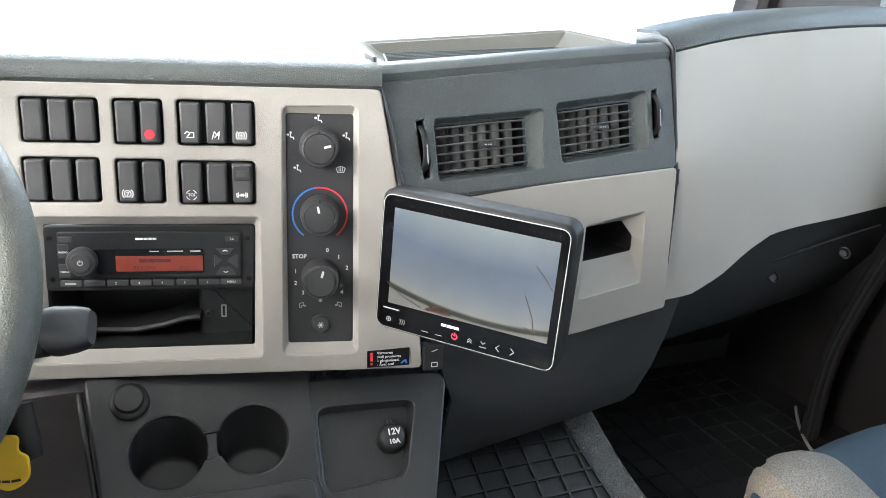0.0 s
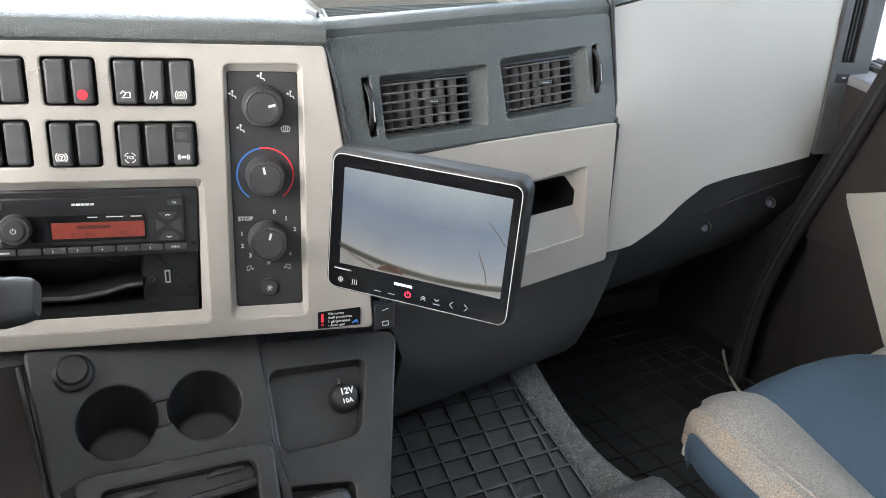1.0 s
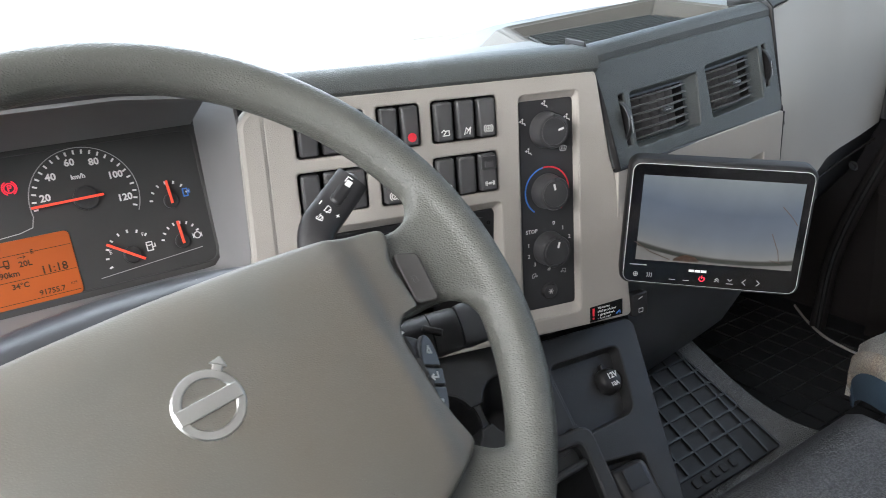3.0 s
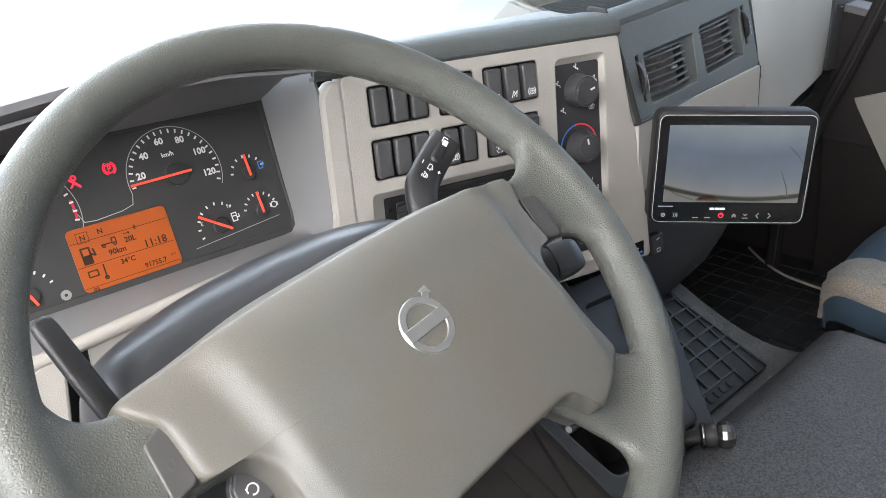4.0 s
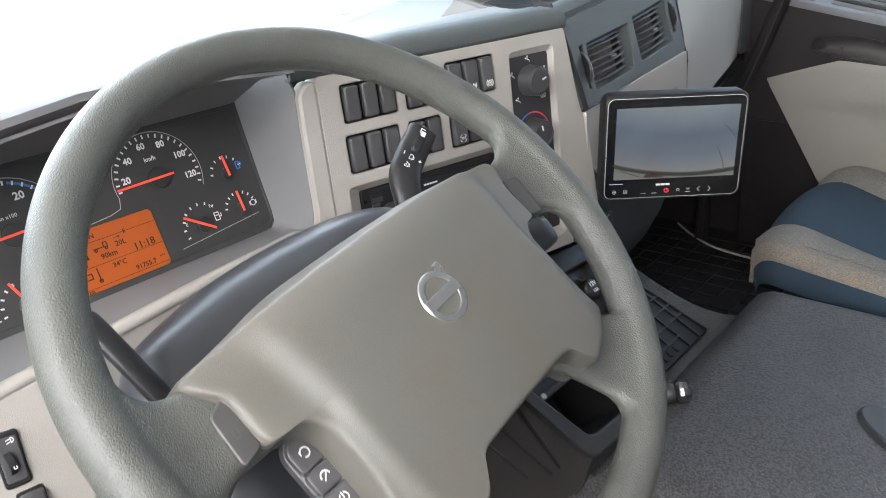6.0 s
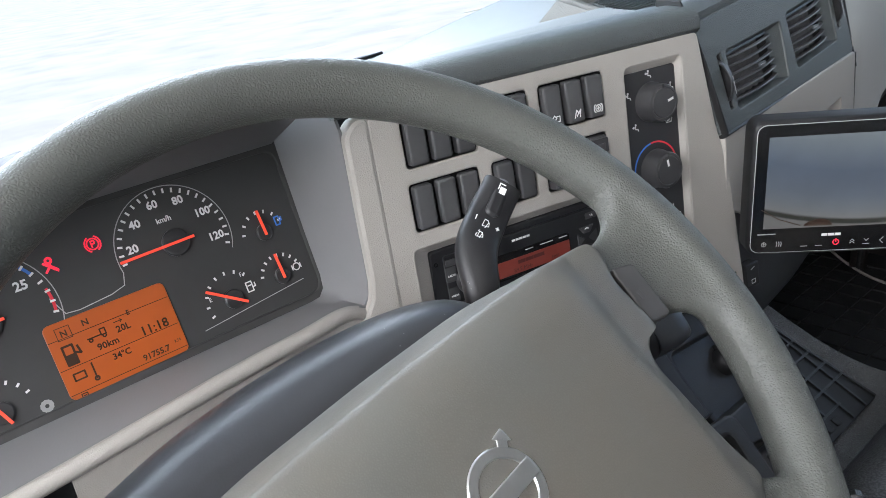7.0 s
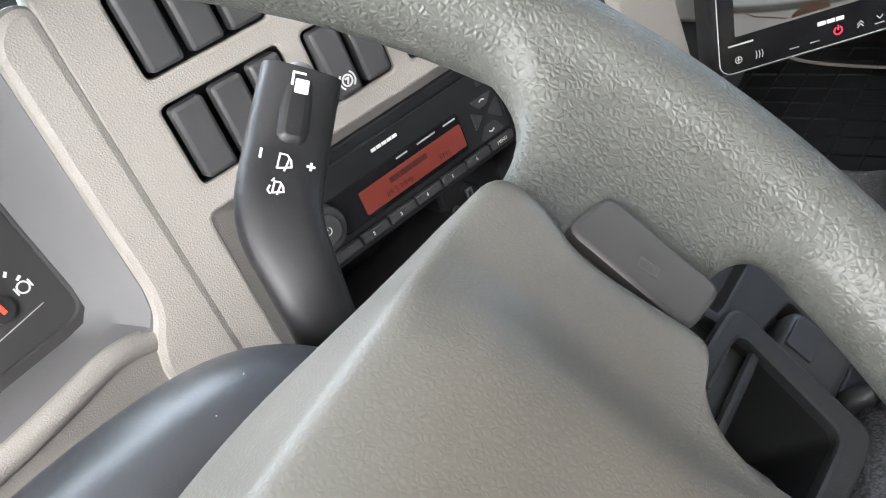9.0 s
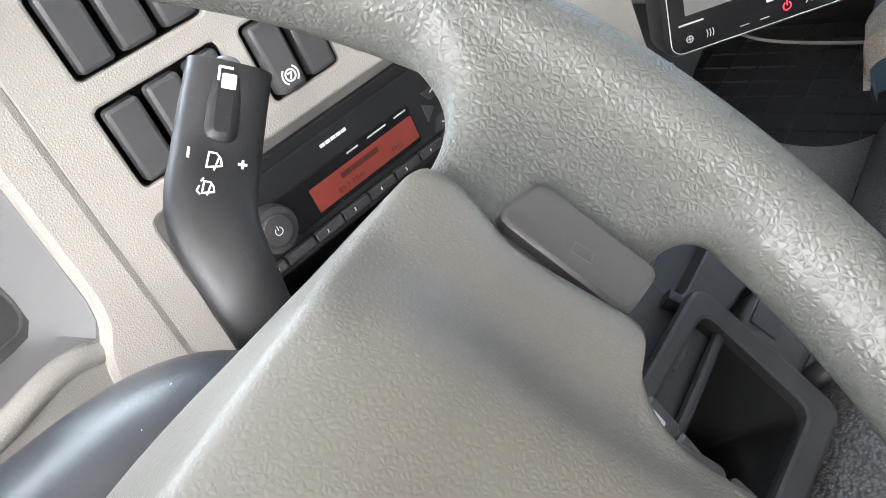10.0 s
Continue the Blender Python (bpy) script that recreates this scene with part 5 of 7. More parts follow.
for q in range(45):
    k = q / 44
    s = (1 - 0.97 * k ** 1.6)
    d = -7.5 * max(0.0, 1 - k / 0.17) ** 2.6
    cur = [bm.verts.new(((CX + (x - CX) * s) / 1000, (CY + (y - CY) * s) / 1000, (pad_h(CX + (x - CX) * s, CY + (y - CY) * s) + d) / 1000)) for x, y in loop]
    bridge(bm, prev, cur)
    prev = cur
bm.faces.new(prev)
pad = part("airbag_pad", bm, PAD, sw, WF, "grey-brown worn airbag pad", angle=180)
soft = pad.modifiers.new("soft_edges", "SMOOTH")
soft.factor, soft.iterations = 0.5, 14
part("hub_shell", lathe([(62, -14), (60, -24), (52, -45), (48, -58), (0, -58)], 40), DARK, sw, WF @ put(0, -40))
# round metal emblem as plain shapes
em = part("emblem", lathe([(18.6, 0), (18.6, 1.6), (17.8, 2.4), (14.0, 2.4), (13.2, 1.6), (13.2, 0)], 48), CHROME, sw, WF @ put(-3, -26, 26.2), "round satin metal emblem")
part("emblem_bar", pillow(rrect(-17.4, -4.2, 17.4, 4.2, 0.6, 2), 2.6, 0.6), CHROME, em, WF @ put(-3, -26, 26.4, 2))
part("emblem_tip", pillow(rpoly([(-2.6, -1), (2.6, -1), (2.6, 3), (5, 3), (0, 8.5), (-5, 3), (-2.6, 3)], 0.8, 2), 2.4, 0.6), CHROME, em, WF @ put(8.3, -12.0, 26.0, -38))
for s in (-1, 1):
    part("strip_button", pillow(rpoly(([(145, -23), (162, -27), (167, 8), (150, 13.5)] if s > 0 else [(-150, 13), (-164, 8), (-167, -25), (-151, -22)]), 4, 3), 5, 1.4), STRIP, sw, WF @ put(0, 0, 1.4))
    mark([[(-1.5, -2.5), (1.5, -2.5), (1.5, 2.5), (-1.5, 2.5), (-1.5, -2.5)]], SWITCH, sw, WF @ put(158 * s if s < 0 else 154, -8, 6.5), 0.35)
    pl = [(112, -40), (114, -84), (122, -92.5), (133, -88), (138, -70), (137.5, -38), (130, -29), (118, -29)]
    pod = part("button_pod", pillow(rpoly(pl if s > 0 else [(-x, y) for x, y in reversed(pl)], 7, 5), 6, 2.5), BUTTON, sw, WF @ put(0, 4.5, -21))
    for y, h, sym, kl in ((-44, 23, 0, [(117, -40), (117, -53.7), (136.5, -53.7), (136.5, -39), (129, -30.5), (119, -31.5)]),
                          (-62, 15, 1, [(117, -54.5), (117.5, -69.6), (136.5, -69.6), (136.8, -54.5)]),
                          (-78, 20, 2, [(117.5, -70.4), (118, -83), (123, -91), (132, -86.5), (136.5, -70.4)])):
        x = s * 127
        b = part("key_cap", pillow(rpoly(kl if s > 0 else [(-c, d) for c, d in reversed(kl)], 3, 3), 4.5, 1.3), BUTTON, pod, WF @ put(0, 4.5, -16))
        mz = WF @ put(x, y + 4.5, -11.3, 0)
        if s < 0:
            L3 = ([arc(0, 0, 3, -120, 150, 12), [(-3, 2), (-3.2, -0.5)]], [arc(0, 0, 3.2, 0, 180, 10), [(-2, -2), (2, 2)]], [arc(0, 0, 3, 120, 420, 14), [(0, 0), (0, 3.4)]])
        else:
            L3 = ([[(-3, 0), (3, 0)], [(0, -3), (0, 3)]], [arc(0, 0, 3.2, 0, 180, 10), [(-2, -2), (2, 2)]], [[(-3, 0), (3, 0)]])
        mark(L3[sym], WHITE, b, mz, 0.9)

# ---- steering column shroud and stalks ----
col = thing("column_shroud", WS, "dark grey plastic steering column shroud with dust specks", "steering column")
arch = smooth_path([(-158, -90, 0), (-166, -30, 0), (-165, 20, 0), (-150, 61, 0), (-100, 81, 0), (-55, 90.5, 0), (0, 96, 0), (60, 95, 0), (106, 84, 0), (131, 58, 0), (144, 15, 0), (146, -30, 0), (140, -90, 0)], 6)
arch = [(x, y) for x, y, z in reversed(arch)]
bm = bmesh.new()
prev = None
for k in range(-1, 13):
    # the wall, then a round shoulder, then the flat face
    t = max(0, k) / 12 * math.pi / 2
    cut, z = 40 * (1 - math.cos(t)), (-57 - 40 + 40 * math.sin(t) if k >= 0 else -239)
    cur = []
    for x, y in arch:
        r = math.hypot(x + 8, y + 10)
        q = 1 - cut / r
        cur.append(bm.verts.new(((-8 + (x + 8) * q) / 1000, (-10 + (y + 10) * q - (30 if k < 0 and y > 0 else 0)) / 1000, z / 1000)))
    if prev:
        bridge(bm, prev, cur)
    prev = cur
bm.faces.new(prev)
part("upper_cover", bm, SHROUD, col, WS, "dark grey upper cover", angle=60)
part("column_tube", lathe([(60, 0), (60, -260), (0, -260)], 32), DARK, col, WS @ put(0, -30, -200))
specks = []
for i in range(36):
    x, y = random.uniform(20, 118), random.uniform(0, 78)
    w = random.uniform(0.15, 0.4)
    specks.append([(x, y), (x + w, y + random.uniform(-0.3, 0.3))])
tagged(part("dust", strokes(specks, 0.28, 0.02), DIM, col, WS @ put(0, 2, -56.9), smooth=False), kind="stuff")


def ws(x, y, z):
    return tuple(at(WS, x, y, z))


NS_ = tuple(WS.to_3x3() @ Vector((0, 0, 1)))
# wiper stalk
wst = thing("wiper_stalk", WS @ put(140, 90, -60), "black wiper stalk with white symbols beside the wheel", "stalk")
WS0 = WS
WS = Matrix.Translation((0.009, 0.016, -0.007)) @ WS    # the wiper stalk sits a little further round the column
path = smooth_path([ws(122, 40, -98), ws(128, 58, -84), ws(133, 76, -74), ws(142, 96, -68), ws(160, 110, -63), ws(181, 124, -51)], 6)
sizes = smooth_path([(0.010, 0.009), (0.011, 0.009), (0.0125, 0.009), (0.0145, 0.0085), (0.0145, 0.0085), (0.0138, 0.0085)], 6)
part("lever", sweep(path, sizes, tuple(at(WS, 40, 20, 130) - at(WS, 152, 104, -65)), 24, 3.0), STALK, wst, None, "black curved lever")


def facing(o, along_y, towards):
    """A frame at o whose y runs along along_y and whose z leans towards the given point."""
    y = Vector(along_y).normalized()
    z = Vector(towards) - Vector(o)
    z = (z - y * z.dot(y)).normalized()
    x = y.cross(z)
    return Matrix(((x.x, y.x, z.x, o[0]), (x.y, y.y, z.y, o[1]), (x.z, y.z, z.z, o[2]), (0, 0, 0, 1)))


SF = facing(at(WS, 160, 110, -63), at(WS, 181, 124, -51) - at(WS, 142, 96, -68), at(WS, 40, 20, 130))
tip = part("thumb_button", pillow(rpoly([(-5.5, 0), (5.5, 0), (5.5, 27), (-5.5, 27)], 5, 4), 4.5, 3), STALK, wst, SF @ put(0, 0, 6.5))
mark([[(-2.6, 20), (-2.6, 24.5), (1.4, 24.5)]], WHITE, tip, SF @ put(0, 0, 11.2), 0.8)
part("square_symbol", pillow(rrect(-1.6, 17.5, 3, 22.5, 0.4, 2), 0.25, 0.1), WHITE, tip, SF @ put(0, 0, 11.1))
part("end_dome", lathe([(5, 0), (4.8, 2), (3.5, 3.6), (0, 4.2)], 20), FIN, wst, SF @ put(0, 26, 5) @ Matrix.Rotation(radians(-90), 4, "X"))
mark([[(2.4, -1.6), (-2.2, -2.6), (-1.8, 2.4), (0.5, 2.3), (2, 0.6), (2.4, -1.6)], [(0.2, -3.2), (1.4, 1.2)]], WHITE, wst, SF @ put(-1, -6, 9.8), 0.55)
mark([[(2, -1.4), (-1.6, -2.2), (-1.3, 1.6), (0.6, 1.6), (1.7, 0.2), (2, -1.4)], [(0, -2.6), (0.8, 0.8)], [(-2.6, 0), (-3.2, -1.6), (-2.2, -2.6)], [(-2.2, 1.6), (-1.6, 2.6)]], WHITE, wst, SF @ put(-2, -15, 10.6), 0.55)
mark([[(-9, -6), (-9, -3)]], WHITE, wst, SF @ put(0, 0, 9.2), 0.8)
mark([[(6.5, -6), (9, -6)], [(7.75, -7.2), (7.75, -4.8)]], WHITE, wst, SF @ put(0, 0, 9.2), 0.8)

WS = WS0
# gear selector stalk
gst = thing("gear_stalk", WS @ put(190, 0, -70), "black gear selector stalk with white letters", "stalk")


def along(p, q, cuts):
    """Rings along a straight axis: (share, half width, half height)."""
    p, q = Vector(p), Vector(q)
    return [tuple(p.lerp(q, t)) for t, a, b in cuts], [(a, b) for t, a, b in cuts]


A0, A1 = ws(100, 9, -122), ws(249, -12, -70)
part("base", sweep(*along(A0, A1, [(0, .014, .014), (0.35, .0145, .0145), (0.52, .0158, .0158), (0.53, .0162, .0162)]), NS_, 28), STALK, gst)
part("ring", sweep(*along(A0, A1, [(0.535, .0168, .0168), (0.55, .0172, .0172), (0.66, .0172, .0172), (0.67, .0168, .0168)]), NS_, 28), STALK, gst)
part("selector", sweep(*along(A0, A1, [(0.675, .0170, .0170), (0.69, .0174, .0174), (0.80, .0168, .0168), (0.81, .0162, .0162)]), NS_, 28), STALK, gst)
part("tip", sweep(*along(A0, A1, [(0.815, .0155, .0155), (0.85, .0166, .0145), (0.93, .0160, .0118), (0.985, .0140, .0095), (1.0, .0120, .0070)]), NS_, 28, 3.4), SHROUD, gst, None, "dark grey tapered tip")
gx = (Vector(A1) - Vector(A0)).normalized()
gz = Vector(NS_)
gz = (gz - gx * gz.dot(gx)).normalized()
gy = gz.cross(gx)
GF = Matrix(((gx.x, gy.x, gz.x, A0[0]), (gx.y, gy.y, gz.y, A0[1]), (gx.z, gy.z, gz.z, A0[2]), (0, 0, 0, 1)))


def round_mark(x, a):
    """A spot on the stalk's skin: x along it, a degrees round it."""
    return GF @ Matrix.Translation((x / 1000, 0, 0)) @ Matrix.Rotation(radians(a), 4, "X") @ Matrix.Translation((0, 0, 0.0174)) @ Matrix.Rotation(radians(-60), 4, "Z")


part("slider", pillow(rpoly([(-2.5, -8), (2.5, -8), (2.5, 8), (-2.5, 8)], 2, 3), 5, 1.5), BLACK, gst, GF @ Matrix.Translation((0.107, 0, 0)) @ Matrix.Rotation(radians(5), 4, "X") @ Matrix.Translation((0, 0, 0.0165)) @ Matrix.Rotation(radians(60), 4, "Z"))
part("clear_flap", sweep(smooth_path([tuple(GF @ Vector((0.066, 0.014, 0.012))), tuple(GF @ Vector((0.074, 0.022, 0.012))), tuple(GF @ Vector((0.084, 0.018, 0.013)))], 5), [(0.001, 0.006)] * 11, tuple(gz), 10), SMOKE, gst)
for txt, x, a in (("D", 62, -2), ("N", 64, -28), ("C", 83, 8), ("R", 85, -35)):
    word(txt, 7.0, WHITE, gst, round_mark(x, a))
part("square_mark", pillow(rrect(-1.4, -1.4, 1.4, 1.4, 0.2, 1), 0.25, 0.1), WHITE, gst, round_mark(85, -14))
part("square_mark", pillow(rrect(-1.1, -1.1, 1.1, 1.1, 0.2, 1), 0.25, 0.1), WHITE, gst, round_mark(71, -22))
word("A/M", 5.0, WHITE, gst, GF @ Matrix.Translation((0.043, 0, 0)) @ Matrix.Rotation(radians(-12), 4, "X") @ Matrix.Translation((0, 0, 0.0150)) @ Matrix.Rotation(radians(-30), 4, "Z"))
mark([arc(0, 0, 6.2, 0, 360, 28)], WHITE, gst, GF @ Matrix.Translation((0.043, 0, 0)) @ Matrix.Rotation(radians(-12), 4, "X") @ Matrix.Translation((0, 0, 0.0152)), 0.9)
for x, a, mt in ((118, 2, CHROME), (124, -22, WHITE)):
    part("button_dot", lathe([(3.2, 0), (3.2, 0.8), (2.6, 1.2), (0, 1.2)], 20), mt, gst, GF @ Matrix.Translation((x / 1000, 0, 0)) @ Matrix.Rotation(radians(a), 4, "X") @ Matrix.Translation((0, 0, 0.0138)))

# menu lever with its three keys
men = thing("menu_lever", WS @ put(150, -35, -55), "dark grey menu lever with EXIT and arrow keys", "stalk")
EF = Matrix.LocRotScale(at(WS, 150, -38, -58), (WS @ Matrix.Rotation(radians(-14), 4, "Z") @ Matrix.Rotation(radians(20), 4, "Y")).to_quaternion(), None)
path = smooth_path([tuple(EF @ Vector(p)) for p in ((-0.075, 0.0, -0.03), (-0.045, 0.0, -0.014), (-0.012, 0.0, -0.004), (0.012, 0, -0.002), (0.024, 0, -0.004))], 6)
sizes = smooth_path([(0.018, 0.016), (0.026, 0.018), (0.034, 0.018), (0.034, 0.015), (0.026, 0.009)], 6)
part("body", sweep(path, sizes, tuple(EF.to_3x3() @ Vector((0, 0, 1))), 28, 2.8), SHROUD, men)
for y, h in ((19, 22), (0, 13), (-19, 22)):
    lim = sorted((y - h / 2 + 1.2, y + h / 2 - 1.2))
    if y:
        out, ins = (31, 7.2) if y > 0 else (-31, -7.2)
        ol = [(9 * math.cos(t) + 8, ins + (out - ins) * math.sin(t)) for t in [math.pi * i / 12 for i in range(13)]]
        ol = ol if y > 0 else ol[::-1]
    else:
        ol = [(-1.8, -6.4), (17.8, -6.4), (17.8, 6.4), (-1.8, 6.4)]
    k = part("key_cap", pillow(rpoly(ol, 1.5, 2), 4, 1.4), SWITCH, men, EF @ put(3, 0, 12.2))
    lines = {19: [[(-2, -2), (2, -2), (0, 3), (-2, -2)]], 0: [[(3, 3), (3, -1), (-3, -1)], [(-1, 1), (-3, -1), (-1, -3)]], -19: [[(-2, 2), (2, 2), (0, -3), (-2, 2)]]}[y]
    mark(lines, WHITE, k, EF @ put(11, y, 16.4), 1.5)
word("EXIT", 7.0, WHITE, men, EF @ put(-14, 25, 14.5, 10))
part("round_stud", lathe([(5, 0), (5, 4), (3.5, 6), (0, 6.4)], 20), STALK, men, EF @ put(-24, 33, 5))

# stalks on the other side of the column
lst = thing("light_stalk", Matrix.Translation((-0.66, 0.59, 0.73)), "black light switch stalk with a round end button", "stalk")
p0, p1 = Vector((-0.578, 0.634, 0.716)), Vector((-0.708, 0.558, 0.745))
part("base", sweep(*along(p0, p1, [(0, .010, .010), (0.30, .011, .011), (0.38, .0145, .0145), (0.45, .0152, .0152)]), (0, 0, 1), 28), STALK, lst)
part("collar", sweep(*along(p0, p1, [(0.45, .0156, .0156), (0.46, .0166, .0166), (0.50, .0168, .0168), (0.51, .0154, .0154)]), (0, 0, 1), 32), STALK, lst)
part("collar", sweep(*along(p0, p1, [(0.515, .0150, .0150), (0.52, .0160, .0160), (0.545, .0160, .0160), (0.55, .0150, .0150)]), (0, 0, 1), 32), SHROUD, lst)
part("barrel", sweep(*along(p0, p1, [(0.55, .0146, .0146), (0.56, .0152, .0152), (0.76, .0154, .0154), (0.765, .0148, .0148), (0.775, .0148, .0148), (0.78, .0156, .0156), (0.90, .0158, .0158), (0.91, .0150, .0150)]), (0, 0, 1), 32), STALK, lst)
part("end_ring", sweep(*along(p0, p1, [(0.91, .0150, .0150), (0.92, .0172, .0172), (0.985, .0174, .0174), (1.0, .0168, .0168), (1.005, .0150, .0150), (1.0, .0135, .0135)]), (0, 0, 1), 32), SHROUD, lst, None, "worn grey end ring")
part("end_button", sweep(*along(p0, p1, [(0.97, .0120, .0120), (1.01, .0118, .0118), (1.022, .0105, .0105), (1.024, .006, .006)]), (0, 0, 1), 32), KNOB, lst)
dx = (p1 - p0).normalized()
tz = Vector((0.2, -0.75, 0.62))
tz = (tz - dx * tz.dot(dx)).normalized()
ty = tz.cross(dx)
LSF = Matrix(((dx.x, ty.x, tz.x, p0.x), (dx.y, ty.y, tz.y, p0.y), (dx.z, ty.z, tz.z, p0.z), (0, 0, 0, 1)))
for k, a in enumerate((38, 14, -14, -44)):
    mm = LSF @ Matrix.Translation((0.106, 0, 0)) @ Matrix.Rotation(radians(-a), 4, "X") @ Matrix.Translation((0, 0, 0.0153)) @ Matrix.Rotation(radians(150), 4, "Z")
    mark(([[(-2, -2), (2, -2), (2, 2), (-2, 2), (-2, -2)]], [[(-1.5, -1.5), (1.5, -1.5), (1.5, 1.5), (-1.5, 1.5), (-1.5, -1.5)]], [arc(0, 0, 2.2, 0, 360, 12), [(0, 2.6), (0, 4)], [(0, -2.6), (0, -4)], [(2.6, 0), (4, 0)], [(-2.6, 0), (-4, 0)]], [arc(-1, 0, 2.8, -90, 90, 8) + [(-1, -2.8)], [(-2, 2), (-5, 2)], [(-2, -2), (-5, -2)]])[k], WHITE, lst, mm, 0.7)
part("slot_bar", rbox(26, 3.2, 3, 1.2, 2), SWITCH, lst, LSF @ Matrix.Translation((0.124, 0, 0)) @ Matrix.Rotation(radians(-62), 4, "X") @ Matrix.Translation((0, 0, 0.0152)))
lev = thing("retarder_lever", Matrix.Translation((-0.63, 0.56, 0.84)), "black curved lever on the column beside the instruments", "stalk")
part("lever", sweep(smooth_path([ws(-168, 89, -50), ws(-167, 84, -50), ws(-163, 62, -50), ws(-156, 28, -52), ws(-145, 0, -62), ws(-115, -10, -90)], 5), smooth_path([(0.004, 0.003), (0.0068, 0.0045), (0.0072, 0.005), (0.0072, 0.005), (0.008, 0.006), (0.010, 0.008)], 5), NS_, 16, 2.6), STALK, lev)

# ignition key with its yellow tag
key = thing("ignition_key", Matrix.Translation((-0.30, 0.63, 0.70)), "ignition key on a ring with a yellow plastic tag", "key")
part("lock_barrel", sweep([(-0.370, 0.665, 0.705), (-0.325, 0.650, 0.712), (-0.300, 0.640, 0.712)], [(0.018, 0.018), (0.017, 0.017), (0.015, 0.015)], (0, 0, 1), 20), DARK, key)
part("key_head", sweep([(-0.300, 0.640, 0.712), (-0.297, 0.628, 0.704), (-0.293, 0.618, 0.698), (-0.291, 0.612, 0.694)], [(0.006, 0.004), (0.013, 0.006), (0.014, 0.006), (0.009, 0.004)], (0, 0, 1), 16, 2.6), BLACK, key)
part("key_ring", tube([(-0.290 + 0.011 * math.cos(t), 0.612, 0.712 + 0.014 * math.sin(t)) for t in [2 * math.pi * i / 12 for i in range(13)]], 0.0016, 3, 8), CHROME, key)
part("fob", sweep([(-0.285, 0.640, 0.69), (-0.283, 0.630, 0.66), (-0.280, 0.628, 0.645)], [(0.010, 0.006), (0.013, 0.007), (0.010, 0.006)], (0, -1, 0), 16, 2.6), BLACK, key)
TF = basis((-0.293, 0.612, 0.652), (-0.2, -0.95, 0.2))
tag = part("tag", pillow(rpoly([(-16, -16), (0, -24), (16, -14), (15, 6), (7, 10), (9, 24), (-7, 24), (-6, 10), (-15, 5)], 8, 4), 3, 1.2), YELLOW, key, TF, "bright yellow plastic tag")
mark([[(-11, -13), (-7, -13.5)], [(-5, -13.8), (0, -14)], [(2, -14), (8, -13)]], LCD_INK, tag, TF @ put(0, 0, 3.1), 2.2, "number_bars")

# ---- monitor ----
mon = thing("monitor", MF, "black rear-view camera monitor on an arm showing a pale sky", "monitor")
part("casing", pillow(rrect(-88.5, -72, 89, 62, 12, 5), 24, 7, -18, steps=5), CASE, mon, MF, "matt black casing")
part("front_glass", pillow(rrect(-84.5, -68, 85, 57.5, 8, 4), 1.5, 0.6, 5.2), GLOSS, mon, MF, "glossy black front")
part("trim_line", slope(rrect(-84.7, -68.2, 85.2, 57.7, 8.5, 4), rrect(-84.0, -67.5, 84.5, 57.0, 7.8, 4), 6.75, 6.9), DIM, mon, MF)
scr = part("screen", pillow(rrect(-73.5, -43.5, 77.5, 46, 0.5, 2), 0.4, 0.2, 6.7), PICTURE, mon, MF, "lit screen with a pale sky")
mark([[(-78, -49), (-62, -49)]], DIM, mon, MF @ put(0, 0, 6.8), 1.1, "model_bar")
for x in (-19, -13, -7):
    mark([[(x, -51.5), (x + 4.0, -51.5)]], WHITE, mon, MF @ put(0, 0, 6.8), 2.6, "maker_bar")
BX = (-74, -60, -36, -22, -6, 9, 22, 36, 50)
ICON = ([arc(0, 0, 2.2, 0, 360, 12), [(-2, 0), (2, 0)], [(0, -2), (0, 2)]], [[(-2, -2.5), (-1.4, 0), (-2, 2.5)], [(0, -2.5), (0.6, 0), (0, 2.5)], [(2, -2.5), (2.6, 0), (2, 2.5)]], [[(-3, -3), (3, -3)]], [[(-3, -3), (3, -3)]],
        None, [[(-2, 0), (0, 2), (2, 0)], [(-2, -2), (0, 0), (2, -2)]], [[(-2, 2), (0, 0), (2, 2)], [(-3, -3), (3, -3)]], [[(1.5, 3), (-1.5, 0), (1.5, -3)]], [[(-1.5, 3), (1.5, 0), (-1.5, -3)]])
for x, lines in zip(BX, ICON):
    if lines:
        mark(lines, DIM, mon, MF @ put(x * 0.97, -59.5, 6.8), 0.6, "key_symbol")
mark([arc(0, 0, 2.6, 125, 415, 14), [(0, 0.5), (0, 3.4)]], TELL, mon, MF @ put(-6, -59.5, 6.8), 0.9, "power_telltale")
# the far-off branches in the picture
for ln in ([(60, 22), (70, 12), (76, 4)], [(54, -6), (62, -24), (64, -34)], [(56, -34), (66, -36)], [(-76, -24), (-60, -34), (-40, -41)]):
    mark([ln], LCD_INK, scr, MF @ put(0, 0, 7.05), 0.8, "branch")
part("bush", pillow(rpoly([(-38, -42), (-10, -42), (-14, -37), (-24, -34.5), (-34, -38)], 3, 3), 0.1, 0.05), LCD_INK, scr, MF @ put(0, 0, 7.0))
part("bracket_plate", pillow(rrect(-35, -25, 35, 25, 5, 3), 8, 2), BLACK, mon, MF @ put(0, 0, -32))
part("ball_joint", lathe([(0.1, -20), (11, -16), (15, -8), (15, 0), (11, 8), (8, 12)], 24), BLACK, mon, MF @ put(0, 0, -38))
part("arm", tube([tuple(at(MF, 0, 0, -38)), (0.155, 0.62, 0.77), (0.165, 0.66, 0.73), (0.16, 0.70, 0.70)], 0.010, 6, 14), BLACK, mon)

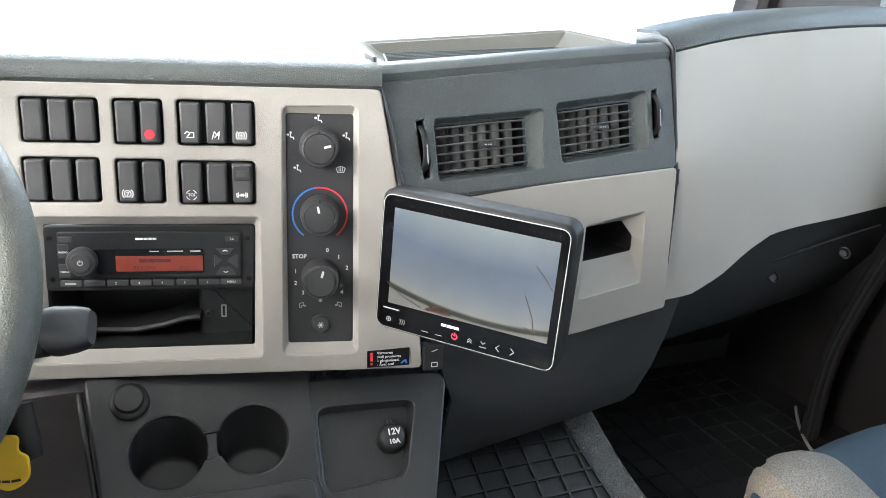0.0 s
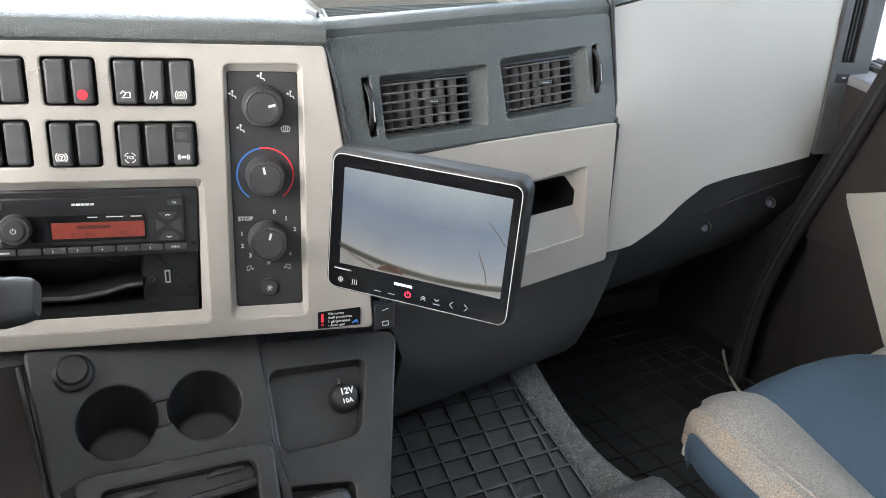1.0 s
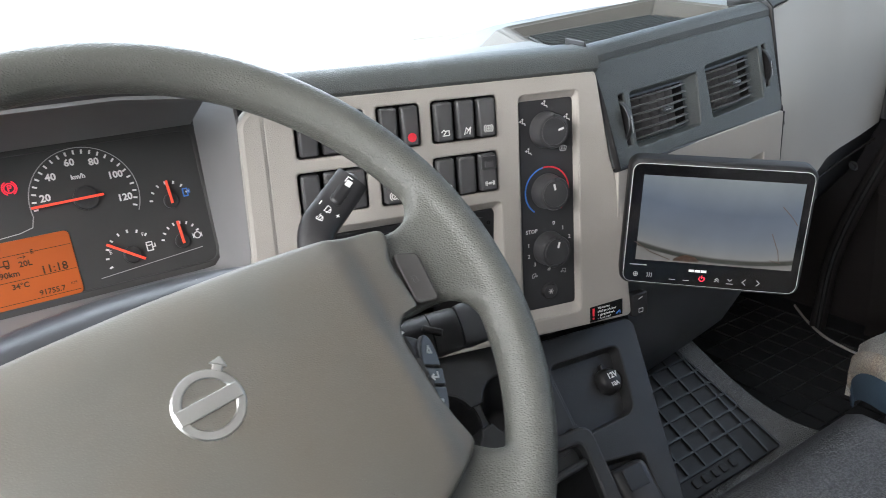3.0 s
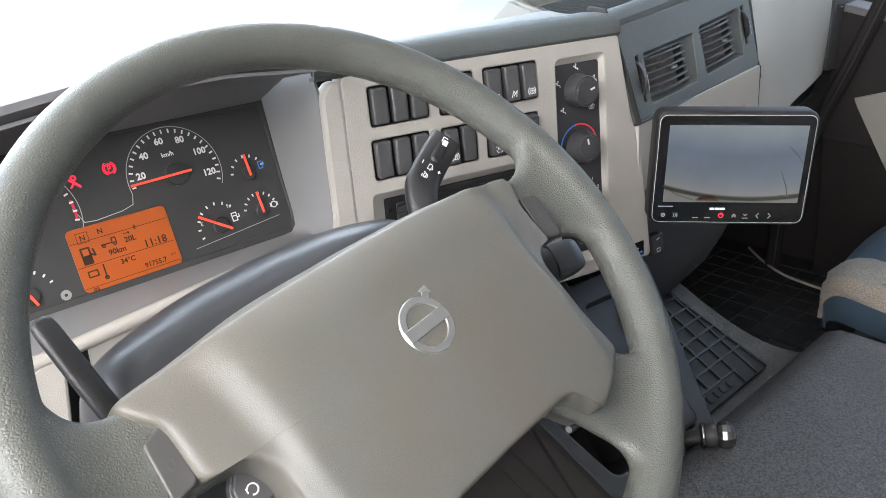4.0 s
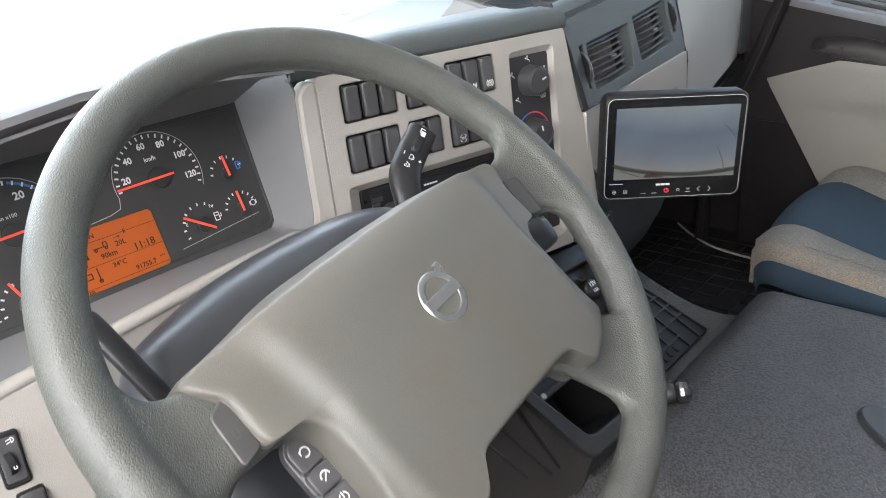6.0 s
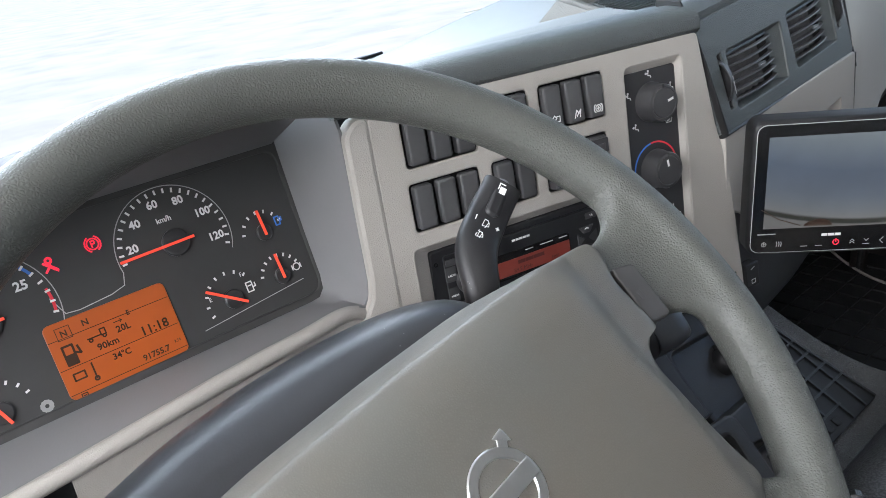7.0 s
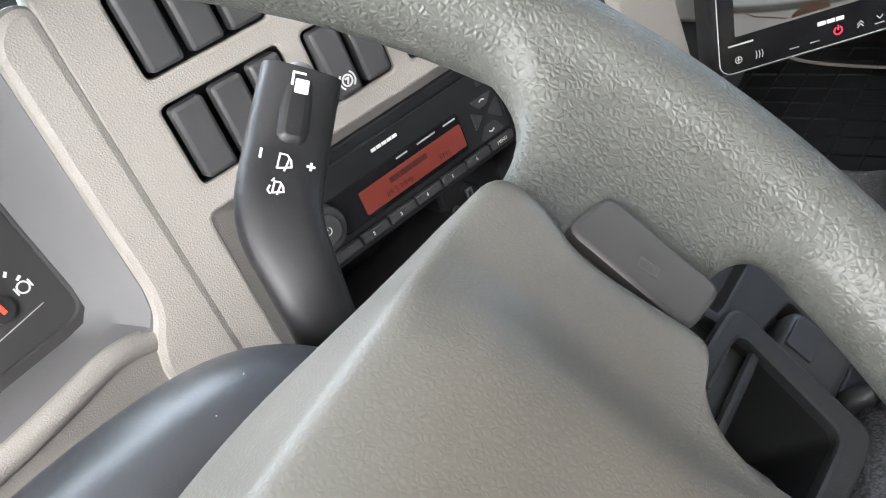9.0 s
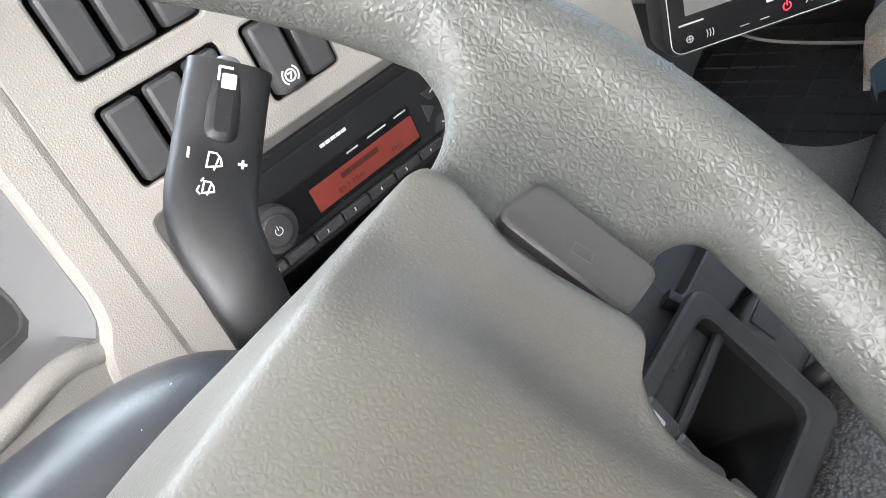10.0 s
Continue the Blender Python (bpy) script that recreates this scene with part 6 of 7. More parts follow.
# small switch box beside the sticker
bx = thing("switch_box", Matrix.Translation((0.095, 0.662, 0.672)), "small black switch box with white marks under the monitor", "switch box")
BF = basis((0.094, 0.655, 0.672), (-0.12, -0.98, 0.12))
part("casing", pillow(rrect(-12, -16, 11, 12, 2, 3), 11, 2), BLACK, bx, BF @ put(-3, 2, -6))
mark([[(-3, -2.2), (3, -2.2), (3, 2.2), (-3, 2.2), (-3, -2.2)]], WHITE, bx, BF @ put(-3, -7, 5.1), 0.8)
mark([[(-3, 0), (3, 2)]], WHITE, bx, BF @ put(-3, 7, 5.1), 0.8)

# ---- centre console ----
con = thing("centre_console", KF, "dark grey sloping centre console with two cup holders", "console")
CUPL, CUPR = (-287, -36, 37.5), (-207, -35, 36.5)


def eight(cl, cr, w):
    """The outline round two cups that are joined by a narrow neck."""
    pts = []
    ang = math.degrees(math.asin(w / cl[2]))
    pts += arc(cr[0], cr[1], cr[2], -180 + ang, 180 - ang, 36)
    pts += arc(cl[0], cl[1], cl[2], ang, 360 - ang, 36)
    return pts


CUPS = eight(CUPL, CUPR, 15)
left_out = rpoly([(-150, -97), (-147, 30), (-357, 44), (-342, -90), (-338, -97)], 6, 3)
part("cup_panel", plate(left_out, [CUPS], 30, 3.0), CONSOLE, con, KF, "dark grey panel with two cup holders")
for cx, cy, r in (CUPL, CUPR):
    bm = bmesh.new()
    up = (KF.to_3x3().inverted() @ Vector((0, 0.12, -1))).normalized()
    prev = None
    for d, inset in ((0.0, 0.3), (0.015, 0.9), (0.035, 1.8), (0.048, 2.8), (0.0515, 4.0), (0.053, 6.5), (0.0532, 12.0)):
        rr = r - inset
        c = [bm.verts.new(Vector(((cx + rr * math.cos(2 * math.pi * i / 40)) / 1000, (cy + rr * math.sin(2 * math.pi * i / 40)) / 1000, -0.001)) + Vector((up.x, up.y, up.z)) * d) for i in range(40)]
        if prev:
            bridge(bm, prev, c)
        prev = c
    bm.faces.new(prev)
    # blacker than the console around it: shade inside the cup put into the colour
    part("cup_well", bm, BLACK, con, KF, "deep round cup holder")
saddle = arc(CUPL[0], CUPL[1], CUPL[2] + 0.4, 25, -25, 12) + arc(CUPR[0], CUPR[1], CUPR[2] + 0.4, 205, 155, 12)
part("cup_saddle", pillow(list(reversed(saddle)), 15, 1.6, -18), CONSOLE, con, KF)
part("push_knob", lathe([(18, 0), (18, 5), (16.5, 7), (14, 8), (13.4, 12), (12.5, 13.5), (0, 13.8)], 36), BLACK, con, KF @ put(-319, 17, 0), "black round push knob")
right_out = rpoly([(-154, -215), (-66, -222), (-38, -125), (0, 0), (-6, 8), (-151, 16)], 5, 3)
REC12 = rpoly([(-146, -100), (-60, -97), (-34, -15), (-144, -10)], 16, 5)
LOCKH = rpoly([(-146, -205), (-88, -208), (-76, -137), (-146, -127)], 10, 4)
part("socket_panel", plate(right_out, [REC12, LOCKH], 30, 2.5, -2), CONSOLE, con, KF, "dark grey panel with a shallow recess")
part("recess_well", cup(offset(REC12, -1.5), 14, 3.5, -3.5), CONSOLE, con, KF)
part("latch_well", cup(offset(LOCKH, -1.5), 20, 3, -3.5), CONSOLE, con, KF)
part("latch_block", rbox(52, 60, 34, 10, 4), KNOB, con, KF @ put(-113, -172, -8), "dark latch block")
part("latch_pad", pillow(rrect(-14, -10, 14, 14, 2, 3), 3, 1), SHROUD, con, KF @ put(-113, -160, 8))
# lower open tray with its clips
TRF = KF @ put(0, 0, 40)     # the tray stands proud of the panel
TRAY = rpoly([(-275, -198), (-182, -200), (-172, -100), (-313, -99)], 15, 6)
tray_out = rpoly([(-288, -212), (-168, -215), (-160, -92), (-325, -91)], 12, 5)
part("tray_rim", plate(tray_out, [TRAY], 9, 3.5, 0), CONSOLE, con, TRF, "open tray with a raised rounded rim")
# the well borrows the near-black mat colour to paint in the shade of its depth
part("tray_well", cup(offset(TRAY, -3), 110, 8, -3), RUBBER, con, TRF)
part("tray_bar", tube([tuple(at(TRF, -302, -128, -9)), tuple(at(TRF, -240, -126, -9)), tuple(at(TRF, -176, -122, -9))], 0.0045, 3, 10), CONSOLE, con)
part("tray_shelf", pillow(rpoly([(-303, -126), (-177, -121), (-173, -103), (-309, -102)], 3, 3), 6, 1.5, -22), CONSOLE, con, TRF)
for x, y in ((-278, -110), (-202, -106)):
    part("card_clip", sweep([tuple(at(TRF, x - 17, y - 2, -14)), tuple(at(TRF, x - 8, y, -11)), tuple(at(TRF, x + 16, y + 1, -13))], [(0.0012, 0.0012), (0.0030, 0.0022), (0.0024, 0.002)], tuple(KF.to_3x3() @ Vector((0, 0, 1))), 10, 3), KNOB, con)
part("screw", lathe([(4, 0), (4, 2), (3, 3), (0, 3)], 20), CHROME, con, TRF @ put(-292, -127, -6))
part("tray_divider", sweep([tuple(at(KF, -158, -84, 6)), tuple(at(KF, -150, -130, 10)), tuple(at(KF, -152, -215, 6))], [(0.006, 0.008)] * 3, tuple(KF.to_3x3() @ Vector((0, 0, 1))), 12, 3), CONSOLE, con)
# sides of the console down to the floor
bm = bmesh.new()
ol = [(-357, 45, -6), (-349, -30, -6), (-342, -90, -6), (-326, -92, 35), (-308, -142, 35), (-289, -190, 35), (-284, -213, 35), (-165, -216, 35), (-158, -216, -6), (-66, -222, -6), (-38, -125, -6), (0, 0, -6), (-8, 10, -6), (-150, 18, -6)]
r0 = [bm.verts.new(at(KF, x, y, z)) for x, y, z in ol]
r1 = [bm.verts.new(at(KF, x - 6 if x < -200 else x * 0.97 - 4, y, z) + Vector((0, 0.03, -0.10))) for x, y, z in ol]
r2 = [bm.verts.new(Vector(((KF @ Vector((x / 1000, y / 1000, 0))).x * 0.9 - 0.01, (KF @ Vector((x / 1000, y / 1000, 0))).y + 0.10, 0.285))) for x, y, z in ol]
bridge(bm, r0, r1); bridge(bm, r1, r2)
part("console_sides", bm, SIDE, con, None, "dark console sides")
for p, q in (((-0.2135, 0.606, 0.579), (-0.1865, 0.555, 0.480)), ((-0.2215, 0.633, 0.544), (-0.1890, 0.564, 0.467)), ((-0.2250, 0.648, 0.514), (-0.1990, 0.591, 0.456))):
    part("side_groove", tube([p, tuple((Vector(p) + Vector(q)) / 2), q], 0.0026 if p[2] > 0.5 else 0.0014, 3, 8), BLACK, con)
part("edge_trim", sweep([tuple(at(KF, -365, 34, -14)), tuple(at(KF, -357, -30, -14)), tuple(at(KF, -349, -92, -14))], [(0.0030, 0.008)] * 3, tuple(KF.to_3x3() @ Vector((0, 0, 1))), 12, 3), CONSOLE, con, None, "raised trim edge")
# 12 volt socket
so = thing("power_socket", KF @ put(-67, -52, -16), "black twelve volt socket cover with white lettering", "socket")
part("cap", lathe([(16, 0), (16, 4), (14.6, 9), (12.4, 12.5), (9, 14), (0, 14.5)], 36), BLACK, so, KF @ put(-67, -52, -17))
part("tab", pillow(rpoly([(-4, 12), (4, 12), (3, 22), (-3, 22)], 2.5, 3), 6, 2), BLACK, so, KF @ put(-67, -52, -15))
word("12V", 9.2, WHITE, so, KF @ put(-66, -48, -2.3, 0), weight=0.3)
word("10A", 7.0, WHITE, so, KF @ put(-67, -58, -2.7, 0), weight=0.22)

# ---- engine tunnel, floor covering and mats ----
tun = thing("engine_tunnel", Matrix.Translation((0.12, 0.2, 0.28)), "engine tunnel under dark grey leather-grain vinyl cover", "tunnel", kind="structure")

def rise(d, r):
    d = max(0.0, min(1.0, d / r))
    return math.sqrt(1 - (1 - d) ** 2)


rows = []
for i in range(45):
    y = -1.0 + 1.585 * (1 - (1 - i / 44) ** 1.8)
    row = []
    for j in range(33):
        q = j / 32
        x = -0.205 + 0.655 * (0.5 - 0.5 * math.cos(math.pi * q))
        row.append((x, y, 0.28 + 0.209 * min(rise(x + 0.205, 0.07), rise(0.45 - x, 0.11), rise(0.585 - y, 0.10)) ** 0.9))
    rows.append(row)
bm = sheet(rows, 0.004)
part("cover", bm, CARPET, tun, None, "dark grey leather-grain cover")


def slope_z(y):
    return 0.366 + 0.52 * (y - 0.62)


def vinyl_edge(y):
    """The strip's outer edge: straight far ahead, swinging out into the tunnel's foot."""
    return 0.412 + 0.0024 * math.exp((0.80 - y) / 0.055)


ys = [0.585 + 0.375 * (i / 22) ** 1.3 for i in range(23)]
rows = []
for k in range(13):
    rows.append([])
    for y in ys:
        e = min(0.56, vinyl_edge(y))
        if k < 7:
            x, drop = -0.05 + (e - 0.012 + 0.05) * k / 6, 0.0
        else:
            t = (k - 6) / 6 * math.pi / 2
            x, drop = e - 0.012 + 0.016 * math.sin(t), 0.022 * (1 - math.cos(t)) + 0.05 * max(0, (k - 10) / 2)
        rows[-1].append((x, y, slope_z(y) - drop - 0.004))
part("floor_vinyl", sheet(rows, 0.005), VINYL, tun, None, "grey leather-grain floor covering", angle=70)
part("vinyl_side", sheet([[(min(0.56, vinyl_edge(y)) + 0.003, y, slope_z(y) - 0.06) for y in ys], [(min(0.56, vinyl_edge(y)) + 0.02, y, 0.28) for y in ys]], 0.004), RUBBER, tun)

QF = basis((0.24, 0.62, 0.368), (0, -0.461, 0.887))
mat1 = thing("rubber_mat", QF, "black rubber floor mat with raised square ribs", "floor mat", group="rubber floor mats")
part("mat_base", pillow(rpoly([(-230, -2), (139, -2), (96, 310), (-230, 310)], 4, 3), 5, 2), RUBBER, mat1, QF)
ribs = []
for i in range(10):
    x = -228 + i * 37 + 3
    ribs.append(([(x, 26 if x < 66 else 2), (x, min(308, (138 - x) / 0.138))], 3.2))
for j in range(12):
    y = 26 + j * 25.4
    if j == 0:
        ribs.append(([(-228, y), (75, y)], 3.2))
    else:
        ribs.append(([(-228, y), (137 - 0.138 * y, y)], 3.2))
ribs.append(([(137, 1), (94.5, 308)], 3.2))
for pts, w in ribs:
    part("rib", strokes([pts], w, 3.5), RIB, mat1, QF @ put(0, 0, 4.8), smooth=False)
for i, (x, w) in enumerate(((-52, 12), (-32, 12), (-12, 10), (6, 12), (27, 12))):
    part("raised_mark", pillow(rrect(x - w / 2, 7, x + w / 2, 20, 3, 3), 2.5, 1), RUBBER, mat1, QF @ put(15, 0, 4.8))
mat2 = thing("rubber_mat", Matrix.Translation((0.72, 0.86, 0.285)), "black rubber passenger footwell mat with square ribs", "floor mat", group="rubber floor mats")
M2 = Matrix.Translation((0.72, 0.86, 0.282))
part("mat_base", pillow(rrect(-210, -300, 230, 300, 6, 3), 5, 2), RUBBER, mat2, M2)
for i in range(10):
    part("rib", strokes([[(-205 + i * 48, -295), (-205 + i * 48, 295)]], 4, 4), RUBBER, mat2, M2 @ put(0, 0, 4.8), smooth=False)
for j in range(13):
    part("rib", strokes([[(-205, -290 + j * 48), (225, -290 + j * 48)]], 4, 4), RUBBER, mat2, M2 @ put(0, 0, 4.8), smooth=False)

# oval latch let into the tunnel cover
la = thing("tunnel_latch", Matrix.Translation((0.06, 0.228, 0.489)), "grey oval latch plate let into the tunnel cover", "latch")
OF = Matrix.LocRotScale(Vector((0.060, 0.228, 0.489)), Euler((0, 0, radians(62))), None)
oval = [(88 * math.cos(2 * math.pi * i / 40), 33 * math.sin(2 * math.pi * i / 40)) for i in range(40)]
part("plate", plate(oval, [rrect(-60, -12, 48, 12, 11, 4)], 10, 5, 8), CONSOLE, la, OF)
part("well", cup(rrect(-60, -12, 48, 12, 11, 4), 9, 1, 5), BLACK, la, OF)
part("bolt", lathe([(9, 0), (9, 4), (7, 5), (4, 5), (3.4, 3), (0, 3)], 28), CHROME, la, OF @ put(30, 0, -3.5))
part("slider", rbox(34, 14, 10, 3, 2), SHROUD, la, OF @ put(-22, 0, 1))
# knob beside the console
kn = thing("lever_knob", Matrix.Translation((0.0, 0.5, 0.49)), "dark glossy round lever knob beside the console", "lever")
NF = basis((-0.006, 0.514, 0.496), (0.55, -0.80, 0.12))
part("stem", tube([(-0.03, 0.55, 0.462), (-0.018, 0.533, 0.486), tuple(at(NF, 0, 0, 2))], 0.009, 5, 14), BLACK, kn)
part("collar", lathe([(9, -6), (14, -5), (15.5, -3), (15.5, -1), (13, 0.5), (10, 1)], 36), GREY_METAL, kn, NF, "thin bright collar")
part("sleeve", lathe([(12.5, 0), (13.6, 3), (13.8, 9), (12.6, 12), (11.6, 13.5)], 36, False), KNOB, kn, NF)
part("grip", lathe([(11.6, 13), (14.5, 15), (16.4, 19), (16.8, 24), (15.2, 29), (11, 33), (5, 35), (0, 35.4)], 11), GREY_METAL, kn, NF, "dark faceted metal grip", angle=18)

# ---- light switch panel on the driver's door side ----
lp = thing("light_switch_panel", LF, "beige panel with headlamp level wheel and blank switch", "switch panel")
SL1 = rpoly([(-15, -34), (3, -36), (7, 6), (-12, 9)], 3, 3)
SL2 = rpoly([(-12, -78), (6, -77), (9, -44), (-11, -42)], 3, 3)
part("panel", plate(rpoly([(-90, -74), (-24, -84), (36, -95), (63, 34), (58, 41), (50, 41), (44, 32), (18, 31), (2, 42), (-90, 46)], 5, 4), (), 30, 3), BEIGE, lp, LF, "beige grained panel")
def grow(pts, k):
    cx, cy = sum(p[0] for p in pts) / len(pts), sum(p[1] for p in pts) / len(pts)
    return [(cx + (x - cx) * k, cy + (y - cy) * k) for x, y in pts]


part("level_body", pillow(grow(SL1, 1.06), 2.4, 1.2), BLACK, lp, LF)
part("level_face", pillow(grow(SL1, 0.86), 4.0, 1.2), SWITCH, lp, LF)
part("level_wheel", lathe([(10, -3), (11, -2.4), (11, 2.4), (10, 3), (0, 3)], 32), BLACK, lp, LF @ put(-6, -16, -2) @ Matrix.Rotation(radians(90), 4, "Y"))
mark([[(-6, -20), (-4, -20), (-4, -17), (-6, -17), (-6, -20)]], WHITE, lp, LF @ put(0, 0, 8.7), 0.7)
mark([arc(0, 0, 2.0, -90, 90, 8) + [(0, -2)], [(-1, 1.2), (-3.4, 0.8)], [(-1, -1.2), (-3.4, -1.6)]], WHITE, lp, LF @ put(0, 1, 4.2), 0.7)
part("blank_bezel", pillow(grow(SL2, 1.06), 1.2, 0.8), BLACK, lp, LF)
part("blank_switch", pillow(grow(SL2, 0.92), 6, 2.2), SWITCH, lp, LF)
part("lower_panel", plate(rpoly([(-150, -200), (60, -200), (38, -102), (-24, -91), (-90, -81)], 6, 3), (), 30, 3), DARK, lp, LF, "dark lower panel")
for x in (-48, -12):
    part("small_switch", pillow(rrect(x, -128, x + 26, -96, 3, 3), 7, 2.4), SWITCH, lp, LF)
# driver's knee panel
part("knee_panel", sheet([[(x, 0.775, 0.645) for x in (-0.80, -0.60, -0.36, -0.225)], [(-0.80, 0.76, 0.62), (-0.60, 0.755, 0.635), (-0.36, 0.755, 0.635), (-0.225, 0.755, 0.635)], [(-0.80, 0.82, 0.45), (-0.60, 0.80, 0.45), (-0.36, 0.80, 0.45), (-0.225, 0.80, 0.45)], [(-0.80, 1.1, 0.30), (-0.60, 1.1, 0.30), (-0.36, 1.1, 0.30), (-0.225, 1.1, 0.30)]], 0.006), KNEE, dash, None, "dark knee panel under the column")

# ---- passenger seat ----
def cushion(x0, x1, y0, y1, z_front, z_back, crown, drop0, drop1, mat, parent, name, label="", soft_nose=0.24):
    """A padded strip of a seat from front (y1) to back (y0)."""
    rows = []
    for k in range(29):
        t = (k / 28) ** 1.5
        y = y1 - (y1 - y0) * t
        z = z_front + (z_back - z_front) * t
        nose = max(0.0, 1 - t / soft_nose)
        z -= 0.075 * nose ** 2.2
        row = []
        for j in range(13):
            s = j / 12
            x = x0 + (x1 - x0) * s
            zz = z + crown * math.sin(math.pi * s)
            e0, e1 = max(0, 1 - s / 0.22), max(0, 1 - (1 - s) / 0.22)
            zz -= drop0 * e0 ** 2 + drop1 * e1 ** 2
            row.append((x, y - 0.02 * (e0 * (drop0 > 0.02) + e1 * (drop1 > 0.02)) * nose, zz))
        rows.append(row)
    lowr = [(x, y + 0.004, z - 0.10) for x, y, z in rows[0]]
    return part(name, sheet([lowr] + rows, 0.01), mat, parent, None, label)


def seat_strip(name, lines, mat, parent, label="", tuck=0.06, mirror=None, hem=0.06):
    """A padded strip lofted over lines; each gives (x, z) at a depth d behind the front edge."""
    rows = []
    for k in range(26):
        d = -0.038 + 0.66 * (k / 25) ** 1.6
        n = max(0.0, (0.055 - d) / 0.093)
        row = []
        for fx, fz, fwd in lines:
            x, z = fx(d), fz(d)
            x += 0.034 * n ** 2 * (1 if x < 0.5 else 0)
            row.append(((mirror - x) if mirror else x, 0.56 - d - (1 - fwd) * n ** 2 * 0.02, z - tuck * n ** 3))
        rows.append(row)
    low = [(x, y + 0.001, z - hem) for x, y, z in rows[0]]
    return part(name, sheet([low] + rows, 0.008), mat, parent, None, label, angle=60)


def lerp_line(p, q, t, lift=0.0, out=0.0):
    return (lambda d: p[0](d) * (1 - t) + q[0](d) * t - out, lambda d: p[1](d) * (1 - t) + q[1](d) * t + lift, p[2] * (1 - t) + q[2] * t)


ps = thing("passenger_seat", Matrix.Translation((0.7, 0.33, 0.28)), "passenger seat in blue and grey cloth with worn tan edge", "seat", group="cab seats")
LA = (lambda d: 0.577 + 0.062 * d, lambda d: 0.525 - 0.313 * d, 1.0)
LB = (lambda d: 0.466 + 0.0625 * d, lambda d: 0.524 - 0.168 * d, 0.75)
LC = (lambda d: 0.458 - 0.055 * d, lambda d: 0.494 - 0.093 * d, 0.35)
LD = (lambda d: 0.462 - 0.055 * d, lambda d: 0.445 - 0.080 * d, 0.0)
for mir in (None, 1.42):
    seat_strip("side_bolster", [LA, lerp_line(LA, LB, 0.25, 0.010), lerp_line(LA, LB, 0.5, 0.014), lerp_line(LA, LB, 0.8, 0.010), lerp_line(LA, LB, 1.0, 0.002)], CLOTH, ps, "pale grey cloth bolster", 0.05, mir)
    seat_strip("bolster_edge", [lerp_line(LA, LB, 1.0, 0.002), lerp_line(LB, LC, 0.3, 0.004, 0.006), lerp_line(LB, LC, 0.65, 0.002, 0.009), LC], CLOTH_TAN, ps, "worn tan cloth bolster edge", 0.045, mir, 0.016)
    seat_strip("blue_skirt", [LC, lerp_line(LC, LD, 0.35, 0, 0.006), lerp_line(LC, LD, 0.7, 0, 0.004), LD], CLOTH_BLUE, ps, "dark blue cloth skirt", 0.03, mir, 0.012)
LAR = (lambda d: 1.42 - LA[0](d), LA[1], 1.0)
seat_strip("seat_centre", [LA, lerp_line(LA, LAR, 0.2, 0.012), lerp_line(LA, LAR, 0.4, 0.018), lerp_line(LA, LAR, 0.6, 0.018), lerp_line(LA, LAR, 0.8, 0.012), LAR], CLOTH_BLUE, ps, "dark blue cloth centre", 0.05)
part("cushion_base", box_at(0.50, -0.05, 0.33, 0.92, 0.54, 0.42, 15), DARK, ps)
part("pedestal", box_at(0.50, 0.0, 0.28, 0.92, 0.52, 0.42, 15), DARK, ps)
part("backrest", box_at(0.45, -0.28, 0.46, 0.96, -0.10, 1.15, 50, 5), CLOTH, ps)
part("bolster_seam", tube([(LB[0](d), 0.56 - d, LB[1](d) + 0.0125) for d in (0.06, 0.15, 0.25, 0.35, 0.45, 0.55)], 0.0012, 3, 6), CLOTH_TAN, ps)

# driver's seat behind the wheel
ds = thing("driver_seat", Matrix.Translation((-0.47, 0.05, 0.28)), "driver's seat cushion in grey and blue cloth", "seat", group="cab seats")
cushion(-0.74, -0.62, -0.35, 0.36, 0.52, 0.48, 0.016, 0.045, 0.008, CLOTH, ds, "side_bolster", "grey cloth bolster")
cushion(-0.622, -0.32, -0.35, 0.37, 0.515, 0.475, 0.012, 0.008, 0.008, CLOTH_BLUE, ds, "seat_centre", "dark blue cloth centre")
cushion(-0.322, -0.18, -0.35, 0.41, 0.52, 0.48, 0.016, 0.008, 0.045, CLOTH_TAN, ds, "side_bolster", "grey cloth bolster worn tan")
part("pedestal", box_at(-0.70, -0.3, 0.28, -0.24, 0.30, 0.42, 15), DARK, ds)
part("backrest", box_at(-0.73, -0.62, 0.46, -0.21, -0.42, 1.15, 50, 5), CLOTH, ds)

# ---- passenger door ----
dr = thing("door_1", Matrix.Translation((0.99, 0.2, 0.28)), "passenger door with dark upper trim and beige lower panel", "door", kind="structure")
def sill_z(y):
    """Height of the inner edge of the sill, which falls towards the seat."""
    return 0.862 - 0.20 * (0.76 - y)


ys = [0.80, 0.6, 0.4, 0.2, 0.0, -0.3]
GRAB = smooth_path([(-664, 757, 0), (-662, 776, 0), (-650, 786, 0), (-600, 792, 0), (-540, 784, 0), (-470, 764, 0), (-412, 742, 0), (-330, 712, 0), (-262, 690, 0)], 4)
LOWB = smooth_path([(x, y, 0) for x, y in [(-664, 757), (-640, 752), (-602, 748), (-560, 741), (-500, 731), (-440, 718), (-380, 706), (-320, 695), (-262, 684)]], 4)
DF = basis((0.944, 0, 0), (-1, 0, 0))
part("door_trim", plate(rpoly([(-800, 600), (300, 600), (300, sill_z(-0.3) * 1000), (-800, sill_z(0.80) * 1000)], 2, 2), [[(x, y) for x, y, z in LOWB] + [(x, y) for x, y, z in reversed(GRAB[1:])]], 10, 3), DOOR_DARK, dr, DF, "dark brown upper door trim")
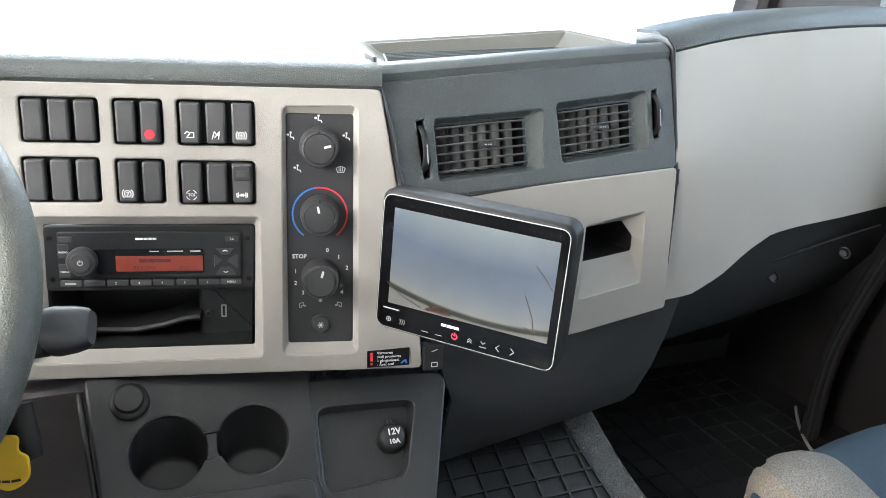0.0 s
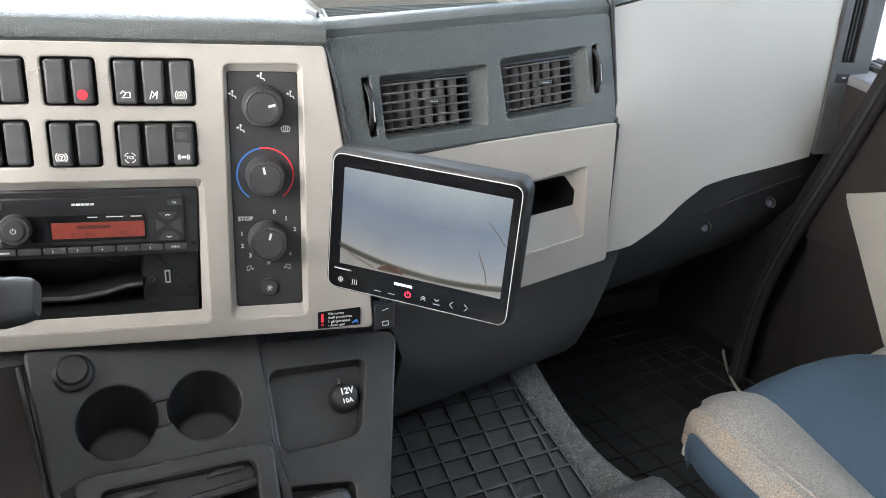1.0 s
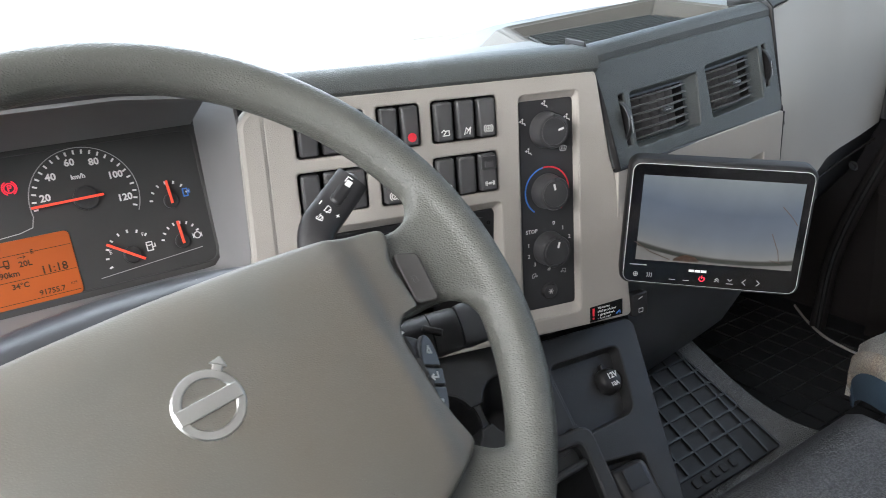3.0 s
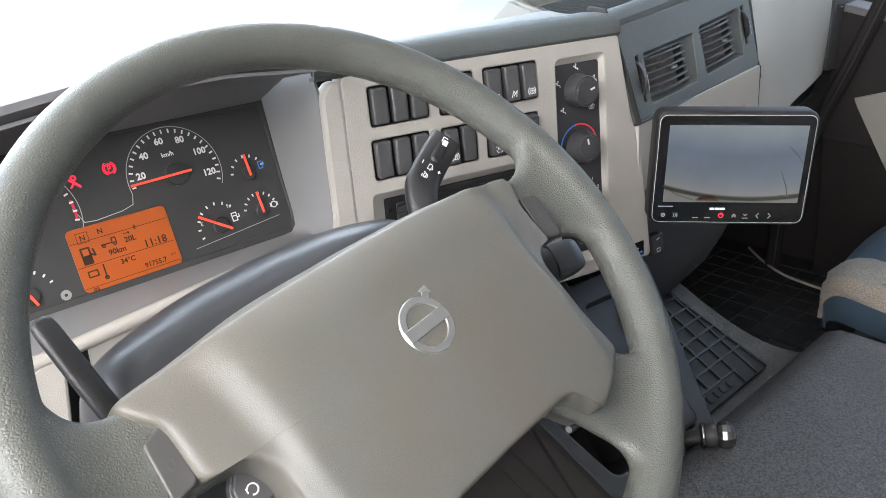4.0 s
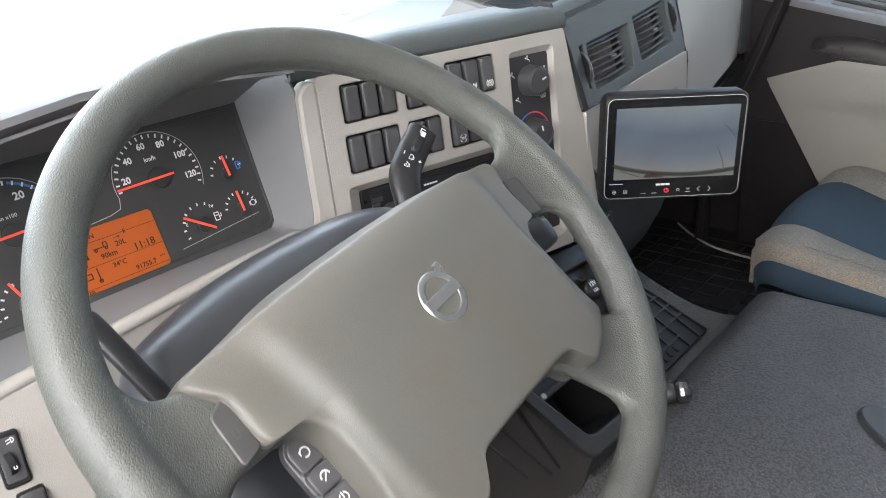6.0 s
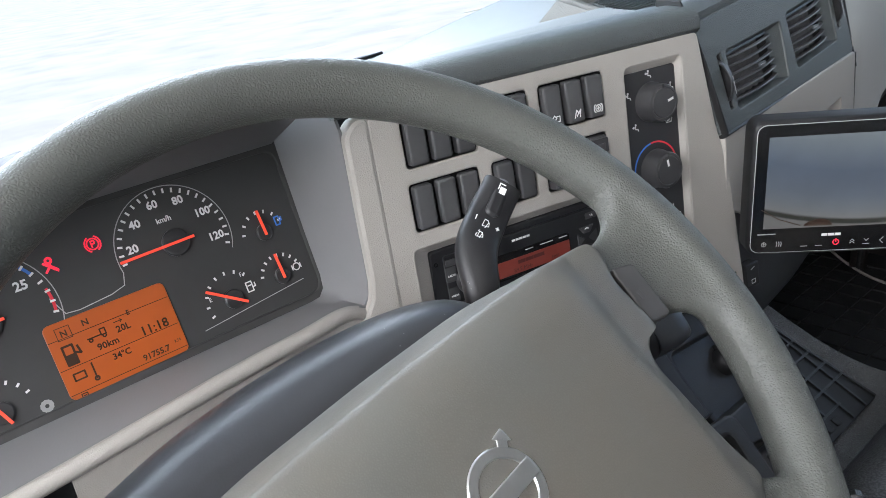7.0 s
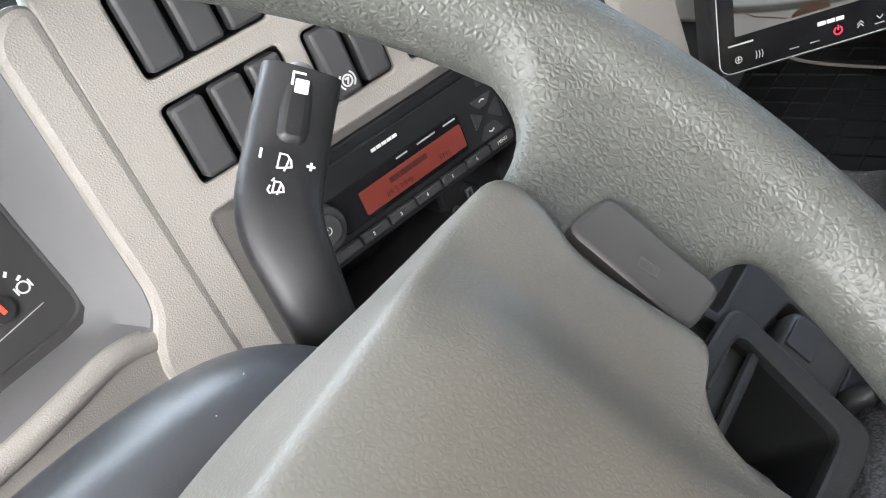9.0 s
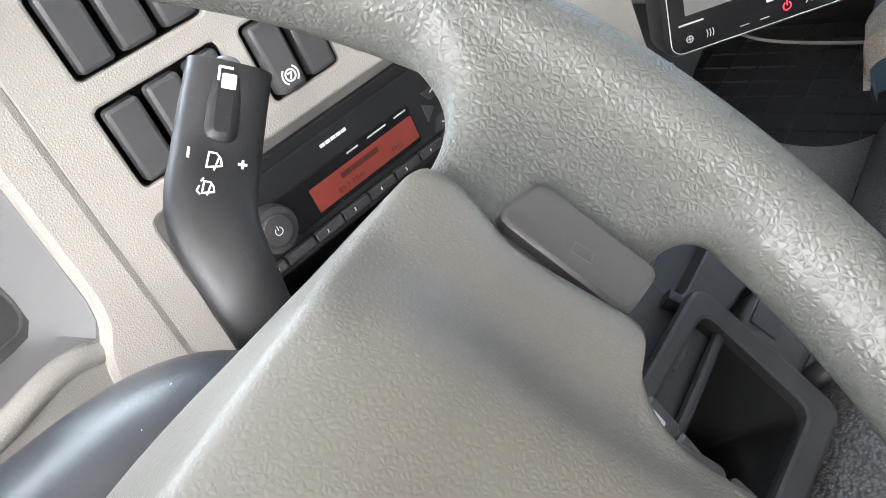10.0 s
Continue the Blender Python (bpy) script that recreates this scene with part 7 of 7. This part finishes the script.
part("lower_trim", sheet([[(x, y, z) for y in ys] for z, x in ((0.602, 0.947), (0.40, 0.985), (0.28, 0.99))]), DOOR_DARK, dr)
# sill under the window: a satin grey plate with a long slot and ribbed weather strips behind
KX = Vector((0, -1, -0.20)).normalized()
KN = Vector((-0.10, -0.20, 1.0))
KN = (KN - KX * KN.dot(KX)).normalized()
KY = KN.cross(KX)
LEDGE = Matrix(((KX.x, KY.x, KN.x, 0.947), (KX.y, KY.y, KN.y, 0.80), (KX.z, KY.z, KN.z, sill_z(0.80)), (0, 0, 0, 1)))
SLOT = rpoly([(160, 17), (330, 17), (336, 26), (336, 36), (326, 41), (168, 41), (158, 34), (156, 24)], 6, 4)
sill = part("sill_plate", plate(rpoly([(-10, 0), (1000, 0), (1000, 48), (-10, 48)], 3, 3), [SLOT], 14, 4, 8), FIN, dr, LEDGE, "satin grey sill plate under the window")
part("slot_well", cup(offset(SLOT, -1), 16, 3, 5), CONSOLE, dr, LEDGE, "dark finger slot in the sill")
part("slot_insert", pillow(rrect(338, 14, 470, 40, 4, 3), 5, 2, 7), TOP_GREY, dr, LEDGE, "pale blue-grey insert")
part("window_switch", pillow(rrect(92, 16, 128, 32, 5, 4), 7, 3, 7, dome=1), KNOB, dr, LEDGE)
for k, (y, z, mat) in enumerate(((53, 9, CONSOLE), (62, 12, FIN), (71, 13, CONSOLE), (80, 15, FIN))):
    part("weather_strip", sweep([tuple(at(LEDGE, x, y, z)) for x in (-10, 300, 600, 1000)], [(0.0048, 0.006)] * 4, tuple(KN), 10, 3), mat, dr)
# beige lower panel with a swollen upper lobe
BP = [(0.748, 0.694), (0.60, 0.742), (0.50, 0.733), (0.376, 0.703), (0.10, 0.66), (-0.3, 0.62), (-0.3, 0.32), (0.50, 0.32), (0.62, 0.485)]


def bp_edge(y, top):
    pts = sorted(BP[:6] if top else [(0.748, 0.694), (0.62, 0.485), (0.50, 0.32), (-0.3, 0.32)])
    for a, b in zip(pts, pts[1:]):
        if y <= b[0]:
            return a[1] + (b[1] - a[1]) * (y - a[0]) / (b[0] - a[0])
    return pts[-1][1]


rows = []
cols = [0.746 - 1.046 * (k / 44) ** 1.25 for k in range(45)]
for i in range(31):
    row = []
    for y in cols:
        z0, z1 = bp_edge(y, False), bp_edge(y, True)
        z = z1 + (z0 - z1) * (i / 30) ** 1.2
        # the lobe begins behind the grab's front end and runs on below the recess
        q = max(0.0, min(1.0, (0.655 - y) / 0.05)) * max(0.0, min(1.0, (z - (z1 - 0.105 - 0.06 * max(0.0, 0.60 - y))) / 0.03))
        q = q * q * (3 - 2 * q)
        edge = min(1.0, i / 2.0) * min(1.0, (0.749 - y) / 0.012)
        row.append((0.943 - 0.02 * (0.75 - z) - 0.010 * q - 0.004 * edge, y, z))
    rows.append(row)
part("lower_panel", sheet(rows), DOOR_BEIGE, dr, None, "beige lower door panel")
# grab recess: a deep black end, then a mauve scoop that runs out to a point
rows = []
for k in range(7):
    v = k / 6
    rows.append([tuple(at(DF, a[0] + (b[0] - a[0]) * v, a[1] + (b[1] - a[1]) * v, -1.0 - 24 * math.sin(math.pi * v) ** 0.6 * min(1.0, (i + 0.2) / 3) * max(0.15, 1 - i / 40))) for i, (a, b) in enumerate(zip(LOWB, GRAB))])
part("grab_scoop", sheet(rows, 0.002), SIDE, dr, None, "dark mauve scooped grab recess")
part("grab_end", sheet([[tuple(at(DF, x, y, z)) for x, y, z in ((-663, 757, -2), (-640, 753, -16), (-604, 750, -10))], [tuple(at(DF, x, y, z)) for x, y, z in ((-662, 772, -3), (-640, 770, -20), (-604, 770, -19))], [tuple(at(DF, x, y, z)) for x, y, z in ((-652, 785, -2), (-636, 787, -14), (-604, 791, -8))]]), BLACK, dr, None, "dark end of the grab recess")
part("grab_lip", tube([tuple(at(DF, x, y - 2, 0)) for x, y, z in LOWB[6:]], 0.0026, 2, 8), BLACK, dr)
seal = thing("door_seal", Matrix.Translation((0.93, 0.75, 0.8)), "thick dark brown rubber door seal", "door seal")
part("seal_strip", tube([(0.935, 0.66, 1.05), (0.93, 0.690, 0.965), (0.93, 0.757, 0.77), (0.93, 0.822, 0.594), (0.93, 0.86, 0.45), (0.93, 0.87, 0.29)], 0.016, 5, 12), DOOR_DARK, seal)
part("sealing_lip", tube([(0.921, 0.655, 1.045), (0.916, 0.686, 0.96), (0.916, 0.752, 0.768), (0.916, 0.816, 0.592), (0.916, 0.853, 0.45), (0.916, 0.862, 0.29)], 0.006, 5, 8), RUBBER, seal, None, "thin black sealing lip")
# thin pale cable on the passenger's floor
bl = thing("pale_cable", Matrix.Translation((0.9, 0.85, 0.29)), "thin pale cable lying on the passenger footwell floor", "cable")
part("cable", tube([(0.985, 0.955, 0.293), (0.976, 0.946, 0.293), (0.949, 0.915, 0.293), (0.928, 0.888, 0.293), (0.895, 0.836, 0.293), (0.878, 0.780, 0.293), (0.868, 0.70, 0.293), (0.866, 0.62, 0.293), (0.87, 0.545, 0.293)], 0.0030, 5, 8), BEIGE, bl)
